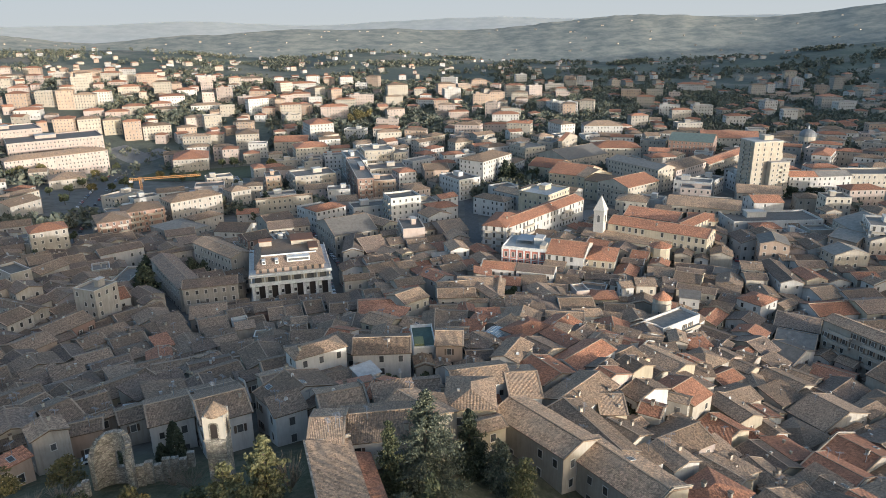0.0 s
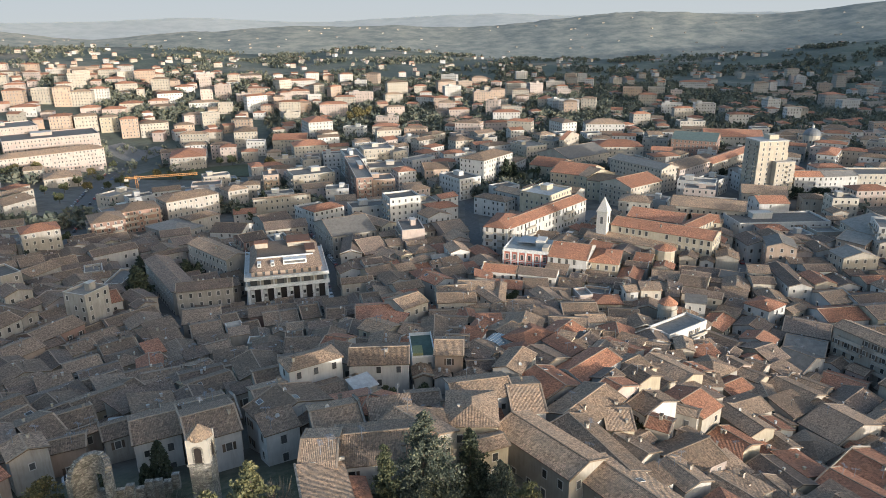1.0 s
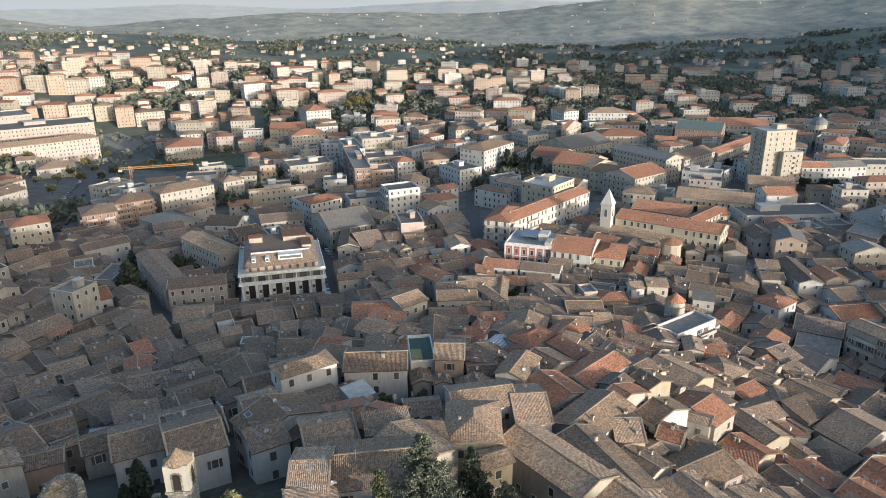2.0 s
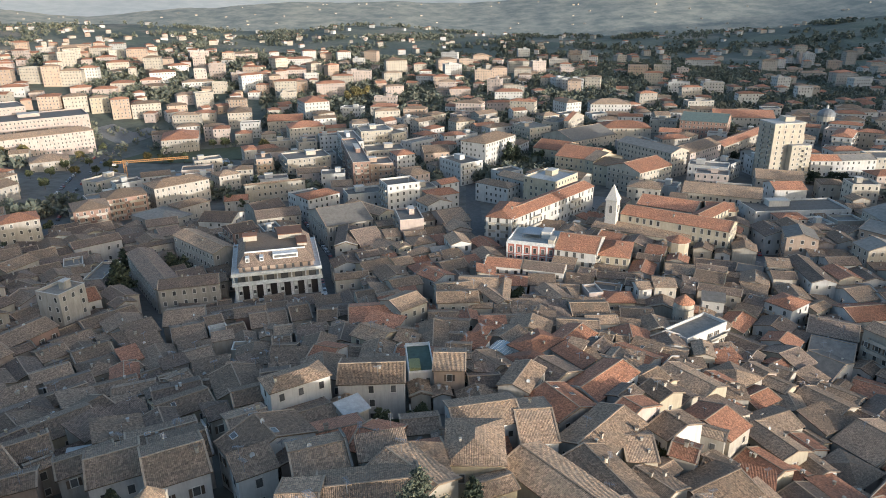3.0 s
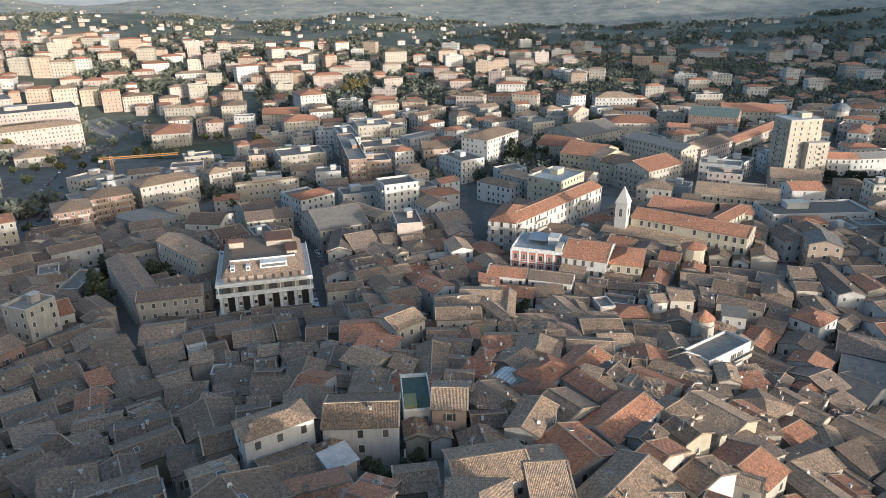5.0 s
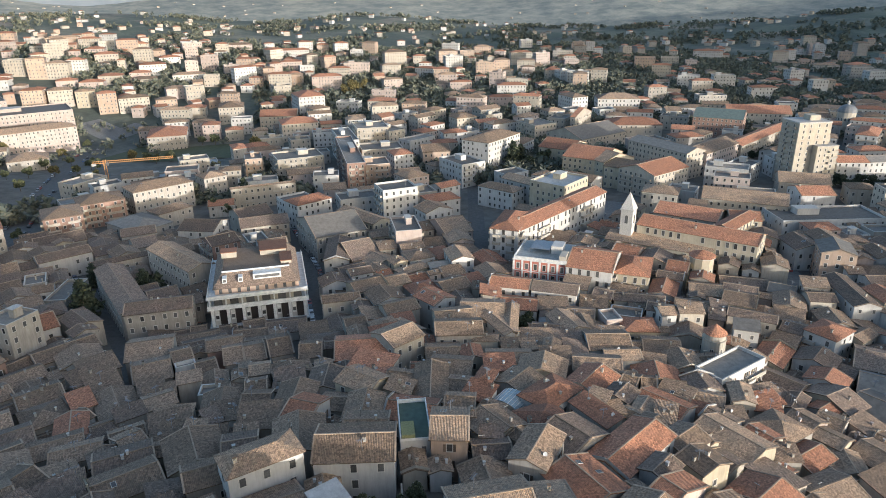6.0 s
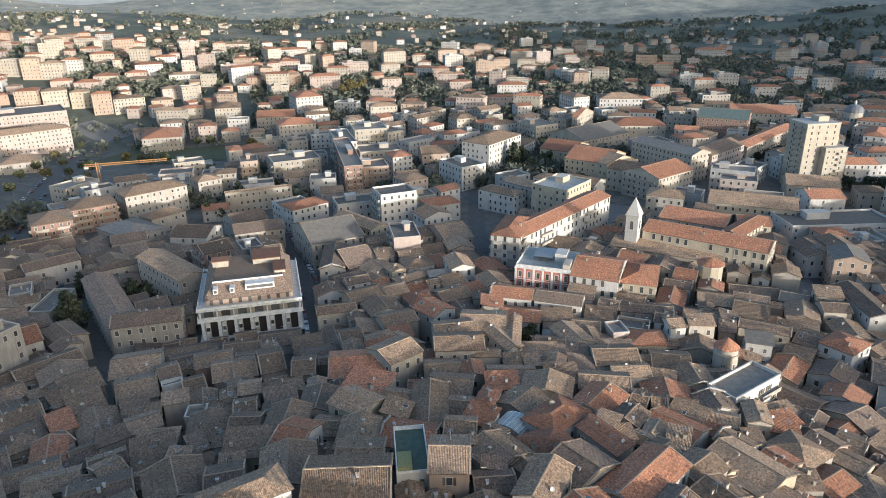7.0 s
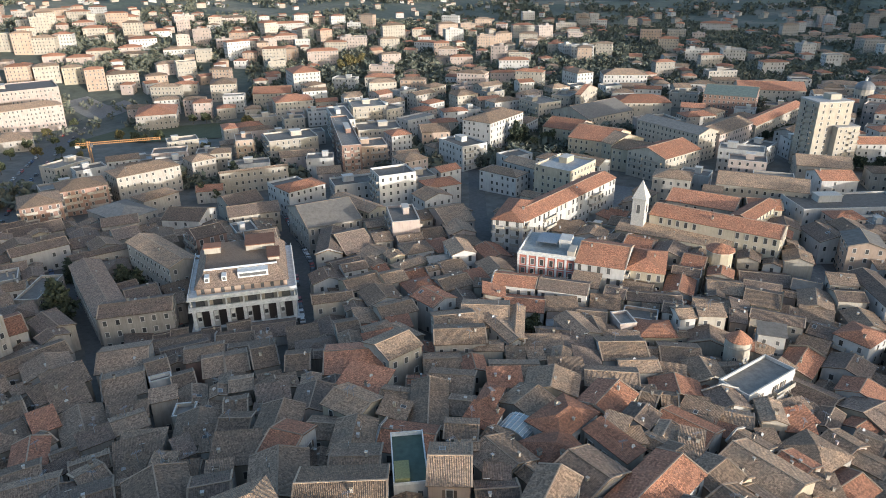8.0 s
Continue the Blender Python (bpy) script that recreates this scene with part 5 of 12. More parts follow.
house(-99.2, 191.9, 39, 9.9, 10.0, 8.0, "ggd")
house(-111.4, 192.8, 48, 7.2, 9.3, 8.0, "ggd")
house(-103.1, 165.3, 41, 4.1, 3.3, 8.0, "swd")
house(-89.7, 160.4, 40, 10.3, 7.0, 8.0, "ggd")
house(-67.8, 132.9, 58, 7.1, 6.6, 8.0, "sgm")
house(-66.4, 148.2, 30, 3.0, 4.4, 6.0, "sgd")
house(-52.6, 111.2, 27, 7.7, 10.2, 8.0, "gwd")
house(-43.6, 115.2, 28, 8.5, 9.8, 8.0, "gwd")
house(-38.5, 139.6, 25, 7.5, 6.8, 8.0, "ggd")
house(-41.8, 129.1, 33, 3.7, 3.0, 8.0, "sgm")
house(-109.5, 150.0, 45, 4.8, 4.8, 7.0, "sgd")
house(-105.2, 154.7, 44, 5.1, 4.2, 7.0, "sgm")
house(-75.7, 122.5, 36, 9.7, 8.0, 8.0, "ggd")
house(-74.6, 119.7, 20, 6.5, 2.5, 4.0, "sor")
house(-73.8, 96.5, 56, 4.7, 2.9, 5.0, "sor")
house(-77.7, 104.9, 39, 5.9, 2.5, 6.0, "sgd")
house(46.1, 128.1, -31, 4.7, 5.8, 8.0, "gcr")
house(53.3, 128.3, -38, 5.4, 5.1, 8.0, "gwd")
house(61.6, 130.2, -26, 6.9, 5.9, 7.0, "scr")
house(54.9, 140.4, -31, 8.4, 3.9, 8.0, "gct")
house(-16.4, 225.8, 30, 7.5, 6.5, 9.0, "hct")
house(135.8, 192.4, -65, 24.7, 8.3, 16.0, "gcd")
house(-153.0, 406.0, 42, 32.2, 16.4, 14.0, "hgt")
house(-130.8, 426.8, 41, 13.4, 12.4, 14.0, "hgt")
house(-96.0, 406.6, 22, 34.7, 2.5, 12.0, "gcd")
house(-161.5, 502.4, 25, 20.1, 16.3, 6.0, "fgw")
house(-174.3, 464.9, 30, 17.0, 11.9, 6.0, "fgw")
house(-216.4, 459.6, 37, 13.9, 4.3, 5.0, "sgw")
house(-29.3, 139.0, 32, 12.3, 6.5, 10.5, "hwt")
house(1.8, 152.3, -3, 6.5, 9.6, 10.5, "got")
house(-14.4, 144.1, 2, 13.2, 10.2, 9.5, "gwt")
house(-40.5, 301.4, 4, 9.3, 24.4, 10.0, "nwm")
house(-33.8, 303.9, 28, 11.6, 23.3, 9.0, "gom")
house(-37.7, 270.9, 20, 10.3, 8.1, 8.0, "nwm")
house(-32.8, 251.2, 14, 12.1, 6.4, 9.0, "gcd")
house(-23.1, 281.8, 35, 8.3, 7.0, 8.0, "ncd")
house(-10.1, 279.5, 38, 12.1, 5.9, 9.0, "hyt")
house(-18.9, 270.8, 25, 8.6, 3.6, 7.0, "sgd")
house(-1.7, 246.8, -48, 9.9, 9.1, 10.0, "gwr")
house(4.1, 226.0, 10, 11.0, 10.8, 11.0, "gct")
house(20.7, 226.6, -8, 4.4, 18.1, 10.0, "nct")
house(12.4, 212.3, -2, 6.9, 3.5, 9.0, "hct")
house(23.8, 209.5, 5, 3.8, 4.3, 8.0, "sct")
house(18.8, 209.1, -2, 4.1, 4.7, 8.0, "sct")
house(29.9, 208.4, -15, 4.3, 8.8, 8.0, "nct")
house(31.1, 224.2, -11, 7.8, 6.3, 8.0, "grm")
house(24.2, 257.6, -16, 13.3, 9.3, 11.0, "gwr")
house(38.6, 252.8, -19, 14.7, 9.0, 11.0, "gwm")
house(12.2, 265.8, 26, 6.1, 5.7, 9.0, "scr")
house(54.7, 252.7, -24, 6.0, 8.4, 9.0, "gcm")
house(65.5, 249.6, -12, 15.9, 6.4, 9.0, "gcm")
house(58.8, 239.8, -20, 9.7, 6.9, 8.0, "fok")
house(68.3, 241.0, -23, 4.7, 6.9, 10.0, "gwm")
house(72.5, 239.5, -11, 3.5, 5.6, 10.0, "gcm")
house(77.2, 235.3, -6, 7.2, 5.2, 12.0, "sct")
house(86.7, 237.9, -20, 4.4, 5.7, 9.0, "som")
house(97.8, 237.3, -28, 13.9, 6.6, 10.0, "gcm")
house(91.5, 227.6, -20, 6.9, 5.2, 11.0, "swk")
house(43.7, 229.1, 4, 4.6, 10.2, 8.0, "nwt")
house(116.7, 227.7, -55, 9.4, 11.0, 11.0, "hwr")
house(137.9, 254.1, -95, 24.5, 8.5, 10.0, "gwm")
house(109.8, 233.8, -41, 6.5, 8.4, 8.0, "gwm")
house(4.9, 163.1, 2, 3.7, 2.7, 8.0, "gct")
house(9.5, 153.6, -7, 4.0, 2.6, 8.0, "scm")

# ---- larger buildings further off ----
house(-114.0, 600.0, 19, 28.6, 22.2, 14.0, "hcr")
house(-141.2, 653.9, 7, 31.6, 25.0, 10.0, "gcr")
house(-120.6, 685.1, 24, 23.9, 30.0, 20.0, "hwr")
house(-190.7, 679.9, 14, 22.0, 26.5, 14.0, "hct")
house(259.1, 600.8, -15, 48.4, 28.0, 10.0, "gcr")
house(158.0, 652.9, -5, 35.9, 22.8, 14.0, "hwt")
house(119.2, 653.0, 23, 15.8, 22.8, 16.0, "hwt")
house(-358.6, 633.1, 34, 77.6, 45.0, 18.0, "fpk")
house(-408.6, 653.9, 39, 43.7, 44.2, 15.0, "fpk")
house(-470.5, 777.1, 14, 20.6, 13.3, 16.4, "hor")
house(-446.4, 793.1, 10, 22.2, 14.0, 16.1, "fck")
house(-422.5, 787.4, 18, 17.9, 11.5, 20.5, "hot")
house(-403.2, 793.4, 12, 21.6, 14.0, 16.2, "hct")
house(-391.4, 809.8, 10, 18.4, 11.9, 16.5, "hwr")
house(-576.3, 943.0, 18, 19.8, 12.8, 11.4, "hct")
house(-542.4, 931.6, 30, 24.4, 14.0, 10.5, "hct")
house(-495.4, 988.3, 27, 40.7, 14.0, 13.5, "hot")
house(-536.0, 999.7, 26, 21.7, 14.0, 10.5, "fgk")
house(-413.2, 901.2, 13, 21.7, 14.0, 10.2, "hpr")
house(-384.0, 865.1, 21, 24.8, 14.0, 11.9, "hcr")
house(-355.8, 837.6, 15, 8.2, 9.0, 13.6, "hcr")
house(-391.2, 983.0, 12, 17.7, 11.4, 9.5, "hcr")
house(-440.4, 741.6, 11, 25.4, 14.0, 9.1, "hwr")
house(-382.9, 701.9, 13, 19.3, 12.5, 15.6, "hor")
house(-363.7, 712.9, 30, 21.8, 14.0, 14.7, "hct")
house(-341.4, 716.1, 28, 17.6, 11.3, 14.7, "hyt")
house(-315.5, 704.0, 27, 16.8, 10.8, 18.6, "hor")
house(-294.5, 713.2, 27, 27.4, 14.0, 13.0, "hct")
house(-357.4, 767.0, 13, 23.4, 14.0, 8.2, "hpr")
house(-349.1, 792.8, 15, 24.1, 14.0, 8.4, "hcr")
house(-384.6, 769.3, 23, 20.5, 13.2, 6.3, "hpr")
house(-266.0, 719.9, 26, 19.4, 12.5, 10.1, "hot")
house(-268.3, 759.6, 29, 23.2, 14.0, 10.0, "hpt")
house(-247.0, 748.4, 29, 18.3, 11.8, 15.4, "fck")
house(-230.6, 697.4, 10, 20.4, 13.2, 9.2, "hcr")
house(-323.3, 842.1, 23, 28.7, 14.0, 11.0, "hwr")
house(-328.4, 908.1, 24, 24.0, 14.0, 6.6, "hwr")
house(-276.6, 822.4, 20, 34.4, 14.0, 8.1, "hwt")
house(-328.8, 820.2, 12, 21.8, 14.0, 6.7, "hpr")
house(-317.7, 802.9, 19, 24.4, 14.0, 5.2, "hct")
house(-280.6, 1023.0, 10, 47.7, 14.0, 9.9, "hpt")
house(-240.8, 1055.2, 30, 14.3, 9.2, 10.2, "hwr")
house(-196.2, 991.3, 14, 45.6, 14.0, 11.3, "hwr")
house(-162.2, 1045.9, 6, 15.8, 10.2, 13.6, "hor")
house(-96.9, 885.4, 0, 29.6, 14.0, 14.5, "fpk")
house(-54.4, 935.1, 15, 27.7, 14.0, 21.4, "hct")
house(-23.4, 948.9, 7, 16.6, 10.7, 15.5, "hcr")
house(12.1, 969.5, 14, 25.0, 14.0, 19.8, "hot")
house(40.0, 1036.1, 13, 20.4, 13.2, 12.6, "fok")
house(64.8, 1076.9, 5, 23.6, 14.0, 14.9, "hot")
house(57.0, 892.6, 3, 21.7, 14.0, 16.1, "fok")
house(77.6, 903.3, 7, 19.3, 12.4, 17.7, "hot")
house(112.3, 998.7, 3, 28.0, 14.0, 16.3, "hcr")
house(-188.0, 823.5, 12, 11.9, 9.0, 18.2, "hot")
house(-155.1, 810.4, 0, 13.6, 9.0, 14.6, "hot")
house(-119.8, 795.0, 13, 31.6, 14.0, 16.3, "hpr")
house(-51.9, 687.7, -6, 25.4, 14.0, 11.4, "hcr")
house(230.9, 1200.7, -23, 18.1, 11.7, 13.7, "fok")
house(253.7, 1216.4, -9, 14.7, 9.5, 12.8, "fwk")
house(246.5, 1125.3, -17, 12.8, 9.0, 11.9, "hwr")
house(178.6, 1048.8, -11, 27.8, 14.0, 13.7, "fgk")
house(265.9, 944.7, -13, 25.2, 14.0, 17.0, "fok")
house(307.8, 973.7, -16, 22.2, 14.0, 14.3, "fck")
house(250.1, 970.0, -0, 16.2, 10.5, 7.9, "hwr")
house(396.6, 1075.5, -19, 40.9, 14.0, 14.1, "hwr")
house(329.4, 954.5, -14, 14.5, 9.4, 12.5, "fpk")
house(263.3, 774.1, -19, 22.0, 14.0, 16.6, "fwk")
house(299.4, 773.1, -9, 22.0, 14.0, 16.6, "fwk")
house(266.2, 707.9, -17, 14.7, 9.5, 10.6, "hor")
house(506.0, 1005.6, -15, 19.2, 12.4, 9.1, "fok")
house(503.7, 952.9, -6, 32.8, 14.0, 8.6, "hgt")
house(623.5, 1118.1, -16, 17.0, 11.0, 11.9, "fok")
house(691.2, 1100.6, -11, 16.8, 10.8, 9.9, "hwr")
house(544.4, 858.9, -2, 23.1, 14.0, 9.2, "fgk")
house(527.4, 875.5, -22, 20.1, 13.0, 10.8, "fgk")
house(333.0, 628.8, -23, 29.3, 14.0, 7.3, "hct")
house(73.7, 741.4, -2, 28.5, 14.0, 13.5, "hwr")
house(131.5, 843.3, -6, 18.0, 11.6, 13.9, "hcr")

# ---- the houses between them ----
house(47.8, 98.8, 36, 11.7, 9.0, 6.7, "hcr")
house(90.2, 109.2, 117, 11.2, 9.5, 8.1, "nct")
house(-94.8, 111.8, -43, 10.6, 9.1, 8.1, "npm")
house(101.2, 123.2, 30, 11.6, 9.0, 6.4, "hpt")
house(-50.2, 123.8, 27, 11.6, 9.2, 6.6, "gwd")
house(72.2, 99.8, 31, 11.0, 10.1, 7.2, "gcd")
house(72.8, 126.8, 112, 10.8, 9.2, 7.1, "gym")
house(48.8, 119.8, 28, 12.2, 10.1, 7.6, "gpt")
house(-84.8, 98.2, 38, 9.9, 9.4, 7.1, "gpm")
house(86.2, 122.2, 121, 10.7, 9.1, 8.4, "gwr")
house(-18.2, 120.2, 110, 12.5, 9.5, 4.3, "ncr")
house(-99.8, 120.8, 51, 8.4, 7.9, 7.8, "spt")
house(81.2, 104.8, 32, 8.7, 7.4, 8.2, "npr")
house(-82.2, 109.2, 38, 8.5, 8.2, 8.5, "ncm")
house(60.8, 96.8, 29, 9.3, 8.2, 7.9, "nwt")
house(36.2, 115.8, 36, 8.2, 7.7, 6.5, "ncd")
house(-106.8, 126.2, 50, 7.4, 7.1, 8.5, "swm")
house(59.2, 123.2, 30, 7.7, 6.7, 7.4, "scd")
house(85.8, 96.2, 32, 7.7, 7.5, 7.0, "nwm")
house(-60.8, 117.2, 32, 8.9, 6.6, 6.6, "ggd")
house(67.2, 107.8, 25, 8.5, 6.2, 7.6, "gct")
house(-3.2, 116.8, 100, 7.3, 6.5, 4.0, "nwr")
house(-34.2, 122.2, 120, 8.4, 6.6, 8.4, "ncd")
house(58.8, 114.2, 122, 7.7, 6.6, 8.3, "sct")
house(-28.8, 106.2, 31, 5.9, 5.1, 7.1, "swd")
house(97.2, 112.8, 119, 6.0, 5.5, 7.1, "nym")
house(-88.8, 118.8, -46, 6.3, 5.5, 7.9, "ggd")
house(-71.8, 103.8, 42, 5.9, 5.5, 8.3, "ngd")
house(-89.2, 105.2, -48, 5.9, 6.1, 6.6, "ngt")
house(-2.2, 109.2, 100, 6.9, 5.1, 7.0, "sct")
house(37.8, 106.2, 31, 5.1, 4.6, 6.5, "swd")
house(7.8, 105.8, 23, 5.5, 4.6, 6.9, "gyt")
house(94.2, 117.8, 34, 5.2, 4.3, 6.7, "swm")
house(91.2, 100.8, 34, 4.9, 4.4, 4.8, "scm")
house(74.2, 110.2, 25, 5.4, 4.9, 5.6, "gwd")
house(-69.2, 117.8, 41, 3.9, 3.3, 6.4, "ggt")
house(52.8, 93.8, 32, 3.8, 3.4, 5.9, "gwm")
house(66.8, 123.2, 34, 3.8, 3.4, 6.4, "nct")
house(9.8, 122.8, 11, 4.3, 3.3, 3.8, "scr")
house(79.2, 94.8, 31, 4.0, 3.6, 5.1, "scd")
house(41.2, 124.8, 124, 4.1, 4.0, 4.8, "nwd")
house(-68.8, 125.8, 41, 4.6, 3.6, 4.6, "sgm")
house(0.2, 123.2, 6, 3.8, 3.5, 4.2, "nwm")
house(57.2, 102.2, 34, 4.5, 4.1, 5.0, "spd")
house(72.2, 117.2, 23, 3.9, 3.9, 5.2, "swr")
house(-84.8, 115.2, -41, 3.9, 3.5, 4.6, "ncm")
house(-23.8, 111.2, 20, 4.5, 3.4, 5.7, "npm")
house(101.8, 115.8, 34, 4.4, 3.7, 4.5, "nwt")
OLD_TOWN, NEW_TOWN = Pile(), Pile()
house(-118.8, 155.8, -50, 11.5, 8.9, 7.9, "nyd", OLD_TOWN)
house(-80.2, 325.8, 119, 11.5, 8.5, 8.2, "fwk", OLD_TOWN)
house(220.8, 318.2, 79, 10.0, 9.0, 7.8, "hwd", OLD_TOWN)
house(-152.2, 250.2, -29, 10.7, 8.9, 7.2, "ggd", OLD_TOWN)
house(168.8, 287.8, 87, 12.5, 8.9, 9.1, "gwd", OLD_TOWN)
house(35.8, 186.8, 51, 11.7, 9.2, 7.9, "gcr", OLD_TOWN)
house(-233.2, 321.8, 35, 11.6, 9.7, 7.7, "ggm", OLD_TOWN)
house(-179.2, 244.8, -39, 12.6, 9.0, 7.7, "hpm", OLD_TOWN)
house(89.2, 143.2, 31, 10.2, 9.8, 6.6, "hpd", OLD_TOWN)
house(47.8, 298.2, 64, 10.3, 9.9, 8.6, "nwt", OLD_TOWN)
house(107.2, 177.8, 131, 10.3, 8.8, 6.8, "ggt", OLD_TOWN)
house(25.2, 192.8, -15, 11.4, 8.2, 8.4, "nct", OLD_TOWN)
house(96.2, 219.2, 49, 12.6, 8.6, 6.8, "gyr", OLD_TOWN)
house(-217.8, 321.2, 126, 12.6, 9.4, 7.1, "hgd", OLD_TOWN)
house(-193.8, 284.2, 45, 10.4, 10.0, 7.4, "hgm", OLD_TOWN)
house(-58.8, 151.8, 27, 10.0, 10.0, 7.5, "gwm", OLD_TOWN)
house(148.8, 202.8, 21, 11.3, 9.4, 6.7, "gwm", OLD_TOWN)
house(-154.2, 315.2, 31, 10.4, 9.5, 7.7, "hcd", OLD_TOWN)
house(24.2, 139.2, 120, 10.5, 9.9, 7.4, "ggr", OLD_TOWN)
house(58.2, 291.8, 65, 11.0, 9.7, 9.1, "gwd", OLD_TOWN)
house(6.8, 252.2, 107, 10.0, 9.7, 6.5, "gcm", OLD_TOWN)
house(74.2, 317.2, -28, 10.8, 10.2, 8.4, "gwt", OLD_TOWN)
house(-54.2, 142.8, 36, 10.7, 8.5, 7.3, "gyd", OLD_TOWN)
house(77.8, 177.8, 121, 10.1, 9.9, 8.0, "hgt", OLD_TOWN)
house(0.8, 296.2, 117, 12.2, 8.1, 9.2, "hcr", OLD_TOWN)
house(159.2, 254.2, 91, 11.6, 9.1, 7.5, "gwm", OLD_TOWN)
house(-32.8, 221.8, 14, 10.3, 9.6, 5.6, "hgm", OLD_TOWN)
house(-142.2, 235.8, 57, 11.6, 8.6, 8.2, "npd", OLD_TOWN)
house(77.2, 260.2, 66, 12.5, 8.6, 7.9, "gwr", OLD_TOWN)
house(-170.2, 300.8, 125, 12.6, 9.5, 7.6, "gwd", OLD_TOWN)
house(-107.8, 309.8, 31, 10.6, 9.1, 8.6, "ggd", OLD_TOWN)
house(116.2, 250.8, 65, 11.7, 9.6, 7.8, "gcd", OLD_TOWN)
house(137.8, 210.8, 118, 10.0, 9.3, 8.5, "nwt", OLD_TOWN)
house(-204.8, 306.8, 121, 10.5, 10.0, 7.1, "nwm", OLD_TOWN)
house(-146.8, 261.8, 40, 10.6, 9.2, 7.1, "nwd", OLD_TOWN)
house(182.8, 250.2, 95, 10.7, 8.1, 8.3, "gwt", OLD_TOWN)
house(-139.2, 190.8, -24, 11.1, 9.6, 8.2, "hwm", OLD_TOWN)
house(90.8, 258.8, 73, 10.7, 10.1, 8.4, "ngt", OLD_TOWN)
house(-26.2, 153.2, 101, 11.4, 9.4, 7.4, "ggd", OLD_TOWN)
house(125.2, 239.8, 82, 10.9, 9.4, 7.6, "ggt", OLD_TOWN)
house(171.2, 311.8, 96, 10.9, 9.2, 8.7, "fwk", OLD_TOWN)
house(-74.8, 234.2, 20, 12.6, 8.1, 3.6, "gyd", OLD_TOWN)
house(-87.8, 139.8, -42, 10.8, 9.9, 6.4, "ggd", OLD_TOWN)
house(202.8, 321.8, 90, 11.6, 10.1, 8.2, "gyd", OLD_TOWN)
house(-58.8, 235.8, 13, 10.3, 8.4, 3.5, "gwd", OLD_TOWN)
house(-128.8, 164.8, 49, 10.4, 8.4, 8.5, "ggd", OLD_TOWN)
house(-93.8, 330.2, 17, 10.0, 8.5, 7.1, "nyd", OLD_TOWN)
house(-208.8, 293.8, 42, 12.0, 9.7, 7.7, "gpd", OLD_TOWN)
house(-44.8, 150.2, 117, 10.6, 9.7, 8.5, "gyd", OLD_TOWN)
house(-160.2, 260.2, -38, 10.8, 8.8, 7.4, "hgm", OLD_TOWN)
house(-228.8, 313.2, 40, 12.1, 8.9, 6.8, "gwm", OLD_TOWN)
house(123.8, 160.2, 125, 11.9, 9.5, 7.8, "hcd", OLD_TOWN)
house(-142.8, 319.8, 121, 10.0, 10.2, 7.4, "ggm", OLD_TOWN)
house(-115.8, 286.8, 120, 11.5, 8.9, 7.3, "hgm", OLD_TOWN)
house(-114.2, 167.8, 46, 12.6, 9.3, 8.2, "ncd", OLD_TOWN)
house(-6.2, 259.8, 26, 10.0, 9.2, 8.7, "hgr", OLD_TOWN)
house(-17.8, 250.8, 25, 10.8, 9.8, 9.2, "nwd", OLD_TOWN)
house(-197.2, 262.8, 52, 11.4, 8.1, 6.9, "hyd", OLD_TOWN)
house(-12.8, 332.2, 27, 10.5, 9.5, 9.9, "fpk", OLD_TOWN)
house(103.8, 315.2, -33, 12.4, 8.2, 7.6, "gpm", OLD_TOWN)
house(-70.8, 316.8, 27, 12.4, 9.7, 8.0, "ggd", OLD_TOWN)
house(-48.8, 240.8, 13, 12.1, 9.7, 3.7, "gwm", OLD_TOWN)
house(77.8, 156.8, 22, 11.0, 8.9, 7.0, "gcd", OLD_TOWN)
house(-31.2, 239.2, 108, 12.2, 8.7, 3.4, "ggm", OLD_TOWN)
house(84.8, 324.2, -36, 12.3, 9.6, 8.4, "gcm", OLD_TOWN)
house(175.2, 234.8, 99, 12.0, 10.1, 6.3, "gwd", OLD_TOWN)
house(99.2, 170.8, 121, 11.7, 10.2, 7.8, "gct", OLD_TOWN)
house(-109.8, 136.2, 54, 12.0, 8.6, 6.4, "gcm", OLD_TOWN)
house(63.2, 218.8, -9, 10.0, 10.0, 7.2, "gcd", OLD_TOWN)
house(-95.2, 260.2, 121, 12.4, 9.6, 8.6, "ngm", OLD_TOWN)
house(81.8, 284.8, 61, 10.6, 10.3, 9.7, "ggm", OLD_TOWN)
house(55.8, 199.2, -8, 11.4, 8.2, 6.4, "ngr", OLD_TOWN)
house(-128.2, 248.8, 127, 10.9, 9.3, 7.6, "hym", OLD_TOWN)
house(108.2, 217.2, -43, 10.5, 9.0, 7.6, "nwm", OLD_TOWN)
house(-165.8, 216.8, 59, 10.0, 8.8, 7.9, "ggm", OLD_TOWN)
house(165.8, 302.2, -4, 10.8, 8.7, 9.2, "hym", OLD_TOWN)
house(170.8, 252.8, 6, 10.4, 8.8, 8.8, "gcr", OLD_TOWN)
house(99.2, 249.8, 62, 12.0, 10.0, 9.4, "nyd", OLD_TOWN)
house(158.8, 274.2, -1, 11.6, 9.7, 7.8, "hpd", OLD_TOWN)
house(30.8, 265.2, -17, 10.1, 8.7, 7.6, "hgr", OLD_TOWN)
house(-112.2, 319.2, 119, 12.1, 9.6, 7.7, "ggd", OLD_TOWN)
house(116.8, 146.8, 28, 11.1, 8.8, 6.8, "gcd", OLD_TOWN)
house(-220.8, 306.2, 124, 11.4, 10.3, 7.0, "ngd", OLD_TOWN)
house(-185.2, 292.2, 37, 10.5, 8.8, 7.7, "gyd", OLD_TOWN)
house(191.8, 262.8, 2, 10.0, 9.3, 9.7, "gcm", OLD_TOWN)
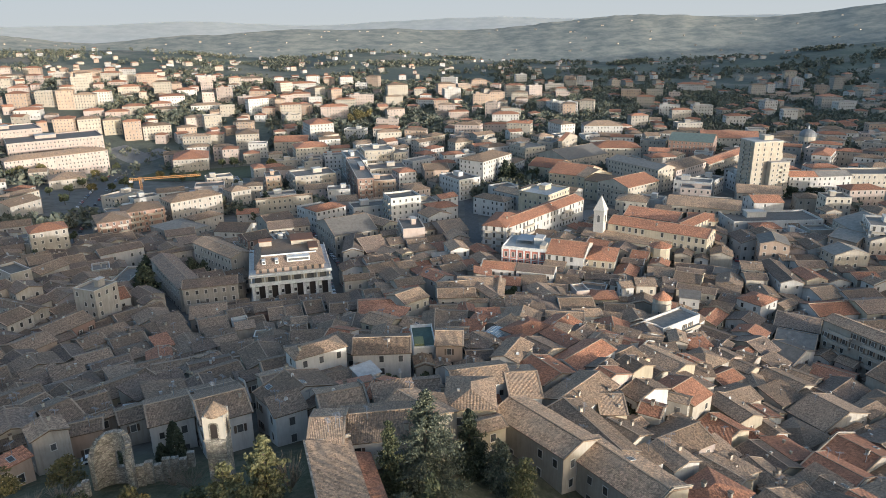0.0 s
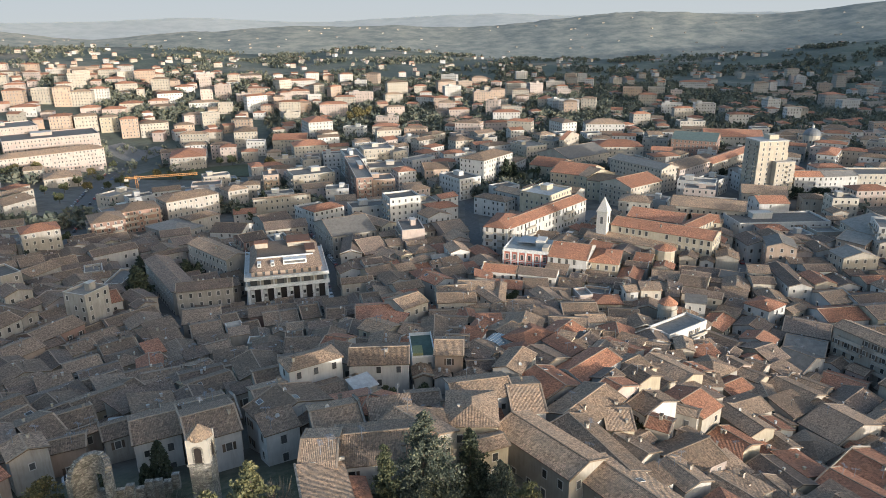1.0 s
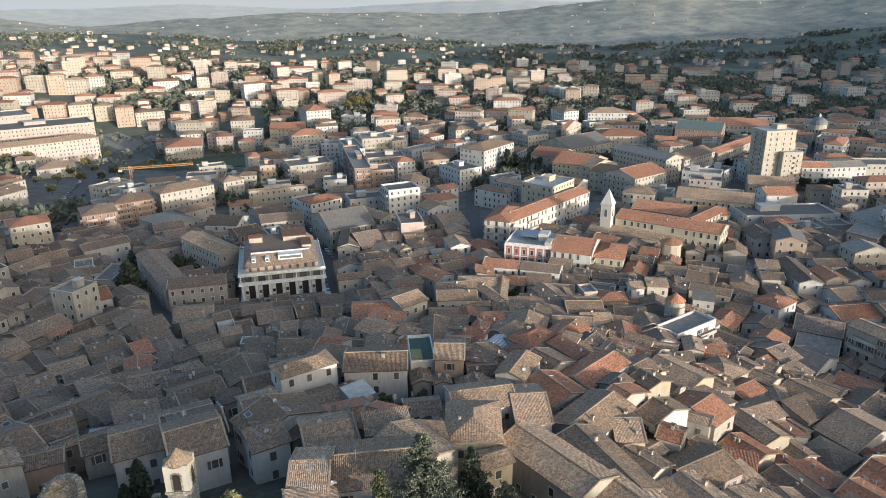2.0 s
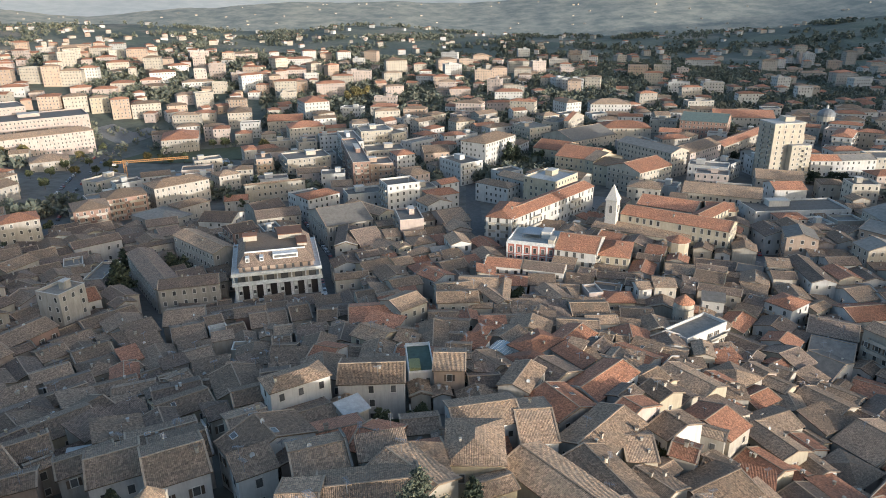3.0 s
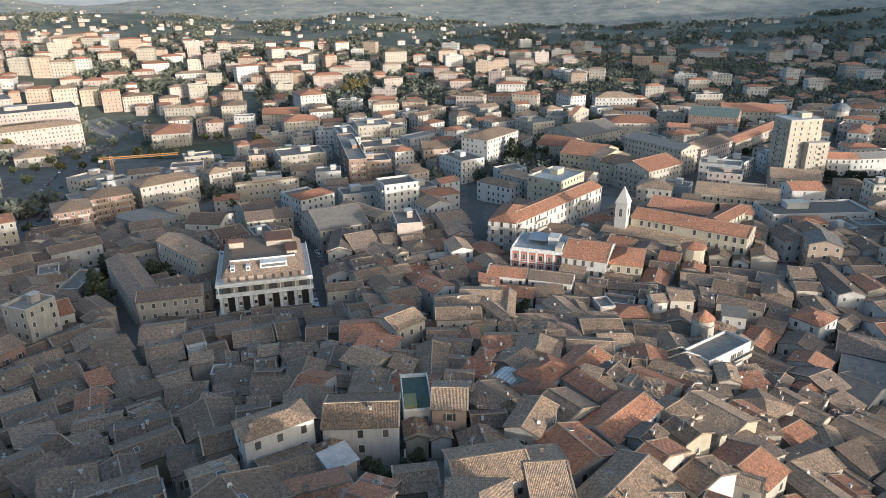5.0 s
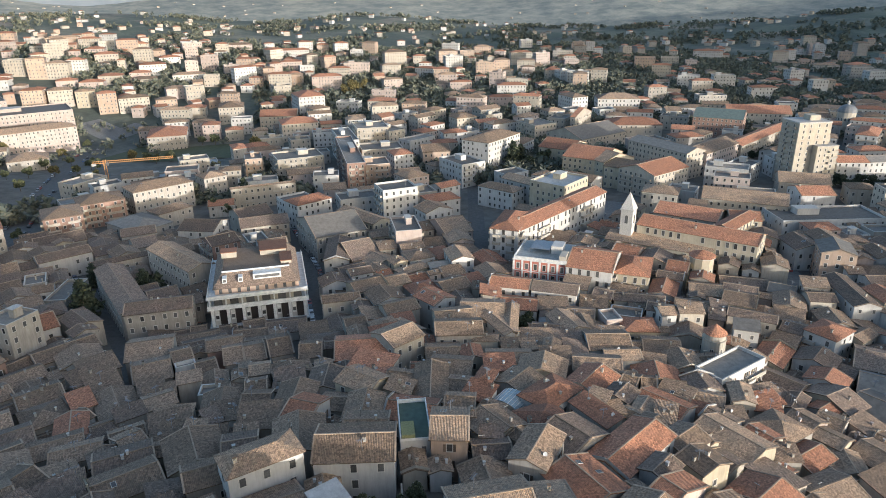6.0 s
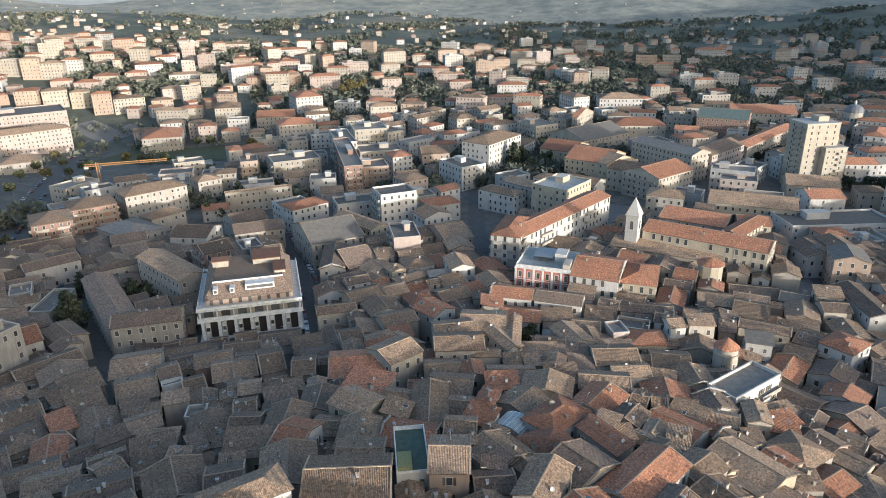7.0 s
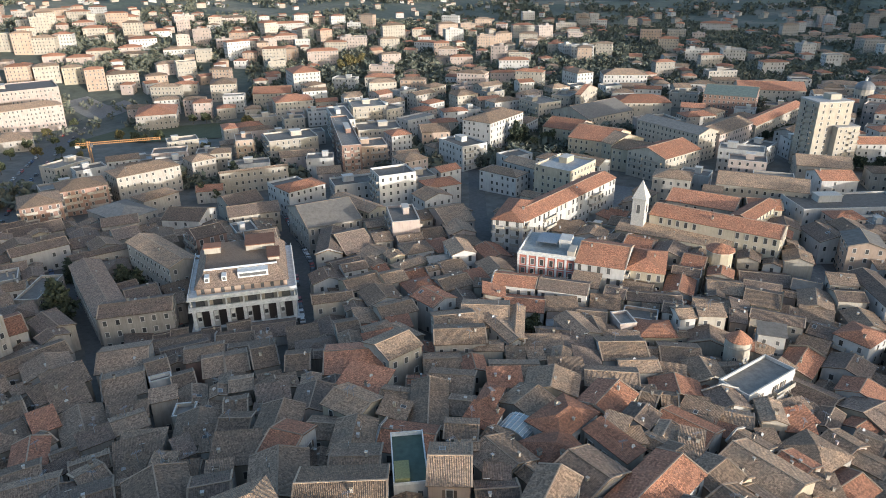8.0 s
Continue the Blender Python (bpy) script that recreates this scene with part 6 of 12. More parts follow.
house(-157.8, 208.2, -24, 9.9, 9.6, 8.0, "ggd", OLD_TOWN)
house(-99.8, 213.2, 37, 11.1, 9.0, 8.5, "nwd", OLD_TOWN)
house(-69.2, 225.2, 26, 12.1, 8.8, 5.3, "gcm", OLD_TOWN)
house(62.8, 312.8, -32, 12.4, 8.6, 7.7, "fyk", OLD_TOWN)
house(-227.2, 331.2, 130, 10.3, 9.7, 7.0, "gwm", OLD_TOWN)
house(-94.2, 170.8, 37, 10.0, 8.5, 7.5, "gwm", OLD_TOWN)
house(-186.8, 275.2, 42, 11.0, 10.3, 8.3, "gyd", OLD_TOWN)
house(185.2, 314.2, 2, 12.0, 8.9, 9.0, "fck", OLD_TOWN)
house(17.8, 202.2, -2, 11.4, 8.1, 7.2, "gyt", OLD_TOWN)
house(-155.8, 270.2, 41, 10.0, 8.3, 7.3, "gpd", OLD_TOWN)
house(-14.2, 157.2, 91, 10.0, 8.2, 7.1, "ngd", OLD_TOWN)
house(2.8, 194.2, -9, 9.9, 9.0, 7.9, "gcd", OLD_TOWN)
house(19.2, 288.2, 110, 12.5, 8.9, 9.1, "gpr", OLD_TOWN)
house(-81.8, 291.2, 40, 11.4, 9.9, 7.8, "gyd", OLD_TOWN)
house(-50.8, 224.2, 15, 12.0, 10.2, 4.7, "ggd", OLD_TOWN)
house(51.2, 179.8, -46, 11.4, 8.6, 6.9, "gwr", OLD_TOWN)
house(-12.8, 240.2, 25, 10.5, 8.5, 9.3, "gct", OLD_TOWN)
house(-112.8, 239.2, 138, 11.8, 8.6, 8.5, "ggm", OLD_TOWN)
house(4.2, 262.2, 27, 10.2, 10.1, 8.9, "ggt", OLD_TOWN)
house(149.8, 192.2, 31, 12.3, 9.3, 7.4, "gcm", OLD_TOWN)
house(149.8, 212.8, 7, 12.5, 8.4, 7.8, "gct", OLD_TOWN)
house(-96.2, 317.8, 27, 10.5, 9.9, 7.0, "fck", OLD_TOWN)
house(0.8, 205.2, 93, 10.4, 8.7, 7.2, "nct", OLD_TOWN)
house(159.8, 315.2, 0, 12.1, 9.8, 9.9, "hpr", OLD_TOWN)
house(154.8, 264.2, -1, 11.3, 8.9, 9.0, "gwm", OLD_TOWN)
house(-210.8, 330.2, 124, 11.7, 8.8, 8.0, "fyk", OLD_TOWN)
house(-112.8, 181.8, -48, 12.2, 8.5, 7.2, "ggm", OLD_TOWN)
house(-97.8, 133.2, 47, 11.8, 10.1, 8.1, "gpt", OLD_TOWN)
house(-24.2, 310.2, 111, 11.4, 10.0, 8.4, "hgd", OLD_TOWN)
house(131.8, 305.8, -20, 10.1, 9.2, 9.6, "ncm", OLD_TOWN)
house(-147.8, 328.8, 31, 11.9, 9.1, 7.1, "hcm", OLD_TOWN)
house(82.2, 247.2, -21, 10.0, 8.1, 8.1, "gct", OLD_TOWN)
house(-205.8, 276.2, 43, 11.7, 9.8, 8.3, "gcm", OLD_TOWN)
house(-31.8, 175.8, 89, 10.5, 8.2, 8.3, "gpd", OLD_TOWN)
house(116.2, 170.8, 37, 12.2, 10.1, 6.6, "ggm", OLD_TOWN)
house(212.2, 330.8, 0, 11.0, 8.9, 8.2, "hcm", OLD_TOWN)
house(195.2, 272.2, -13, 12.3, 9.0, 8.0, "gpr", OLD_TOWN)
house(74.8, 228.2, -18, 10.9, 8.3, 7.3, "ncm", OLD_TOWN)
house(-25.8, 328.8, 19, 11.6, 8.9, 7.9, "hcd", OLD_TOWN)
house(-187.8, 257.8, -38, 10.3, 9.8, 7.9, "hgt", OLD_TOWN)
house(-5.8, 168.2, -12, 10.2, 8.7, 6.7, "gwr", OLD_TOWN)
house(8.2, 140.8, 101, 10.6, 8.4, 4.3, "gwt", OLD_TOWN)
house(-25.2, 261.2, 29, 11.2, 10.0, 9.9, "gyd", OLD_TOWN)
house(73.2, 291.8, 57, 11.7, 9.5, 9.9, "npr", OLD_TOWN)
house(33.2, 324.2, 51, 10.0, 9.4, 9.1, "npr", OLD_TOWN)
house(108.2, 136.2, 114, 12.3, 9.6, 8.0, "npm", OLD_TOWN)
house(178.2, 298.8, 10, 10.1, 8.2, 8.5, "nwm", OLD_TOWN)
house(-81.8, 312.8, 120, 10.9, 8.8, 7.3, "hgd", OLD_TOWN)
house(-136.8, 224.8, 61, 10.3, 9.2, 7.1, "gwt", OLD_TOWN)
house(25.8, 245.8, -12, 11.6, 9.8, 7.9, "gwr", OLD_TOWN)
house(59.2, 145.8, 129, 11.9, 8.5, 8.4, "ncr", OLD_TOWN)
house(18.8, 272.8, 19, 9.9, 9.8, 9.5, "nwd", OLD_TOWN)
house(-93.8, 149.2, 45, 12.5, 8.5, 7.4, "hym", OLD_TOWN)
house(-96.2, 296.8, 132, 12.4, 9.3, 6.8, "hcm", OLD_TOWN)
house(-8.2, 292.2, 24, 10.4, 9.0, 9.9, "hwd", OLD_TOWN)
house(-111.2, 203.8, 46, 11.0, 8.5, 7.2, "ggd", OLD_TOWN)
house(-128.8, 306.8, 129, 9.9, 10.2, 8.5, "ggd", OLD_TOWN)
house(59.8, 230.2, -3, 10.2, 9.1, 8.3, "hyr", OLD_TOWN)
house(-76.8, 136.8, 43, 11.8, 9.2, 8.1, "gyd", OLD_TOWN)
house(148.8, 252.2, 93, 11.8, 8.6, 9.5, "gcr", OLD_TOWN)
house(155.2, 303.2, -0, 10.8, 10.2, 9.7, "ngd", OLD_TOWN)
house(162.8, 212.8, 95, 11.2, 9.0, 8.5, "nwm", OLD_TOWN)
house(-133.2, 172.8, 59, 11.7, 8.6, 7.3, "ggt", OLD_TOWN)
house(-174.2, 227.8, -36, 11.0, 9.5, 7.6, "npd", OLD_TOWN)
house(58.2, 303.8, -25, 10.7, 9.0, 9.3, "nwt", OLD_TOWN)
house(222.8, 302.2, 83, 10.2, 8.6, 8.9, "gcm", OLD_TOWN)
house(39.8, 198.2, -8, 11.8, 8.4, 8.5, "ggd", OLD_TOWN)
house(-77.8, 187.2, 123, 12.6, 8.9, 6.7, "gpd", OLD_TOWN)
house(-33.2, 284.2, 31, 10.6, 10.0, 7.4, "ggm", OLD_TOWN)
house(103.8, 260.2, -25, 10.6, 9.1, 7.6, "ggm", OLD_TOWN)
house(-149.2, 226.2, 64, 10.2, 8.7, 8.5, "gcm", OLD_TOWN)
house(25.2, 156.2, 38, 10.5, 8.6, 7.3, "ncm", OLD_TOWN)
house(156.2, 292.8, -4, 10.5, 10.3, 10.9, "hgt", OLD_TOWN)
house(92.2, 205.2, 130, 11.5, 8.8, 6.4, "gpm", OLD_TOWN)
house(-93.2, 183.2, 130, 10.0, 9.3, 7.3, "hcd", OLD_TOWN)
house(-153.2, 286.2, 32, 10.8, 9.2, 6.7, "gwm", OLD_TOWN)
house(-161.8, 306.8, 41, 11.0, 8.2, 8.0, "ncd", OLD_TOWN)
house(-152.2, 196.2, 61, 8.7, 7.5, 7.3, "ngd", OLD_TOWN)
house(-15.8, 167.2, 87, 9.9, 7.5, 7.7, "gwt", OLD_TOWN)
house(-138.2, 253.2, 40, 9.6, 8.0, 6.8, "spd", OLD_TOWN)
house(-69.2, 306.8, 117, 8.5, 8.2, 8.2, "gwm", OLD_TOWN)
house(66.8, 137.2, 30, 8.1, 8.5, 7.0, "nyr", OLD_TOWN)
house(126.2, 251.2, -9, 8.1, 8.0, 9.4, "gcm", OLD_TOWN)
house(-115.8, 144.8, -51, 8.1, 7.9, 8.0, "sgm", OLD_TOWN)
house(18.2, 183.8, 49, 8.4, 8.7, 7.8, "ggt", OLD_TOWN)
house(-38.2, 231.2, 15, 8.3, 8.5, 4.4, "sgt", OLD_TOWN)
house(105.2, 206.2, 137, 10.0, 7.6, 8.2, "nwr", OLD_TOWN)
house(44.2, 238.8, -13, 8.2, 9.1, 7.3, "gyd", OLD_TOWN)
house(-25.2, 130.8, 119, 9.4, 8.4, 4.2, "npd", OLD_TOWN)
house(-140.8, 181.2, 65, 8.4, 8.8, 7.4, "spd", OLD_TOWN)
house(184.2, 276.8, -2, 8.9, 8.0, 7.7, "nym", OLD_TOWN)
house(126.2, 298.2, -30, 8.9, 7.8, 9.0, "nwr", OLD_TOWN)
house(-84.8, 263.8, 36, 8.1, 7.6, 7.3, "sgd", OLD_TOWN)
house(65.8, 207.2, 90, 9.3, 8.4, 8.3, "gct", OLD_TOWN)
house(-50.2, 181.2, 101, 8.6, 8.8, 6.5, "gcd", OLD_TOWN)
house(-80.2, 165.8, 30, 10.0, 7.4, 8.1, "gwd", OLD_TOWN)
house(-138.2, 310.2, 33, 8.8, 7.2, 7.4, "sgm", OLD_TOWN)
house(-60.8, 128.8, 120, 8.2, 8.2, 7.5, "swt", OLD_TOWN)
house(-110.8, 298.8, 124, 8.9, 7.6, 8.3, "npd", OLD_TOWN)
house(-15.8, 264.8, 117, 9.0, 8.4, 9.9, "ngt", OLD_TOWN)
house(-202.8, 320.8, 127, 9.6, 7.6, 7.5, "fwk", OLD_TOWN)
house(92.8, 160.2, 25, 8.7, 7.8, 8.0, "sgd", OLD_TOWN)
house(49.2, 308.8, -29, 9.0, 8.2, 9.5, "swd", OLD_TOWN)
house(1.8, 236.8, 100, 8.5, 7.3, 7.1, "nyt", OLD_TOWN)
house(11.2, 299.2, 111, 10.3, 8.5, 8.8, "swt", OLD_TOWN)
house(-8.8, 271.2, 115, 8.1, 7.9, 8.1, "nwr", OLD_TOWN)
house(-172.8, 312.2, 33, 10.0, 7.4, 8.2, "nwm", OLD_TOWN)
house(-219.8, 295.2, 35, 8.6, 7.6, 7.4, "scm", OLD_TOWN)
house(123.2, 277.2, 69, 8.5, 8.9, 9.0, "gct", OLD_TOWN)
house(-73.8, 334.2, 114, 9.0, 7.9, 6.6, "syt", OLD_TOWN)
house(63.2, 258.8, -23, 9.0, 7.4, 8.3, "gct", OLD_TOWN)
house(27.2, 217.2, -2, 9.5, 8.1, 6.6, "sgt", OLD_TOWN)
house(65.2, 154.8, 123, 8.8, 7.5, 7.8, "scm", OLD_TOWN)
house(-26.8, 186.2, 90, 9.5, 8.0, 8.2, "gwm", OLD_TOWN)
house(-91.8, 206.8, 40, 9.3, 7.7, 8.2, "scd", OLD_TOWN)
house(46.8, 259.8, -21, 8.4, 7.4, 9.3, "swt", OLD_TOWN)
house(-57.2, 169.2, 23, 8.1, 7.6, 7.1, "spd", OLD_TOWN)
house(47.8, 159.2, 38, 8.5, 7.3, 7.4, "ggd", OLD_TOWN)
house(10.8, 160.8, 36, 9.4, 8.5, 6.8, "ncd", OLD_TOWN)
house(-181.2, 301.8, 123, 8.2, 7.3, 6.5, "spm", OLD_TOWN)
house(86.8, 214.2, 136, 8.3, 7.2, 7.7, "nwd", OLD_TOWN)
house(-180.2, 333.2, 41, 9.9, 7.8, 6.9, "gym", OLD_TOWN)
house(-178.2, 262.8, -43, 9.8, 9.1, 6.4, "gyd", OLD_TOWN)
house(-83.2, 155.2, 128, 8.3, 7.3, 8.1, "spd", OLD_TOWN)
house(80.2, 131.8, 112, 9.4, 7.9, 7.8, "syr", OLD_TOWN)
house(-121.8, 174.8, 53, 8.8, 8.8, 7.9, "ngm", OLD_TOWN)
house(79.8, 168.8, 31, 8.8, 7.7, 6.8, "ggr", OLD_TOWN)
house(181.2, 259.2, 3, 10.1, 7.3, 8.5, "gyt", OLD_TOWN)
house(-86.8, 236.2, 114, 7.3, 7.2, 3.2, "sgm", OLD_TOWN)
house(50.2, 224.2, -8, 7.8, 5.9, 6.9, "spd", OLD_TOWN)
house(-197.8, 292.8, 36, 8.1, 7.1, 6.8, "nwm", OLD_TOWN)
house(111.8, 241.8, -27, 8.8, 7.4, 7.3, "sct", OLD_TOWN)
house(-121.8, 329.2, 33, 8.2, 6.5, 7.3, "gpd", OLD_TOWN)
house(-192.2, 250.8, -37, 8.0, 6.5, 8.4, "ncm", OLD_TOWN)
house(14.8, 195.2, 2, 7.4, 5.9, 7.7, "swr", OLD_TOWN)
house(134.8, 236.2, 101, 8.2, 6.9, 6.4, "sgd", OLD_TOWN)
house(205.8, 271.8, -13, 7.9, 6.7, 6.8, "spm", OLD_TOWN)
house(-208.8, 315.2, 41, 8.0, 6.4, 7.9, "sgm", OLD_TOWN)
house(65.8, 194.2, 3, 8.2, 6.7, 8.0, "nwm", OLD_TOWN)
house(36.8, 209.8, 86, 8.4, 6.2, 7.3, "scm", OLD_TOWN)
house(199.2, 331.8, 4, 8.4, 6.5, 9.6, "gpt", OLD_TOWN)
house(-11.2, 301.2, 17, 9.1, 6.0, 10.7, "gpt", OLD_TOWN)
house(211.2, 316.2, 79, 7.3, 7.2, 8.9, "spt", OLD_TOWN)
house(-140.8, 268.8, 113, 7.5, 6.3, 7.5, "nwd", OLD_TOWN)
house(-15.2, 218.2, 21, 8.1, 6.2, 8.5, "swr", OLD_TOWN)
house(-87.8, 321.8, 30, 7.3, 6.3, 7.2, "spd", OLD_TOWN)
house(-35.8, 148.8, 104, 7.8, 5.9, 8.4, "nym", OLD_TOWN)
house(-29.2, 275.8, 24, 8.2, 7.0, 9.9, "gwm", OLD_TOWN)
house(94.2, 320.2, 62, 7.3, 6.0, 8.7, "swd", OLD_TOWN)
house(56.2, 186.2, -38, 7.7, 5.9, 7.5, "sct", OLD_TOWN)
house(114.8, 156.8, 31, 8.5, 6.3, 7.6, "gcd", OLD_TOWN)
house(192.2, 252.8, 0, 9.0, 6.6, 9.8, "ncm", OLD_TOWN)
house(-142.8, 282.2, 124, 9.0, 6.2, 6.3, "ggm", OLD_TOWN)
house(-66.2, 141.8, 46, 7.6, 6.2, 6.7, "swm", OLD_TOWN)
house(86.2, 182.2, 29, 8.0, 6.3, 8.4, "npt", OLD_TOWN)
house(-36.2, 163.2, 6, 8.1, 7.1, 8.5, "scd", OLD_TOWN)
house(-103.2, 323.8, 23, 8.8, 7.3, 7.4, "ggd", OLD_TOWN)
house(-134.8, 242.8, -35, 8.3, 7.3, 7.1, "spt", OLD_TOWN)
house(-21.2, 238.2, 108, 9.2, 6.0, 7.3, "swt", OLD_TOWN)
house(171.2, 223.8, 3, 8.8, 6.1, 6.9, "gym", OLD_TOWN)
house(42.2, 164.2, 37, 7.8, 6.0, 6.6, "ggd", OLD_TOWN)
house(29.8, 200.2, -1, 7.8, 6.9, 8.2, "spd", OLD_TOWN)
house(177.8, 284.8, 89, 8.1, 6.1, 8.7, "ncm", OLD_TOWN)
house(16.8, 250.8, 86, 7.8, 6.5, 9.8, "scr", OLD_TOWN)
house(185.2, 241.2, 4, 7.3, 7.0, 8.7, "swt", OLD_TOWN)
house(-123.2, 148.8, -48, 7.3, 6.1, 8.5, "gym", OLD_TOWN)
house(49.8, 245.8, -13, 8.3, 6.4, 8.1, "syt", OLD_TOWN)
house(-162.8, 241.8, 59, 9.2, 6.4, 8.1, "swd", OLD_TOWN)
house(-130.8, 215.2, 61, 9.0, 6.2, 6.9, "scd", OLD_TOWN)
house(69.8, 170.8, 33, 7.8, 6.0, 8.0, "ncr", OLD_TOWN)
house(-98.2, 156.8, 38, 7.5, 7.3, 8.5, "scd", OLD_TOWN)
house(-107.8, 160.2, 43, 8.3, 6.2, 7.0, "scd", OLD_TOWN)
house(-25.8, 320.2, 20, 7.6, 7.2, 10.0, "gyd", OLD_TOWN)
house(93.2, 267.8, -24, 7.7, 6.8, 8.7, "ncr", OLD_TOWN)
house(-58.8, 289.8, 26, 7.9, 6.3, 6.8, "ngd", OLD_TOWN)
house(171.2, 243.8, 12, 8.5, 6.3, 9.9, "nwd", OLD_TOWN)
house(-56.8, 196.2, 109, 7.4, 6.1, 6.5, "gpd", OLD_TOWN)
house(81.2, 148.8, 22, 9.0, 6.4, 6.8, "nwr", OLD_TOWN)
house(73.8, 211.8, 5, 7.5, 7.0, 7.1, "ggd", OLD_TOWN)
house(66.8, 298.2, -30, 7.5, 6.2, 9.0, "nct", OLD_TOWN)
house(64.8, 285.2, 67, 7.2, 6.7, 8.4, "gwt", OLD_TOWN)
house(-213.8, 284.2, 38, 8.1, 7.0, 7.4, "gwm", OLD_TOWN)
house(-6.8, 325.8, 20, 7.2, 7.1, 10.4, "sgd", OLD_TOWN)
house(108.2, 280.8, 62, 7.2, 6.9, 8.2, "gcm", OLD_TOWN)
house(82.2, 268.8, -24, 8.6, 6.9, 9.1, "gwm", OLD_TOWN)
house(103.2, 226.8, -38, 7.4, 6.5, 7.0, "sgd", OLD_TOWN)
house(-75.8, 303.2, 121, 8.1, 5.9, 7.7, "sgd", OLD_TOWN)
house(-104.2, 145.8, 42, 7.4, 6.4, 6.7, "ncd", OLD_TOWN)
house(-82.8, 227.8, 109, 8.3, 6.0, 4.9, "spm", OLD_TOWN)
house(37.8, 294.2, -22, 8.5, 7.0, 7.7, "spt", OLD_TOWN)
house(128.2, 258.8, -14, 8.0, 6.0, 10.1, "sgt", OLD_TOWN)
house(36.2, 243.2, -4, 9.0, 6.4, 8.3, "spt", OLD_TOWN)
house(74.8, 328.2, -34, 7.9, 6.9, 8.6, "gcr", OLD_TOWN)
house(-94.2, 309.8, 31, 8.3, 5.9, 8.2, "ncm", OLD_TOWN)
house(-159.2, 278.2, 39, 7.6, 6.2, 6.6, "sgm", OLD_TOWN)
house(128.2, 230.2, 32, 8.3, 6.0, 7.9, "gct", OLD_TOWN)
house(40.8, 329.2, -43, 6.0, 5.6, 9.3, "gcd", OLD_TOWN)
house(38.8, 261.2, -13, 6.6, 5.0, 7.9, "ngm", OLD_TOWN)
house(186.8, 303.2, -2, 6.8, 5.0, 7.5, "sgd", OLD_TOWN)
house(-123.2, 283.2, 125, 6.4, 5.2, 7.0, "scd", OLD_TOWN)
house(-23.8, 222.2, 104, 6.0, 5.4, 7.8, "ggt", OLD_TOWN)
house(4.2, 169.2, -5, 5.9, 5.8, 8.3, "gct", OLD_TOWN)
house(-198.2, 271.8, 40, 6.4, 5.1, 6.8, "gwm", OLD_TOWN)
house(-8.8, 177.8, 77, 5.9, 5.3, 8.4, "syt", OLD_TOWN)
house(-147.2, 241.2, 59, 6.7, 5.4, 8.2, "sgm", OLD_TOWN)
house(170.8, 277.2, -4, 7.1, 5.3, 8.3, "ngm", OLD_TOWN)
house(103.8, 185.8, 32, 7.4, 5.9, 7.5, "spd", OLD_TOWN)
house(36.2, 217.8, -1, 7.5, 5.1, 7.8, "spm", OLD_TOWN)
house(40.8, 178.8, 51, 6.0, 6.1, 8.4, "gwm", OLD_TOWN)
house(-15.8, 285.8, 32, 6.0, 5.1, 9.9, "nyt", OLD_TOWN)
house(183.8, 267.8, 88, 7.2, 5.8, 7.9, "spt", OLD_TOWN)
house(-108.2, 231.2, 49, 7.1, 5.1, 8.5, "ngm", OLD_TOWN)
house(-237.8, 331.8, 121, 6.4, 5.3, 7.6, "gcm", OLD_TOWN)
house(125.2, 195.2, 36, 7.2, 5.9, 6.9, "gwd", OLD_TOWN)
house(-22.8, 173.8, 83, 6.5, 5.5, 6.9, "ngd", OLD_TOWN)
house(137.8, 328.8, -15, 7.1, 5.6, 9.4, "gct", OLD_TOWN)
house(-105.8, 186.2, 47, 5.9, 5.7, 6.6, "ggm", OLD_TOWN)
house(55.2, 156.2, 35, 6.1, 5.4, 6.8, "ncm", OLD_TOWN)
house(-178.2, 320.8, 33, 5.9, 5.8, 7.5, "syd", OLD_TOWN)
house(-71.8, 193.2, 26, 5.9, 6.0, 7.5, "sgd", OLD_TOWN)
house(-147.2, 185.8, -27, 6.0, 6.3, 8.0, "ngd", OLD_TOWN)
house(-203.2, 287.2, 33, 6.4, 5.9, 8.1, "ngm", OLD_TOWN)
house(-54.2, 132.8, 121, 6.1, 5.4, 7.4, "ggm", OLD_TOWN)
house(107.8, 165.2, 34, 6.2, 6.1, 6.9, "ncm", OLD_TOWN)
house(168.2, 259.8, 2, 6.5, 5.3, 7.9, "scm", OLD_TOWN)
house(-9.2, 186.2, 77, 5.9, 6.1, 8.2, "nwt", OLD_TOWN)
house(-119.8, 308.8, 119, 6.6, 6.1, 6.7, "gyt", OLD_TOWN)
house(-172.8, 237.8, 58, 6.5, 5.0, 8.1, "syd", OLD_TOWN)
house(-84.2, 255.8, 27, 7.4, 5.5, 7.4, "sgd", OLD_TOWN)
house(83.2, 225.2, 67, 6.3, 5.3, 8.0, "ncr", OLD_TOWN)
house(221.2, 292.8, -11, 5.9, 5.6, 8.0, "swt", OLD_TOWN)
house(39.2, 146.2, 45, 6.0, 5.1, 7.8, "gwm", OLD_TOWN)
house(126.8, 285.8, -14, 5.9, 5.3, 7.4, "ngm", OLD_TOWN)
house(-81.8, 129.2, -42, 6.2, 5.3, 8.1, "nym", OLD_TOWN)
house(226.8, 310.2, -9, 6.0, 5.0, 9.9, "gpm", OLD_TOWN)
house(-21.2, 301.8, 17, 6.7, 5.9, 10.3, "sgd", OLD_TOWN)
house(199.8, 260.8, 79, 6.6, 5.1, 9.5, "sym", OLD_TOWN)
house(-59.8, 243.2, 22, 6.4, 5.9, 4.0, "gyd", OLD_TOWN)
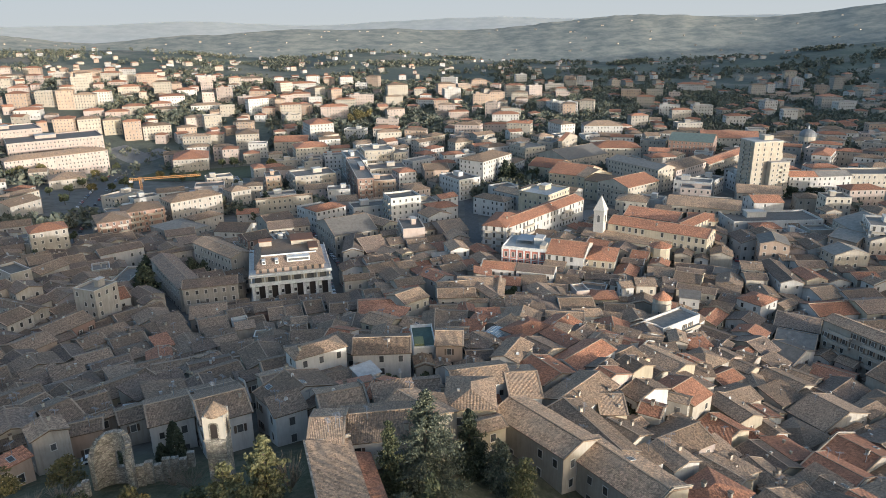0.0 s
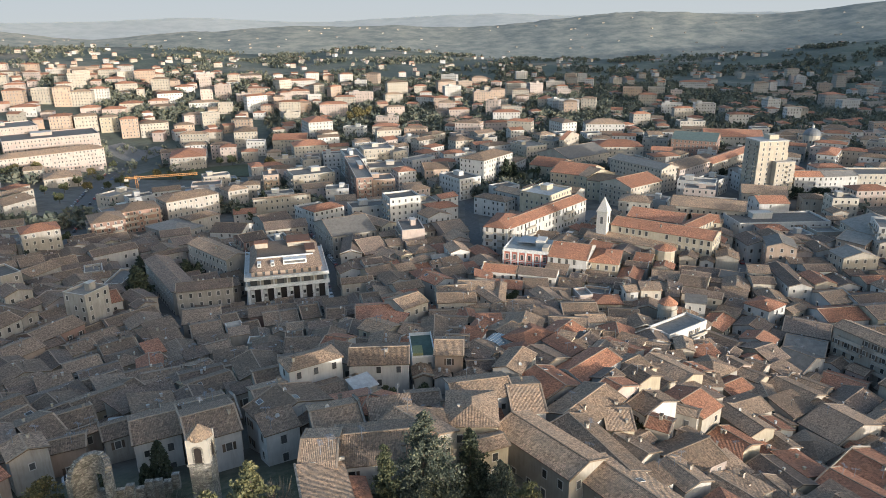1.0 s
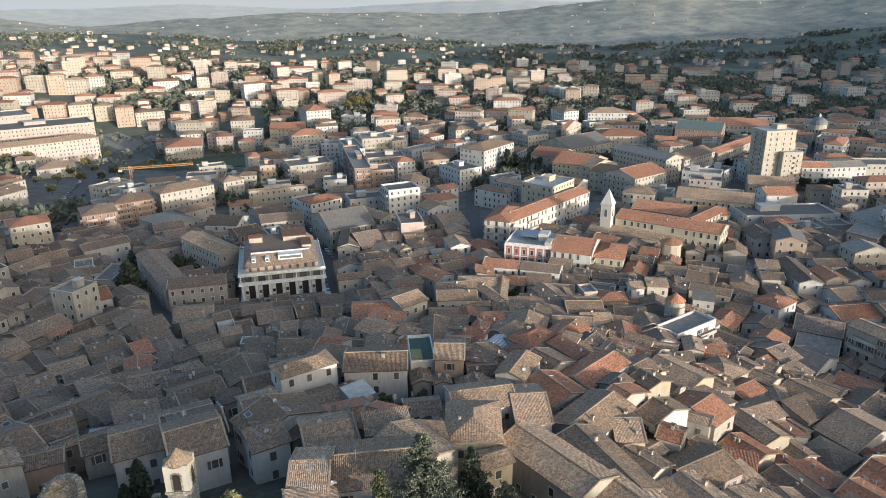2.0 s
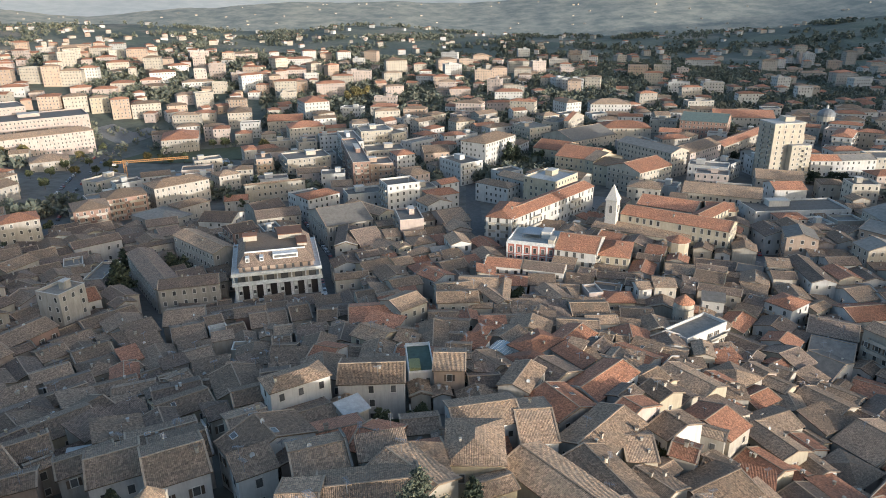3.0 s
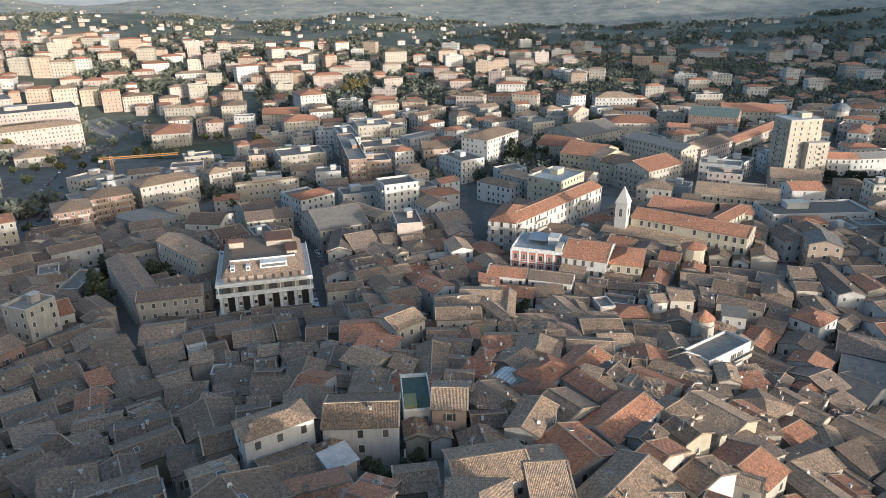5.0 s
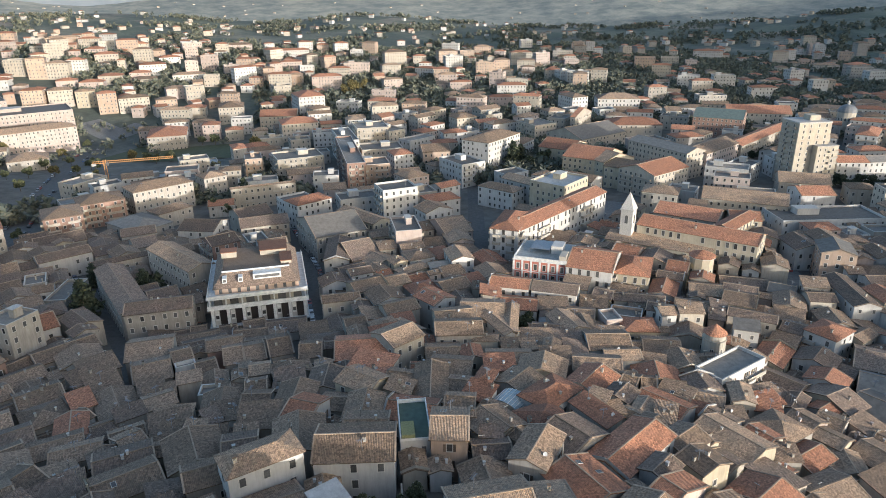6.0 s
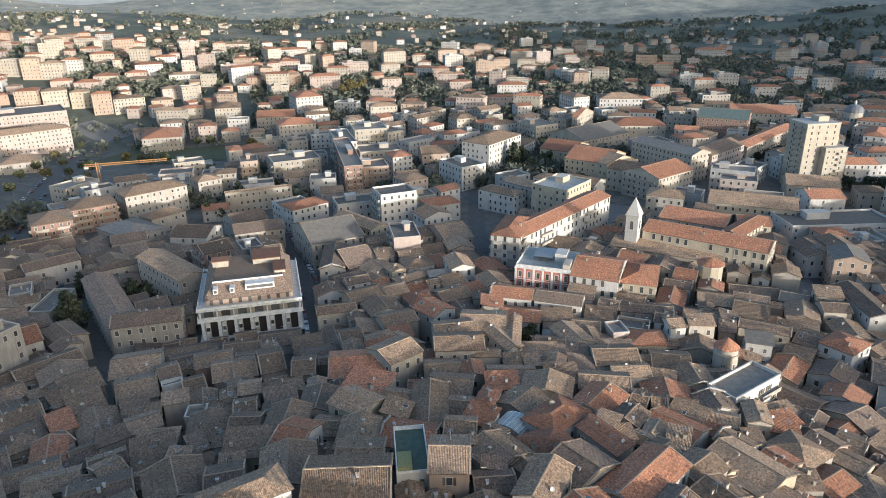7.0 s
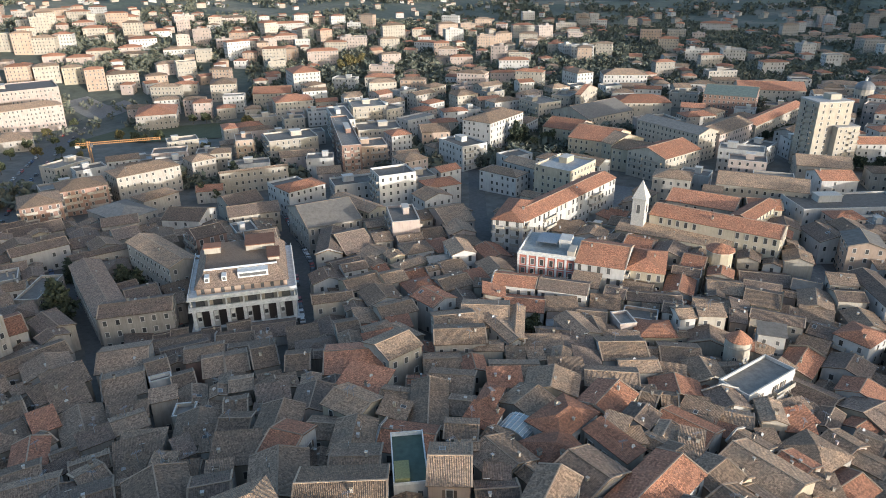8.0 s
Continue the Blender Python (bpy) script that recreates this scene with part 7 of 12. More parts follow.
house(129.2, 189.2, 32, 5.9, 5.4, 7.4, "npd", OLD_TOWN)
house(-180.2, 236.2, -37, 7.0, 5.2, 7.2, "ngm", OLD_TOWN)
house(158.2, 282.2, -9, 6.4, 5.2, 9.4, "npt", OLD_TOWN)
house(9.2, 149.2, 4, 6.6, 5.7, 6.8, "gwm", OLD_TOWN)
house(-71.2, 151.8, 132, 6.0, 6.0, 6.5, "sgt", OLD_TOWN)
house(-66.8, 169.2, 31, 6.7, 5.5, 7.0, "ggd", OLD_TOWN)
house(-105.2, 197.8, 44, 6.6, 5.4, 7.0, "npd", OLD_TOWN)
house(-160.2, 226.8, 54, 7.4, 6.2, 8.0, "nyd", OLD_TOWN)
house(41.2, 302.8, 63, 6.1, 5.1, 7.5, "gwm", OLD_TOWN)
house(106.2, 145.8, 28, 6.0, 6.1, 6.4, "gpt", OLD_TOWN)
house(-176.2, 294.8, 127, 6.7, 6.1, 7.4, "nym", OLD_TOWN)
house(104.2, 242.8, 63, 7.4, 5.0, 7.9, "gcm", OLD_TOWN)
house(54.2, 316.2, 49, 6.1, 5.3, 8.6, "gct", OLD_TOWN)
house(-103.2, 267.2, 35, 6.2, 5.3, 8.6, "ggm", OLD_TOWN)
house(-70.8, 325.8, 27, 6.2, 5.0, 7.3, "sgd", OLD_TOWN)
house(143.2, 178.2, 115, 6.1, 5.3, 8.1, "gwr", OLD_TOWN)
house(-212.8, 301.2, 35, 6.5, 5.8, 7.8, "nyd", OLD_TOWN)
house(68.2, 324.2, 48, 6.7, 5.2, 8.8, "scr", OLD_TOWN)
house(-35.8, 188.2, 16, 6.7, 6.1, 8.5, "swm", OLD_TOWN)
house(-219.8, 335.2, 125, 6.6, 5.2, 8.2, "swd", OLD_TOWN)
house(-121.2, 194.2, 51, 6.4, 5.4, 8.0, "ggm", OLD_TOWN)
house(79.8, 240.8, -12, 6.3, 5.0, 8.6, "nwr", OLD_TOWN)
house(89.2, 176.2, 126, 6.7, 6.1, 8.4, "gyt", OLD_TOWN)
house(-199.8, 299.8, 127, 6.1, 6.1, 7.3, "sgt", OLD_TOWN)
house(4.8, 181.8, 79, 6.7, 5.3, 7.4, "ngd", OLD_TOWN)
house(-103.2, 302.8, 37, 5.9, 5.0, 8.6, "nwd", OLD_TOWN)
house(8.2, 203.2, 96, 6.5, 5.3, 8.2, "gcr", OLD_TOWN)
house(194.2, 317.2, 3, 5.9, 6.1, 7.2, "gcm", OLD_TOWN)
house(89.8, 244.2, 74, 6.7, 5.1, 9.4, "swm", OLD_TOWN)
house(-161.2, 320.2, 37, 6.7, 5.0, 8.3, "nyd", OLD_TOWN)
house(-11.2, 232.2, 17, 6.2, 5.2, 7.5, "syr", OLD_TOWN)
house(29.8, 231.2, 91, 5.1, 5.2, 5.4, "nyt", OLD_TOWN)
house(-143.2, 247.2, 50, 5.0, 4.9, 7.0, "ncd", OLD_TOWN)
house(101.2, 143.2, 116, 5.2, 4.3, 6.5, "gwr", OLD_TOWN)
house(44.2, 291.2, 73, 4.9, 5.2, 7.9, "ggr", OLD_TOWN)
house(-33.2, 257.8, 26, 4.8, 4.3, 6.0, "ggm", OLD_TOWN)
house(33.2, 140.2, 36, 5.3, 4.3, 5.4, "ncd", OLD_TOWN)
house(83.2, 232.8, -21, 5.0, 5.0, 5.3, "gpt", OLD_TOWN)
house(158.2, 203.2, 11, 5.6, 5.2, 6.7, "sct", OLD_TOWN)
house(87.2, 154.2, 115, 5.2, 4.8, 5.9, "gct", OLD_TOWN)
house(-40.2, 202.2, 21, 5.2, 4.4, 6.1, "syt", OLD_TOWN)
house(70.8, 182.8, 40, 5.2, 4.5, 4.6, "ngt", OLD_TOWN)
house(-186.2, 240.2, -29, 5.6, 4.6, 6.9, "sgm", OLD_TOWN)
house(-49.8, 203.2, 14, 5.7, 4.4, 6.7, "ncd", OLD_TOWN)
house(10.2, 334.8, 108, 4.9, 4.6, 8.7, "gct", OLD_TOWN)
house(-134.8, 197.2, -29, 5.7, 4.8, 6.6, "syd", OLD_TOWN)
house(172.2, 319.8, -3, 5.9, 4.3, 5.6, "gwm", OLD_TOWN)
house(93.2, 232.8, -31, 5.9, 4.6, 6.0, "swd", OLD_TOWN)
house(13.2, 244.2, -0, 5.3, 4.4, 8.3, "nwr", OLD_TOWN)
house(-91.2, 289.2, 133, 4.7, 4.4, 6.9, "gcd", OLD_TOWN)
house(-50.8, 189.2, 106, 5.3, 5.0, 5.8, "gpd", OLD_TOWN)
house(-90.2, 253.2, 29, 5.0, 4.1, 7.4, "gpd", OLD_TOWN)
house(-202.8, 267.2, -48, 5.8, 4.5, 5.0, "sgm", OLD_TOWN)
house(-38.8, 171.2, 4, 4.9, 4.4, 7.3, "gpd", OLD_TOWN)
house(-146.8, 290.8, 120, 4.8, 4.3, 5.4, "ggd", OLD_TOWN)
house(-19.2, 231.8, 22, 4.8, 4.3, 6.1, "swr", OLD_TOWN)
house(-160.2, 292.2, 41, 5.4, 5.0, 7.0, "sgm", OLD_TOWN)
house(-19.8, 276.8, 29, 4.9, 4.7, 7.4, "swr", OLD_TOWN)
house(99.2, 211.2, 41, 5.0, 4.3, 4.8, "gcd", OLD_TOWN)
house(-135.2, 324.2, 33, 5.5, 4.4, 6.2, "sgd", OLD_TOWN)
house(55.2, 133.2, 127, 4.7, 4.3, 6.1, "spd", OLD_TOWN)
house(-228.2, 303.2, 123, 5.8, 4.5, 7.3, "gwd", OLD_TOWN)
house(132.2, 180.2, 34, 5.7, 4.3, 4.6, "scm", OLD_TOWN)
house(212.2, 323.2, 89, 5.6, 4.8, 7.9, "ggm", OLD_TOWN)
house(-67.2, 240.2, 18, 4.9, 5.2, 3.8, "gym", OLD_TOWN)
house(-80.2, 144.2, 50, 4.9, 4.5, 6.1, "nwd", OLD_TOWN)
house(25.2, 327.8, 25, 4.7, 5.1, 7.3, "ngt", OLD_TOWN)
house(113.2, 211.2, -42, 4.9, 5.2, 7.0, "sym", OLD_TOWN)
house(43.2, 184.2, 57, 5.1, 5.0, 5.6, "nwr", OLD_TOWN)
house(158.2, 245.2, 6, 4.9, 4.4, 6.1, "gct", OLD_TOWN)
house(87.8, 222.8, 56, 5.7, 4.2, 7.3, "sct", OLD_TOWN)
house(-61.2, 138.2, 123, 5.6, 4.6, 5.4, "scd", OLD_TOWN)
house(83.2, 316.2, -34, 4.8, 4.6, 7.6, "scd", OLD_TOWN)
house(-117.8, 198.8, -39, 5.1, 4.4, 6.1, "nwm", OLD_TOWN)
house(-37.2, 131.2, 32, 5.4, 4.4, 4.6, "sym", OLD_TOWN)
house(27.8, 289.2, -3, 4.9, 4.7, 6.5, "ggd", OLD_TOWN)
house(141.2, 198.2, 29, 5.6, 4.9, 6.6, "gcm", OLD_TOWN)
house(-65.2, 156.8, 32, 5.6, 4.5, 7.3, "nwm", OLD_TOWN)
house(-123.2, 291.8, 38, 5.0, 4.7, 6.1, "ngm", OLD_TOWN)
house(228.2, 319.2, 83, 4.8, 4.3, 7.3, "fwk", OLD_TOWN)
house(-84.8, 147.2, 137, 5.8, 4.5, 6.2, "sgd", OLD_TOWN)
house(-117.8, 246.8, 45, 5.3, 4.9, 6.8, "sgm", OLD_TOWN)
house(-132.8, 232.2, 51, 4.9, 4.2, 6.0, "nyt", OLD_TOWN)
house(-132.8, 314.8, 30, 4.8, 5.1, 6.3, "swt", OLD_TOWN)
house(-4.2, 217.8, 98, 5.3, 4.8, 6.1, "gcr", OLD_TOWN)
house(-18.8, 136.2, 15, 5.2, 4.3, 4.2, "nwt", OLD_TOWN)
house(-117.8, 295.8, 35, 5.1, 4.6, 5.4, "nwd", OLD_TOWN)
house(-96.2, 269.8, 37, 5.1, 4.3, 4.8, "ggm", OLD_TOWN)
house(-134.8, 300.2, 121, 5.8, 4.3, 6.2, "syt", OLD_TOWN)
house(-134.2, 208.2, -32, 5.8, 4.5, 6.4, "ggd", OLD_TOWN)
house(-163.8, 313.8, 39, 5.4, 4.5, 7.4, "sym", OLD_TOWN)
house(-98.2, 202.2, 37, 4.8, 4.5, 5.0, "ngt", OLD_TOWN)
house(14.2, 259.2, -9, 5.7, 4.3, 8.8, "sct", OLD_TOWN)
house(-39.2, 239.2, 22, 5.0, 4.4, 4.0, "gwt", OLD_TOWN)
house(-87.8, 224.2, 24, 5.5, 4.2, 4.7, "ngd", OLD_TOWN)
house(-25.2, 245.8, 19, 5.9, 4.3, 7.8, "ngm", OLD_TOWN)
house(71.2, 218.8, -11, 5.7, 4.5, 5.3, "gwt", OLD_TOWN)
house(-47.2, 174.2, 10, 5.9, 4.4, 7.2, "sgd", OLD_TOWN)
house(203.2, 266.2, 78, 5.0, 4.6, 8.3, "gcm", OLD_TOWN)
house(92.2, 286.2, 56, 5.5, 5.2, 7.6, "gcd", OLD_TOWN)
house(-0.8, 268.2, 27, 5.4, 4.6, 5.2, "swt", OLD_TOWN)
house(-127.8, 155.2, -43, 5.5, 4.1, 5.3, "ngm", OLD_TOWN)
house(101.8, 161.8, 31, 5.5, 4.9, 7.1, "swt", OLD_TOWN)
house(-45.8, 138.8, 119, 4.9, 5.0, 5.5, "scm", OLD_TOWN)
house(220.2, 331.8, 80, 4.9, 4.3, 7.4, "scm", OLD_TOWN)
house(96.8, 192.2, 122, 5.8, 5.0, 7.1, "nwr", OLD_TOWN)
house(115.8, 138.8, 26, 5.6, 4.4, 5.5, "ggd", OLD_TOWN)
house(-1.8, 286.8, 22, 5.1, 4.6, 7.5, "ngt", OLD_TOWN)
house(-158.2, 200.2, 63, 5.3, 4.7, 5.6, "swm", OLD_TOWN)
house(55.2, 215.2, -6, 4.8, 5.2, 4.8, "swt", OLD_TOWN)
house(149.8, 271.8, -7, 5.7, 4.6, 8.3, "swd", OLD_TOWN)
house(-214.8, 311.8, 37, 5.5, 4.2, 5.9, "ggd", OLD_TOWN)
house(-115.8, 229.8, -41, 4.7, 4.5, 5.2, "gym", OLD_TOWN)
house(115.2, 277.8, -28, 5.7, 4.8, 6.9, "nwt", OLD_TOWN)
house(10.2, 272.2, 31, 5.6, 4.3, 6.2, "gym", OLD_TOWN)
house(24.2, 280.2, 14, 5.3, 4.3, 7.2, "swt", OLD_TOWN)
house(111.2, 257.2, 62, 5.1, 4.4, 6.6, "npt", OLD_TOWN)
house(-99.2, 163.2, 41, 5.9, 4.2, 4.7, "gyd", OLD_TOWN)
house(146.2, 264.8, -8, 5.6, 5.1, 6.2, "gpm", OLD_TOWN)
house(11.8, 189.8, -4, 5.5, 4.3, 5.0, "swd", OLD_TOWN)
house(-87.8, 285.2, 41, 4.9, 5.1, 6.1, "sgm", OLD_TOWN)
house(-43.2, 162.8, 7, 5.3, 4.6, 4.7, "npm", OLD_TOWN)
house(24.8, 321.2, 20, 4.9, 4.2, 6.1, "gcm", OLD_TOWN)
house(132.2, 162.2, 33, 4.9, 5.0, 5.8, "syt", OLD_TOWN)
house(-5.2, 197.2, 89, 4.8, 4.3, 6.4, "nwr", OLD_TOWN)
house(-23.8, 196.8, 11, 5.1, 4.5, 6.9, "ngm", OLD_TOWN)
house(-27.2, 269.2, 121, 4.9, 4.9, 6.9, "sgd", OLD_TOWN)
house(124.2, 149.8, 121, 5.4, 4.4, 6.4, "spr", OLD_TOWN)
house(169.8, 217.8, 14, 4.8, 4.5, 6.9, "gpm", OLD_TOWN)
house(-4.8, 146.2, 98, 5.3, 4.2, 4.8, "gct", OLD_TOWN)
house(-29.2, 215.2, 11, 5.5, 4.3, 7.1, "ggm", OLD_TOWN)
house(-153.2, 241.8, -37, 4.7, 4.6, 5.9, "spd", OLD_TOWN)
house(-52.8, 156.8, 109, 4.7, 4.3, 7.1, "ngd", OLD_TOWN)
house(17.8, 301.2, 16, 4.8, 4.9, 5.2, "nwm", OLD_TOWN)
house(-178.2, 271.8, -40, 5.1, 4.6, 4.6, "nwm", OLD_TOWN)
house(83.8, 163.2, 115, 4.9, 4.1, 6.7, "gcm", OLD_TOWN)
house(58.2, 191.8, -13, 4.9, 4.8, 6.2, "syt", OLD_TOWN)
house(-59.8, 225.2, 105, 5.4, 4.3, 4.7, "ggm", OLD_TOWN)
house(-75.2, 175.2, 35, 4.8, 4.7, 6.9, "ggd", OLD_TOWN)
house(-62.2, 308.8, 115, 5.8, 4.4, 6.3, "syd", OLD_TOWN)
house(-81.2, 239.2, 20, 4.9, 4.3, 3.3, "gwm", OLD_TOWN)
house(107.2, 248.8, 63, 5.4, 4.5, 5.3, "scm", OLD_TOWN)
house(-113.2, 328.8, 113, 5.0, 5.0, 5.9, "gyd", OLD_TOWN)
house(-84.8, 332.8, 20, 4.8, 4.3, 6.8, "ggd", OLD_TOWN)
house(87.8, 199.2, 123, 5.4, 4.2, 5.8, "nwd", OLD_TOWN)
house(151.2, 312.2, 88, 4.8, 4.3, 7.5, "gcd", OLD_TOWN)
house(-150.2, 206.2, -26, 3.8, 3.8, 6.0, "ggm", OLD_TOWN)
house(130.8, 335.8, -24, 4.0, 3.4, 9.1, "nym", OLD_TOWN)
house(163.2, 245.8, 2, 3.9, 4.0, 5.5, "ngr", OLD_TOWN)
house(49.2, 143.8, 125, 3.9, 3.5, 5.2, "ngt", OLD_TOWN)
house(65.2, 319.2, 48, 3.8, 4.1, 5.9, "scr", OLD_TOWN)
house(13.8, 216.8, 97, 4.5, 3.7, 7.4, "nct", OLD_TOWN)
house(138.2, 202.2, 124, 4.1, 3.6, 6.8, "ngt", OLD_TOWN)
house(147.8, 182.8, 27, 4.8, 3.2, 4.6, "gym", OLD_TOWN)
house(157.2, 197.8, 21, 4.2, 3.4, 6.1, "swm", OLD_TOWN)
house(90.2, 250.8, 65, 4.2, 3.3, 7.6, "nct", OLD_TOWN)
house(48.2, 230.2, 88, 4.7, 3.4, 6.8, "swd", OLD_TOWN)
house(-31.2, 229.2, 114, 3.9, 3.4, 4.5, "gpm", OLD_TOWN)
house(-32.8, 320.2, 20, 4.3, 3.5, 6.7, "sct", OLD_TOWN)
house(-33.8, 265.2, 110, 4.6, 4.1, 4.5, "swd", OLD_TOWN)
house(130.2, 330.2, -19, 3.8, 3.3, 9.3, "scm", OLD_TOWN)
house(85.8, 252.2, -20, 4.4, 3.3, 8.9, "ncm", OLD_TOWN)
house(-166.2, 317.2, 37, 3.9, 3.5, 4.7, "npt", OLD_TOWN)
house(18.8, 213.8, 1, 4.1, 3.3, 7.0, "nct", OLD_TOWN)
house(-135.2, 203.2, 64, 3.9, 3.3, 7.0, "gyd", OLD_TOWN)
house(137.2, 316.2, -16, 4.0, 3.7, 6.2, "gct", OLD_TOWN)
house(-43.2, 134.2, 123, 4.8, 3.6, 5.6, "sgm", OLD_TOWN)
house(15.8, 156.2, 36, 3.9, 3.5, 6.2, "ngt", OLD_TOWN)
house(-161.2, 252.8, -39, 4.1, 3.8, 6.6, "scd", OLD_TOWN)
house(112.8, 312.2, -29, 4.6, 3.7, 5.7, "gyr", OLD_TOWN)
house(-114.8, 304.8, 123, 4.0, 3.8, 5.5, "ggd", OLD_TOWN)
house(225.8, 324.8, -6, 3.8, 3.8, 9.0, "nct", OLD_TOWN)
house(-225.2, 298.8, 34, 3.9, 3.6, 6.5, "ggd", OLD_TOWN)
house(110.8, 128.2, 28, 4.5, 3.3, 6.6, "ncm", OLD_TOWN)
house(-66.8, 175.8, 22, 3.8, 3.8, 4.8, "nyd", OLD_TOWN)
house(-3.8, 212.8, 14, 4.4, 3.4, 4.9, "ggd", OLD_TOWN)
house(131.2, 225.2, 21, 4.1, 3.9, 6.4, "gwm", OLD_TOWN)
house(-44.8, 192.8, 22, 4.1, 3.4, 5.4, "syd", OLD_TOWN)
house(-49.8, 232.8, 21, 4.1, 3.6, 4.8, "nwd", OLD_TOWN)
house(220.8, 325.8, 83, 4.2, 3.9, 7.1, "spm", OLD_TOWN)
house(-99.2, 142.2, -40, 4.0, 3.4, 4.8, "npd", OLD_TOWN)
house(175.8, 290.8, 1, 4.3, 3.4, 6.5, "scm", OLD_TOWN)
house(69.8, 160.2, 35, 4.0, 3.4, 6.8, "nwr", OLD_TOWN)
house(110.2, 308.8, -31, 4.0, 3.7, 6.1, "ncr", OLD_TOWN)
house(-148.8, 211.2, -24, 4.0, 3.6, 6.0, "ngd", OLD_TOWN)
house(64.2, 200.8, 2, 4.2, 3.7, 6.1, "ncr", OLD_TOWN)
house(179.2, 305.2, 5, 4.0, 3.7, 7.5, "swt", OLD_TOWN)
house(1.2, 305.8, 19, 4.1, 3.7, 6.2, "ngt", OLD_TOWN)
house(-126.8, 287.8, 33, 4.3, 3.7, 6.7, "npt", OLD_TOWN)
house(177.8, 320.2, 7, 4.6, 3.8, 8.0, "syt", OLD_TOWN)
house(-155.8, 322.2, 128, 3.9, 3.8, 5.0, "sgm", OLD_TOWN)
house(-67.8, 216.2, 108, 4.0, 3.9, 7.2, "ggd", OLD_TOWN)
house(23.2, 266.2, 80, 3.9, 3.5, 5.0, "swr", OLD_TOWN)
house(-139.8, 275.8, 26, 3.9, 3.3, 5.3, "nyd", OLD_TOWN)
house(-65.2, 287.8, 125, 4.3, 3.6, 5.2, "scd", OLD_TOWN)
house(-142.2, 175.2, -30, 4.0, 3.7, 6.7, "nyd", OLD_TOWN)
house(117.2, 218.8, -37, 4.3, 3.9, 5.2, "swm", OLD_TOWN)
house(-5.2, 192.8, 85, 3.9, 3.9, 5.9, "gcd", OLD_TOWN)
house(0.8, 160.2, -5, 3.9, 4.1, 5.7, "gwd", OLD_TOWN)
house(183.2, 235.2, 101, 4.1, 3.7, 7.2, "ncm", OLD_TOWN)
house(-22.8, 216.2, 109, 4.5, 3.8, 5.1, "sgm", OLD_TOWN)
house(-183.2, 268.2, -42, 4.6, 4.0, 6.4, "ggt", OLD_TOWN)
house(29.8, 181.2, -46, 4.8, 4.0, 6.9, "ncr", OLD_TOWN)
house(-190.8, 267.8, -47, 4.4, 4.1, 4.5, "ggd", OLD_TOWN)
house(185.8, 320.8, 6, 4.6, 3.6, 7.5, "swt", OLD_TOWN)
house(-2.2, 272.2, 24, 4.3, 3.5, 9.8, "gpt", OLD_TOWN)
house(40.8, 169.8, 135, 4.1, 4.0, 7.0, "gwt", OLD_TOWN)
house(15.8, 279.2, 24, 4.2, 3.7, 7.6, "syt", OLD_TOWN)
house(-33.8, 333.2, 121, 4.3, 3.6, 7.4, "nwd", OLD_TOWN)
house(-21.8, 164.2, 90, 4.3, 3.8, 4.7, "gcd", OLD_TOWN)
house(188.2, 307.8, 3, 4.7, 3.3, 7.2, "gyr", OLD_TOWN)
house(76.2, 251.2, 73, 3.9, 3.5, 5.9, "gcr", OLD_TOWN)
house(26.2, 185.2, -44, 3.8, 3.6, 6.5, "ncd", OLD_TOWN)
house(-167.8, 257.8, -34, 4.1, 3.5, 5.7, "spm", OLD_TOWN)
house(-8.8, 251.2, 116, 4.2, 3.7, 7.5, "npm", OLD_TOWN)
house(94.8, 178.2, 35, 4.1, 3.9, 6.5, "ncr", OLD_TOWN)
house(195.8, 325.8, 88, 4.6, 3.9, 5.8, "nwm", OLD_TOWN)
house(-129.2, 328.2, 122, 4.3, 4.1, 6.8, "sgm", OLD_TOWN)
house(-73.8, 294.2, 33, 3.9, 3.6, 4.8, "ggd", OLD_TOWN)
house(-59.2, 300.8, 118, 4.7, 3.4, 6.0, "spr", OLD_TOWN)
house(-89.2, 177.2, 128, 3.8, 4.0, 4.6, "ngd", OLD_TOWN)
house(69.2, 254.8, -21, 3.9, 3.6, 7.7, "gwm", OLD_TOWN)
house(74.2, 137.2, 32, 4.3, 3.7, 7.2, "ngr", OLD_TOWN)
house(-169.2, 242.8, 55, 4.8, 3.6, 4.7, "gyd", OLD_TOWN)
house(90.8, 329.8, -39, 3.9, 3.6, 8.1, "nwm", OLD_TOWN)
house(190.8, 246.8, 4, 4.2, 3.8, 8.3, "syt", OLD_TOWN)
house(88.2, 289.8, -30, 4.7, 3.3, 7.6, "sym", OLD_TOWN)
house(117.8, 239.8, 55, 3.8, 3.5, 6.0, "nwd", OLD_TOWN)
house(16.2, 138.2, 105, 4.0, 4.0, 4.6, "gct", OLD_TOWN)
house(-146.2, 194.2, 70, 4.4, 3.7, 6.1, "ggm", OLD_TOWN)
house(98.8, 180.2, 38, 4.6, 3.6, 6.7, "npm", OLD_TOWN)
house(-108.2, 329.2, 21, 4.1, 3.7, 4.7, "spm", OLD_TOWN)
house(-143.8, 220.8, -32, 4.6, 3.4, 6.3, "ngt", OLD_TOWN)
house(56.2, 220.2, 88, 4.5, 3.5, 6.1, "nwt", OLD_TOWN)
house(97.8, 140.2, 28, 3.9, 3.3, 6.7, "nwm", OLD_TOWN)
house(-76.8, 240.8, 17, 4.4, 3.8, 4.1, "ggd", OLD_TOWN)
house(8.2, 244.2, 3, 4.2, 3.6, 8.0, "ngd", OLD_TOWN)
house(47.8, 195.8, 85, 3.8, 3.3, 7.0, "ngd", OLD_TOWN)
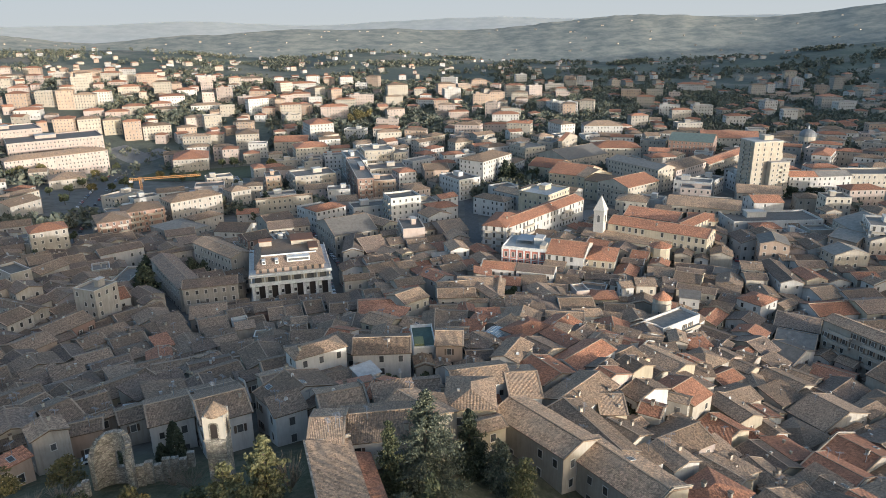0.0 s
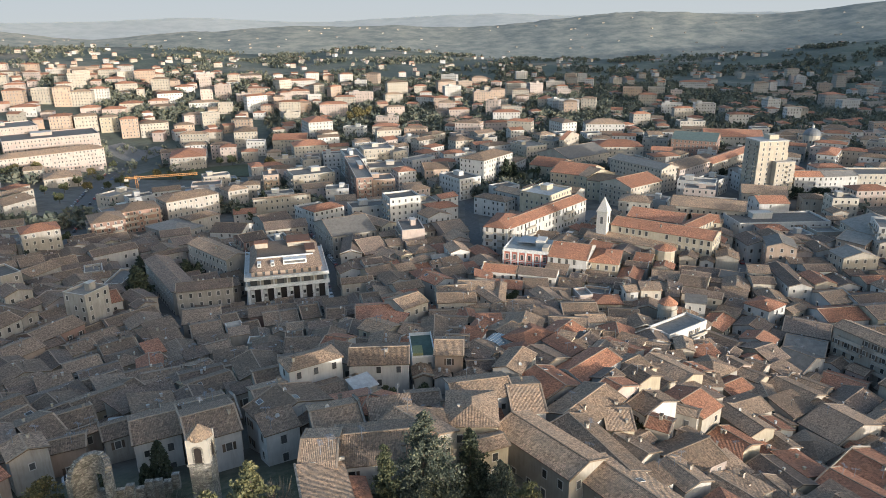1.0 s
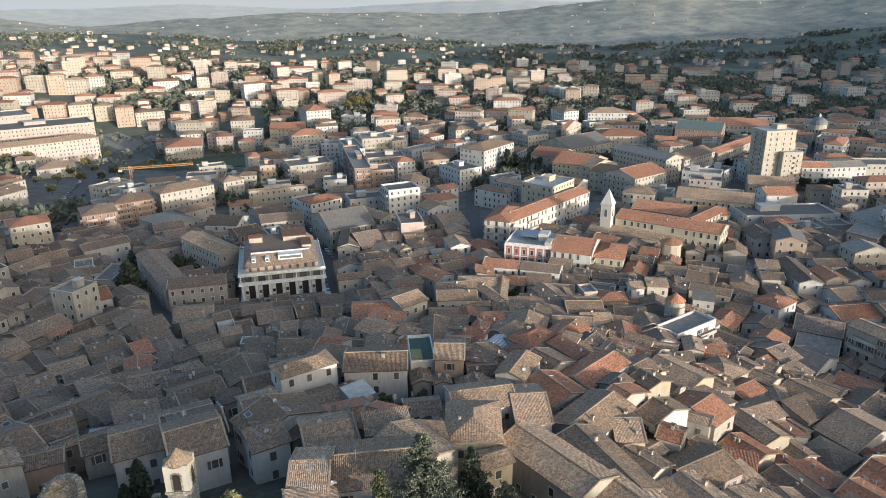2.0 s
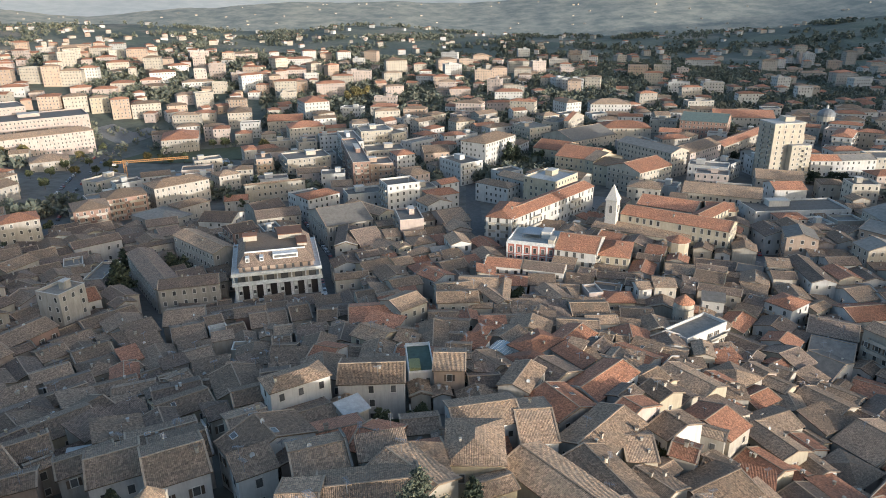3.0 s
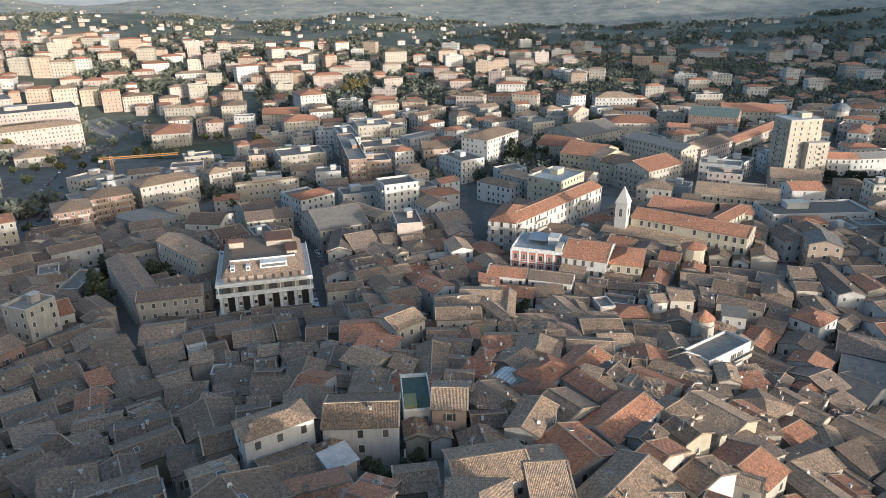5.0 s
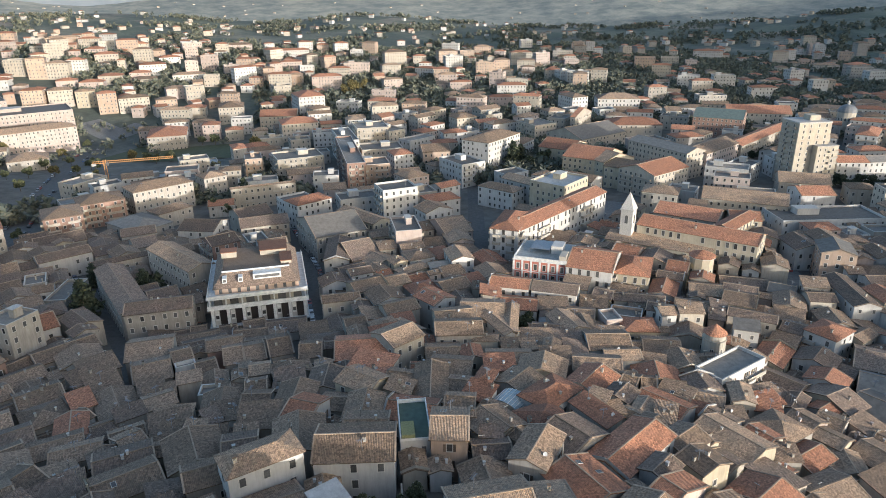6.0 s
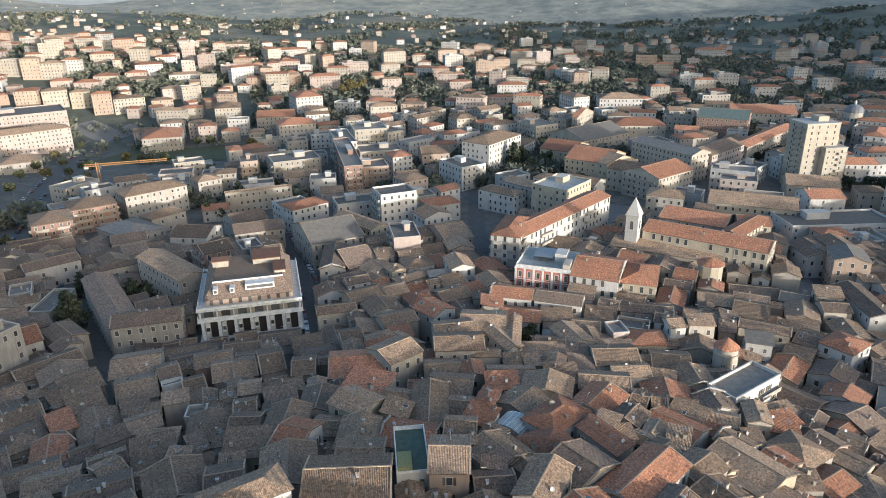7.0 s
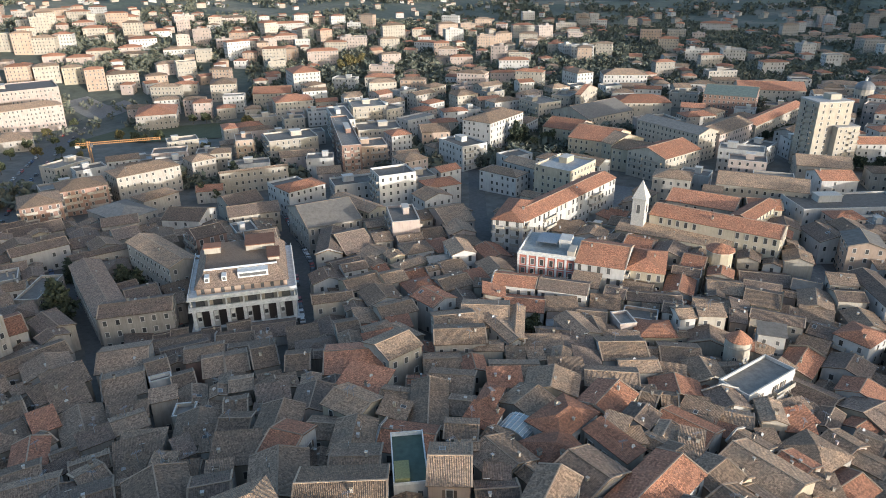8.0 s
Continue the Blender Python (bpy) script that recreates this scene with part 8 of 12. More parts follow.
house(-180.8, 324.8, 34, 4.6, 3.3, 5.7, "sgd", OLD_TOWN)
house(71.2, 283.8, -24, 4.7, 3.5, 5.1, "swt", OLD_TOWN)
house(-4.2, 303.2, 24, 4.4, 4.1, 7.8, "nyd", OLD_TOWN)
house(-130.2, 194.8, -25, 3.8, 3.6, 6.4, "ncd", OLD_TOWN)
house(-180.2, 255.2, -39, 4.1, 3.5, 7.4, "sgd", OLD_TOWN)
house(109.8, 224.8, -42, 4.3, 3.3, 5.9, "swt", OLD_TOWN)
house(-138.8, 217.8, -30, 4.6, 3.3, 5.8, "sym", OLD_TOWN)
house(66.8, 229.8, -4, 3.9, 3.5, 7.3, "gct", OLD_TOWN)
house(-72.2, 216.8, 22, 4.2, 3.6, 4.6, "ngd", OLD_TOWN)
house(-124.8, 335.8, 28, 4.1, 3.3, 5.2, "swd", OLD_TOWN)
house(162.8, 265.8, 2, 4.4, 3.7, 5.9, "nwm", OLD_TOWN)
house(83.2, 292.2, -30, 4.0, 3.3, 8.3, "nwt", OLD_TOWN)
house(23.8, 315.8, 9, 4.0, 3.4, 7.7, "gcr", OLD_TOWN)
house(86.2, 133.8, 30, 3.9, 3.9, 6.6, "nct", OLD_TOWN)
house(174.8, 304.2, 5, 4.4, 3.5, 7.8, "sgd", OLD_TOWN)
house(80.2, 275.8, -19, 4.0, 4.0, 6.9, "ggm", OLD_TOWN)
house(111.8, 184.2, 41, 4.5, 3.4, 7.1, "ggt", OLD_TOWN)
house(111.8, 161.2, 123, 4.1, 3.3, 6.6, "scd", OLD_TOWN)
house(127.8, 290.8, 70, 3.9, 3.3, 8.2, "spt", OLD_TOWN)
house(-19.2, 324.2, 22, 3.9, 3.3, 8.2, "swr", OLD_TOWN)
house(48.8, 288.8, 67, 4.3, 3.3, 7.0, "sgt", OLD_TOWN)
house(-65.8, 234.8, 104, 4.1, 3.5, 3.9, "sym", OLD_TOWN)
house(-0.2, 145.2, 8, 3.8, 3.4, 4.8, "nwd", OLD_TOWN)
house(-186.8, 336.2, 120, 4.5, 3.7, 5.9, "ngm", OLD_TOWN)
house(-172.8, 336.2, 34, 4.4, 3.3, 7.2, "ggm", OLD_TOWN)
house(-39.2, 279.2, 27, 3.8, 3.4, 6.9, "sgm", OLD_TOWN)
house(80.2, 312.2, -37, 4.1, 3.5, 6.6, "sgd", OLD_TOWN)
house(10.8, 168.8, 49, 4.3, 3.8, 7.0, "npt", OLD_TOWN)
house(8.2, 208.8, 3, 3.9, 3.5, 6.3, "gwt", OLD_TOWN)
house(176.8, 278.2, 96, 4.0, 3.9, 8.5, "gpd", OLD_TOWN)
house(-218.2, 288.8, 38, 4.6, 3.6, 4.9, "spd", OLD_TOWN)
house(63.2, 244.2, -14, 4.6, 3.5, 7.6, "sct", OLD_TOWN)
house(59.8, 211.2, 94, 4.8, 3.7, 5.7, "ggd", OLD_TOWN)
house(29.8, 330.8, 43, 3.8, 4.0, 8.7, "nct", OLD_TOWN)
house(-124.8, 215.2, 62, 4.8, 3.7, 5.1, "ggd", OLD_TOWN)
house(97.8, 230.2, 52, 4.8, 3.8, 5.1, "sct", OLD_TOWN)
house(-29.8, 201.2, 18, 3.9, 3.5, 5.4, "spm", OLD_TOWN)
house(220.8, 310.2, 87, 4.4, 3.3, 6.4, "nwd", OLD_TOWN)
house(81.8, 254.2, 70, 4.3, 3.9, 6.0, "gcm", OLD_TOWN)
house(-156.7, 336.2, -50, 5.8, 4.0, 6.4, "gct", NEW_TOWN)
house(-119.1, 336.9, -3, 4.6, 5.6, 5.7, "spt", NEW_TOWN)
house(27.5, 336.4, 42, 6.2, 4.6, 5.6, "gwt", NEW_TOWN)
house(34.0, 335.5, 45, 6.0, 4.4, 7.2, "ngt", NEW_TOWN)
house(42.3, 336.2, 53, 4.6, 4.9, 6.7, "ggt", NEW_TOWN)
house(82.8, 335.7, 62, 7.4, 8.8, 10.5, "ggd", NEW_TOWN)
house(91.7, 335.0, 61, 4.4, 6.2, 7.4, "nyt", NEW_TOWN)
house(124.7, 335.7, 80, 6.3, 5.5, 5.3, "spt", NEW_TOWN)
house(139.2, 337.1, -22, 8.4, 7.8, 6.7, "nyt", NEW_TOWN)
house(-168.7, 341.0, -59, 6.2, 4.3, 5.3, "syd", NEW_TOWN)
house(-151.4, 339.6, -43, 5.8, 5.8, 6.0, "swt", NEW_TOWN)
house(-14.2, 340.8, 32, 4.3, 5.2, 6.1, "gct", NEW_TOWN)
house(-4.2, 339.8, -60, 6.2, 5.3, 7.4, "sgd", NEW_TOWN)
house(46.0, 340.7, 44, 6.0, 4.2, 7.5, "spt", NEW_TOWN)
house(75.7, 338.4, 50, 5.4, 4.6, 5.8, "gct", NEW_TOWN)
house(96.0, 340.9, 61, 5.1, 6.1, 5.6, "npt", NEW_TOWN)
house(117.1, 340.7, -26, 7.7, 9.5, 11.4, "sct", NEW_TOWN)
house(197.5, 341.1, -4, 5.6, 5.8, 7.3, "sct", NEW_TOWN)
house(205.7, 340.5, -87, 7.4, 8.5, 10.6, "ggt", NEW_TOWN)
house(213.2, 340.5, 89, 6.2, 4.8, 5.1, "gwd", NEW_TOWN)
house(-161.7, 343.3, -52, 5.5, 4.1, 5.2, "swt", NEW_TOWN)
house(-123.6, 343.8, -59, 4.9, 5.5, 5.4, "gct", NEW_TOWN)
house(4.4, 342.9, -62, 5.4, 5.1, 5.3, "ggt", NEW_TOWN)
house(27.7, 343.7, -46, 4.9, 5.1, 5.5, "gwd", NEW_TOWN)
house(36.6, 343.1, 48, 5.8, 5.1, 7.1, "ggt", NEW_TOWN)
house(53.7, 345.3, 47, 6.4, 5.9, 5.4, "nyd", NEW_TOWN)
house(81.7, 345.0, 60, 5.7, 4.3, 6.5, "gwt", NEW_TOWN)
house(87.2, 342.5, -28, 4.6, 3.9, 6.9, "ggt", NEW_TOWN)
house(109.2, 342.9, -26, 6.2, 4.8, 5.6, "ggt", NEW_TOWN)
house(126.5, 345.5, -24, 6.4, 4.3, 5.2, "nct", NEW_TOWN)
house(166.9, 344.5, 6, 5.9, 5.1, 5.2, "sgt", NEW_TOWN)
house(176.5, 345.2, -81, 5.1, 4.7, 6.4, "nyt", NEW_TOWN)
house(-58.1, 347.4, -61, 6.3, 5.2, 6.6, "swt", NEW_TOWN)
house(-25.1, 347.2, 51, 4.5, 4.5, 6.4, "nwt", NEW_TOWN)
house(-16.6, 347.3, -55, 6.4, 6.0, 6.1, "ggd", NEW_TOWN)
house(10.5, 347.1, -62, 6.5, 6.1, 5.8, "gwt", NEW_TOWN)
house(41.4, 349.4, 53, 7.6, 8.1, 10.9, "nct", NEW_TOWN)
house(90.9, 349.0, 53, 8.9, 8.1, 9.5, "syt", NEW_TOWN)
house(99.3, 347.7, 61, 4.7, 4.3, 5.0, "gwd", NEW_TOWN)
house(111.5, 349.1, -29, 6.8, 5.2, 5.9, "gct", NEW_TOWN)
house(184.3, 348.5, 86, 8.7, 6.1, 5.6, "gpt", NEW_TOWN)
house(191.4, 348.4, -86, 4.4, 5.5, 5.1, "sct", NEW_TOWN)
house(209.6, 347.6, -9, 6.5, 5.0, 7.5, "gyd", NEW_TOWN)
house(229.4, 336.4, 85, 17.6, 11.2, 11.3, "hct", NEW_TOWN)
house(-227.0, 345.7, 27, 17.0, 11.8, 10.1, "ggt", NEW_TOWN)
house(249.0, 346.2, 88, 22.4, 13.9, 10.0, "ggr", NEW_TOWN)
house(-252.9, 354.7, 72, 17.8, 10.6, 10.2, "hwt", NEW_TOWN)
house(218.0, 358.6, -7, 13.3, 11.4, 13.8, "fck", NEW_TOWN)
house(-261.9, 369.9, 70, 15.5, 10.8, 13.7, "gwt", NEW_TOWN)
house(-64.5, 368.6, 41, 19.2, 12.5, 13.6, "hwr", NEW_TOWN)
house(0.7, 370.9, 24, 16.0, 12.5, 11.8, "hwr", NEW_TOWN)
house(109.3, 367.9, -25, 16.6, 13.6, 12.2, "hct", NEW_TOWN)
house(156.0, 367.7, -23, 17.4, 10.9, 10.1, "fgk", NEW_TOWN)
house(-136.6, 377.1, 51, 18.2, 11.6, 8.0, "hgt", NEW_TOWN)
house(-73.2, 381.7, 37, 15.6, 13.1, 10.9, "fwk", NEW_TOWN)
house(-39.8, 379.1, 19, 23.2, 13.4, 12.1, "fwk", NEW_TOWN)
house(123.8, 378.4, -30, 13.6, 11.6, 9.6, "fwk", NEW_TOWN)
house(212.7, 377.0, -13, 12.2, 11.5, 9.0, "hct", NEW_TOWN)
house(244.9, 379.0, 3, 21.0, 12.4, 13.5, "hpr", NEW_TOWN)
house(270.5, 378.5, -3, 13.7, 13.0, 9.4, "gwt", NEW_TOWN)
house(-187.9, 391.5, 37, 21.8, 11.6, 9.5, "fgk", NEW_TOWN)
house(-114.9, 391.7, 14, 12.9, 10.7, 6.6, "ggr", NEW_TOWN)
house(-11.5, 390.9, 22, 17.3, 13.1, 10.3, "fck", NEW_TOWN)
house(32.6, 390.8, -40, 21.9, 11.0, 10.4, "hwt", NEW_TOWN)
house(152.7, 389.1, -23, 17.3, 11.6, 12.6, "fpk", NEW_TOWN)
house(-41.1, 399.7, 24, 22.6, 11.8, 9.1, "hwt", NEW_TOWN)
house(3.5, 402.2, 35, 12.7, 10.1, 9.9, "gwr", NEW_TOWN)
house(45.5, 399.8, -48, 21.9, 11.4, 11.5, "gwt", NEW_TOWN)
house(76.7, 401.8, -39, 18.8, 12.9, 11.2, "gwt", NEW_TOWN)
house(-290.4, 413.0, 73, 13.9, 11.7, 10.7, "fck", NEW_TOWN)
house(-58.4, 414.4, 11, 12.2, 12.3, 8.0, "gpt", NEW_TOWN)
house(-15.1, 414.0, 33, 14.2, 13.5, 13.5, "hpt", NEW_TOWN)
house(60.6, 411.6, -39, 14.4, 11.8, 10.9, "hwt", NEW_TOWN)
house(159.8, 412.7, -26, 22.0, 13.3, 11.7, "fwk", NEW_TOWN)
house(-188.4, 420.1, 41, 15.7, 10.7, 11.4, "fwk", NEW_TOWN)
house(-165.8, 421.2, 30, 15.0, 12.6, 11.3, "hct", NEW_TOWN)
house(41.6, 425.6, 33, 15.9, 11.5, 9.8, "fwk", NEW_TOWN)
house(174.9, 425.6, 46, 14.8, 13.2, 10.2, "fwk", NEW_TOWN)
house(-307.8, 436.6, 73, 14.7, 13.0, 12.0, "hgt", NEW_TOWN)
house(-275.7, 433.3, 68, 21.6, 10.3, 10.6, "hct", NEW_TOWN)
house(-208.7, 434.6, 63, 22.6, 13.2, 10.6, "fck", NEW_TOWN)
house(-151.0, 437.0, 23, 15.2, 13.2, 10.7, "fwk", NEW_TOWN)
house(-106.4, 435.5, 17, 22.6, 10.8, 8.5, "fwk", NEW_TOWN)
house(-65.5, 431.4, 7, 14.6, 11.8, 11.5, "fwk", NEW_TOWN)
house(-17.9, 436.6, 17, 12.6, 12.5, 9.6, "gct", NEW_TOWN)
house(201.4, 434.1, 2, 17.2, 11.9, 10.4, "fwk", NEW_TOWN)
house(-180.6, 443.9, 25, 17.2, 10.6, 10.8, "gwt", NEW_TOWN)
house(-125.8, 447.1, 14, 12.5, 10.3, 12.8, "hct", NEW_TOWN)
house(-81.3, 447.2, 17, 20.0, 12.0, 9.5, "gpt", NEW_TOWN)
house(227.8, 443.8, 1, 23.0, 13.3, 12.3, "hwr", NEW_TOWN)
house(258.8, 447.4, 3, 19.4, 11.8, 12.4, "hwr", NEW_TOWN)
house(294.0, 442.5, 2, 17.1, 13.8, 13.9, "hgt", NEW_TOWN)
house(316.1, 447.4, -10, 19.4, 10.5, 9.8, "fwk", NEW_TOWN)
house(-310.8, 458.6, 31, 19.8, 10.5, 12.9, "hwt", NEW_TOWN)
house(-288.6, 455.7, 74, 15.6, 11.1, 9.6, "hgr", NEW_TOWN)
house(-157.9, 456.2, 15, 19.2, 13.2, 11.9, "fpk", NEW_TOWN)
house(0.7, 458.4, 39, 14.8, 10.0, 8.6, "hgt", NEW_TOWN)
house(206.6, 457.2, 42, 13.1, 12.2, 9.7, "gwt", NEW_TOWN)
house(-140.4, 468.9, 11, 12.2, 12.2, 8.1, "fwk", NEW_TOWN)
house(231.2, 467.7, 43, 17.2, 11.2, 13.7, "ggt", NEW_TOWN)
house(265.0, 468.0, -38, 12.3, 12.3, 8.9, "fgk", NEW_TOWN)
house(296.5, 465.1, -43, 12.3, 10.3, 9.4, "hwr", NEW_TOWN)
house(323.7, 465.8, -36, 15.3, 12.7, 11.7, "fck", NEW_TOWN)
house(-159.2, 480.6, 26, 18.2, 11.9, 13.4, "fck", NEW_TOWN)
house(107.5, 476.9, -28, 13.1, 11.5, 8.3, "hct", NEW_TOWN)
house(-130.8, 490.0, 20, 15.5, 10.6, 8.1, "hct", NEW_TOWN)
house(-97.9, 489.5, 19, 18.2, 13.4, 13.3, "fck", NEW_TOWN)
house(163.3, 491.1, 11, 20.2, 12.4, 13.5, "hgr", NEW_TOWN)
house(251.9, 491.0, -29, 21.3, 13.4, 12.1, "hwt", NEW_TOWN)
house(315.6, 487.5, -30, 18.0, 11.0, 11.5, "hwt", NEW_TOWN)
house(339.1, 492.0, -37, 14.5, 11.1, 10.1, "ggt", NEW_TOWN)
house(-107.1, 502.3, 28, 14.4, 10.9, 8.8, "fpk", NEW_TOWN)
house(26.0, 499.2, 61, 18.5, 10.2, 11.2, "gpt", NEW_TOWN)
house(56.6, 502.8, 59, 18.4, 10.2, 11.1, "hwt", NEW_TOWN)
house(136.5, 500.9, 23, 16.5, 11.3, 9.7, "fpk", NEW_TOWN)
house(197.0, 500.2, 41, 12.9, 12.2, 10.1, "hpt", NEW_TOWN)
house(-85.3, 510.9, 20, 18.0, 12.0, 8.5, "fwk", NEW_TOWN)
house(3.7, 513.3, 12, 17.2, 10.3, 10.6, "hcr", NEW_TOWN)
house(179.2, 509.8, 42, 15.5, 12.5, 11.3, "hgt", NEW_TOWN)
house(261.2, 510.2, -41, 19.5, 11.6, 8.1, "fgk", NEW_TOWN)
house(292.8, 511.7, -42, 17.7, 13.5, 13.6, "fpk", NEW_TOWN)
house(316.3, 512.7, -32, 16.7, 11.0, 11.6, "hcr", NEW_TOWN)
house(347.5, 509.9, -44, 19.3, 13.9, 11.8, "hgr", NEW_TOWN)
house(-366.2, 519.6, 36, 15.5, 13.5, 9.8, "hct", NEW_TOWN)
house(-124.1, 523.1, 20, 22.1, 10.2, 9.4, "hpt", NEW_TOWN)
house(-44.9, 520.0, 16, 16.4, 10.1, 8.9, "fck", NEW_TOWN)
house(-15.2, 524.7, 43, 23.7, 12.0, 11.6, "fwk", NEW_TOWN)
house(32.7, 521.9, 55, 17.9, 12.3, 10.6, "hpr", NEW_TOWN)
house(207.9, 522.4, -26, 13.3, 10.3, 9.7, "fwk", NEW_TOWN)
house(-319.1, 532.8, 22, 12.9, 11.0, 9.7, "gct", NEW_TOWN)
house(11.0, 533.9, 16, 17.3, 10.9, 13.1, "hwr", NEW_TOWN)
house(177.2, 535.2, -22, 16.0, 12.6, 9.6, "gpr", NEW_TOWN)
house(278.0, 535.2, -31, 23.7, 10.5, 12.1, "ggr", NEW_TOWN)
house(309.5, 533.1, -35, 22.1, 10.1, 13.9, "hwr", NEW_TOWN)
house(351.5, 531.2, -44, 20.7, 11.7, 8.3, "hpt", NEW_TOWN)
house(-135.2, 543.7, 29, 18.1, 12.8, 8.2, "hwr", NEW_TOWN)
house(-103.3, 547.0, 22, 14.5, 10.7, 10.8, "fck", NEW_TOWN)
house(41.3, 544.0, 22, 17.8, 12.0, 9.2, "hwt", NEW_TOWN)
house(359.8, 545.6, -42, 21.8, 12.1, 12.0, "fgk", NEW_TOWN)
house(-10.6, 555.4, 40, 14.3, 13.1, 10.4, "hpr", NEW_TOWN)
house(20.4, 557.9, 25, 17.8, 13.2, 8.5, "fwk", NEW_TOWN)
house(243.2, 552.7, -21, 15.8, 12.5, 6.3, "fck", NEW_TOWN)
house(282.3, 557.8, -14, 21.2, 12.7, 13.1, "gwt", NEW_TOWN)
house(305.3, 556.9, -8, 19.0, 13.0, 9.8, "fpk", NEW_TOWN)
house(375.4, 554.6, -29, 22.5, 10.2, 9.0, "fwk", NEW_TOWN)
house(-392.5, 563.4, 37, 15.9, 10.1, 13.7, "fck", NEW_TOWN)
house(-131.3, 568.3, 15, 21.5, 11.0, 8.6, "fck", NEW_TOWN)
house(-105.3, 566.0, 14, 12.2, 12.0, 9.8, "fpk", NEW_TOWN)
house(-88.2, 568.5, 14, 17.5, 11.2, 10.7, "fwk", NEW_TOWN)
house(-64.8, 568.9, 19, 19.0, 13.8, 13.2, "fck", NEW_TOWN)
house(47.6, 566.3, 32, 22.7, 12.0, 11.9, "hwt", NEW_TOWN)
house(331.5, 565.0, -11, 17.3, 12.9, 12.1, "hwt", NEW_TOWN)
house(387.4, 563.5, -29, 12.2, 10.3, 9.7, "ggt", NEW_TOWN)
house(-398.0, 579.4, 32, 23.2, 11.0, 8.7, "hpt", NEW_TOWN)
house(-4.5, 574.5, 45, 15.8, 10.9, 11.2, "hwr", NEW_TOWN)
house(37.2, 578.6, 23, 18.1, 10.1, 10.8, "ggr", NEW_TOWN)
house(71.6, 576.2, 20, 17.5, 11.2, 9.2, "fpk", NEW_TOWN)
house(95.6, 578.7, 59, 18.4, 13.9, 11.9, "fck", NEW_TOWN)
house(185.7, 579.0, -26, 20.6, 10.7, 10.7, "fck", NEW_TOWN)
house(218.9, 574.4, -28, 15.5, 10.3, 9.7, "hct", NEW_TOWN)
house(293.0, 575.3, -13, 19.2, 11.1, 9.6, "fpk", NEW_TOWN)
house(370.0, 579.3, -12, 20.5, 12.4, 9.3, "hct", NEW_TOWN)
house(-89.7, 585.0, 12, 18.3, 12.1, 8.1, "gwr", NEW_TOWN)
house(-57.2, 588.2, 17, 19.0, 13.3, 10.5, "fck", NEW_TOWN)
house(-34.7, 589.5, 45, 15.8, 10.1, 9.9, "gwt", NEW_TOWN)
house(19.4, 585.5, 29, 17.8, 13.3, 13.8, "hct", NEW_TOWN)
house(141.4, 588.3, -9, 16.1, 10.9, 10.7, "hwt", NEW_TOWN)
house(301.1, 589.4, -8, 14.5, 13.6, 12.2, "hpt", NEW_TOWN)
house(326.2, 589.8, -23, 23.6, 13.2, 10.4, "fck", NEW_TOWN)
house(393.6, 590.8, -12, 18.1, 10.7, 10.5, "fck", NEW_TOWN)
house(-345.5, 598.7, 38, 22.1, 11.5, 12.8, "gwt", NEW_TOWN)
house(-145.1, 597.3, 19, 12.1, 11.4, 9.4, "hgt", NEW_TOWN)
house(-68.5, 600.5, 18, 12.8, 11.7, 13.4, "hwt", NEW_TOWN)
house(-13.0, 601.8, 44, 20.2, 11.0, 12.6, "ggt", NEW_TOWN)
house(42.5, 599.8, 28, 15.7, 10.8, 12.0, "fgk", NEW_TOWN)
house(71.6, 599.7, 48, 21.0, 11.2, 9.9, "hpt", NEW_TOWN)
house(106.5, 600.2, 62, 14.2, 13.8, 8.8, "hct", NEW_TOWN)
house(163.4, 598.5, -12, 20.2, 10.0, 11.0, "gwr", NEW_TOWN)
house(218.2, 601.4, -11, 21.3, 12.7, 9.2, "fpk", NEW_TOWN)
house(348.9, 597.4, -20, 23.2, 12.0, 11.8, "hwr", NEW_TOWN)
house(-321.4, 611.2, 44, 15.6, 10.4, 10.1, "hpt", NEW_TOWN)
house(-188.8, 612.9, 12, 13.8, 12.7, 13.5, "hpr", NEW_TOWN)
house(-168.8, 608.1, 13, 14.1, 11.5, 9.1, "hgr", NEW_TOWN)
house(-89.1, 609.0, 16, 17.4, 10.8, 9.3, "gcr", NEW_TOWN)
house(-45.5, 611.7, 43, 13.5, 13.0, 12.4, "gpr", NEW_TOWN)
house(18.5, 609.8, 23, 15.4, 11.2, 10.6, "hct", NEW_TOWN)
house(137.6, 612.9, 18, 14.7, 11.9, 11.2, "fwk", NEW_TOWN)
house(192.4, 607.9, -2, 12.7, 13.7, 10.3, "gct", NEW_TOWN)
house(369.4, 611.7, -10, 20.5, 13.2, 11.1, "hwt", NEW_TOWN)
house(393.3, 609.2, -17, 19.9, 10.1, 10.3, "fpk", NEW_TOWN)
house(-243.3, 620.2, 12, 17.2, 12.7, 10.6, "gpt", NEW_TOWN)
house(-126.7, 618.5, 22, 22.8, 12.6, 6.8, "ggt", NEW_TOWN)
house(-69.4, 620.5, 23, 13.4, 13.2, 10.3, "gwt", NEW_TOWN)
house(40.6, 623.4, 34, 20.5, 12.2, 12.4, "ggt", NEW_TOWN)
house(70.2, 623.7, 17, 12.7, 11.1, 13.9, "gwr", NEW_TOWN)
house(96.5, 621.7, 25, 16.5, 12.6, 9.5, "hct", NEW_TOWN)
house(158.2, 622.5, -13, 19.6, 13.5, 8.3, "got", NEW_TOWN)
house(215.9, 622.7, -16, 21.3, 12.3, 9.8, "hwt", NEW_TOWN)
house(268.9, 622.1, -7, 18.1, 11.5, 10.2, "hwt", NEW_TOWN)
house(293.2, 622.0, -11, 15.0, 13.8, 12.5, "fwk", NEW_TOWN)
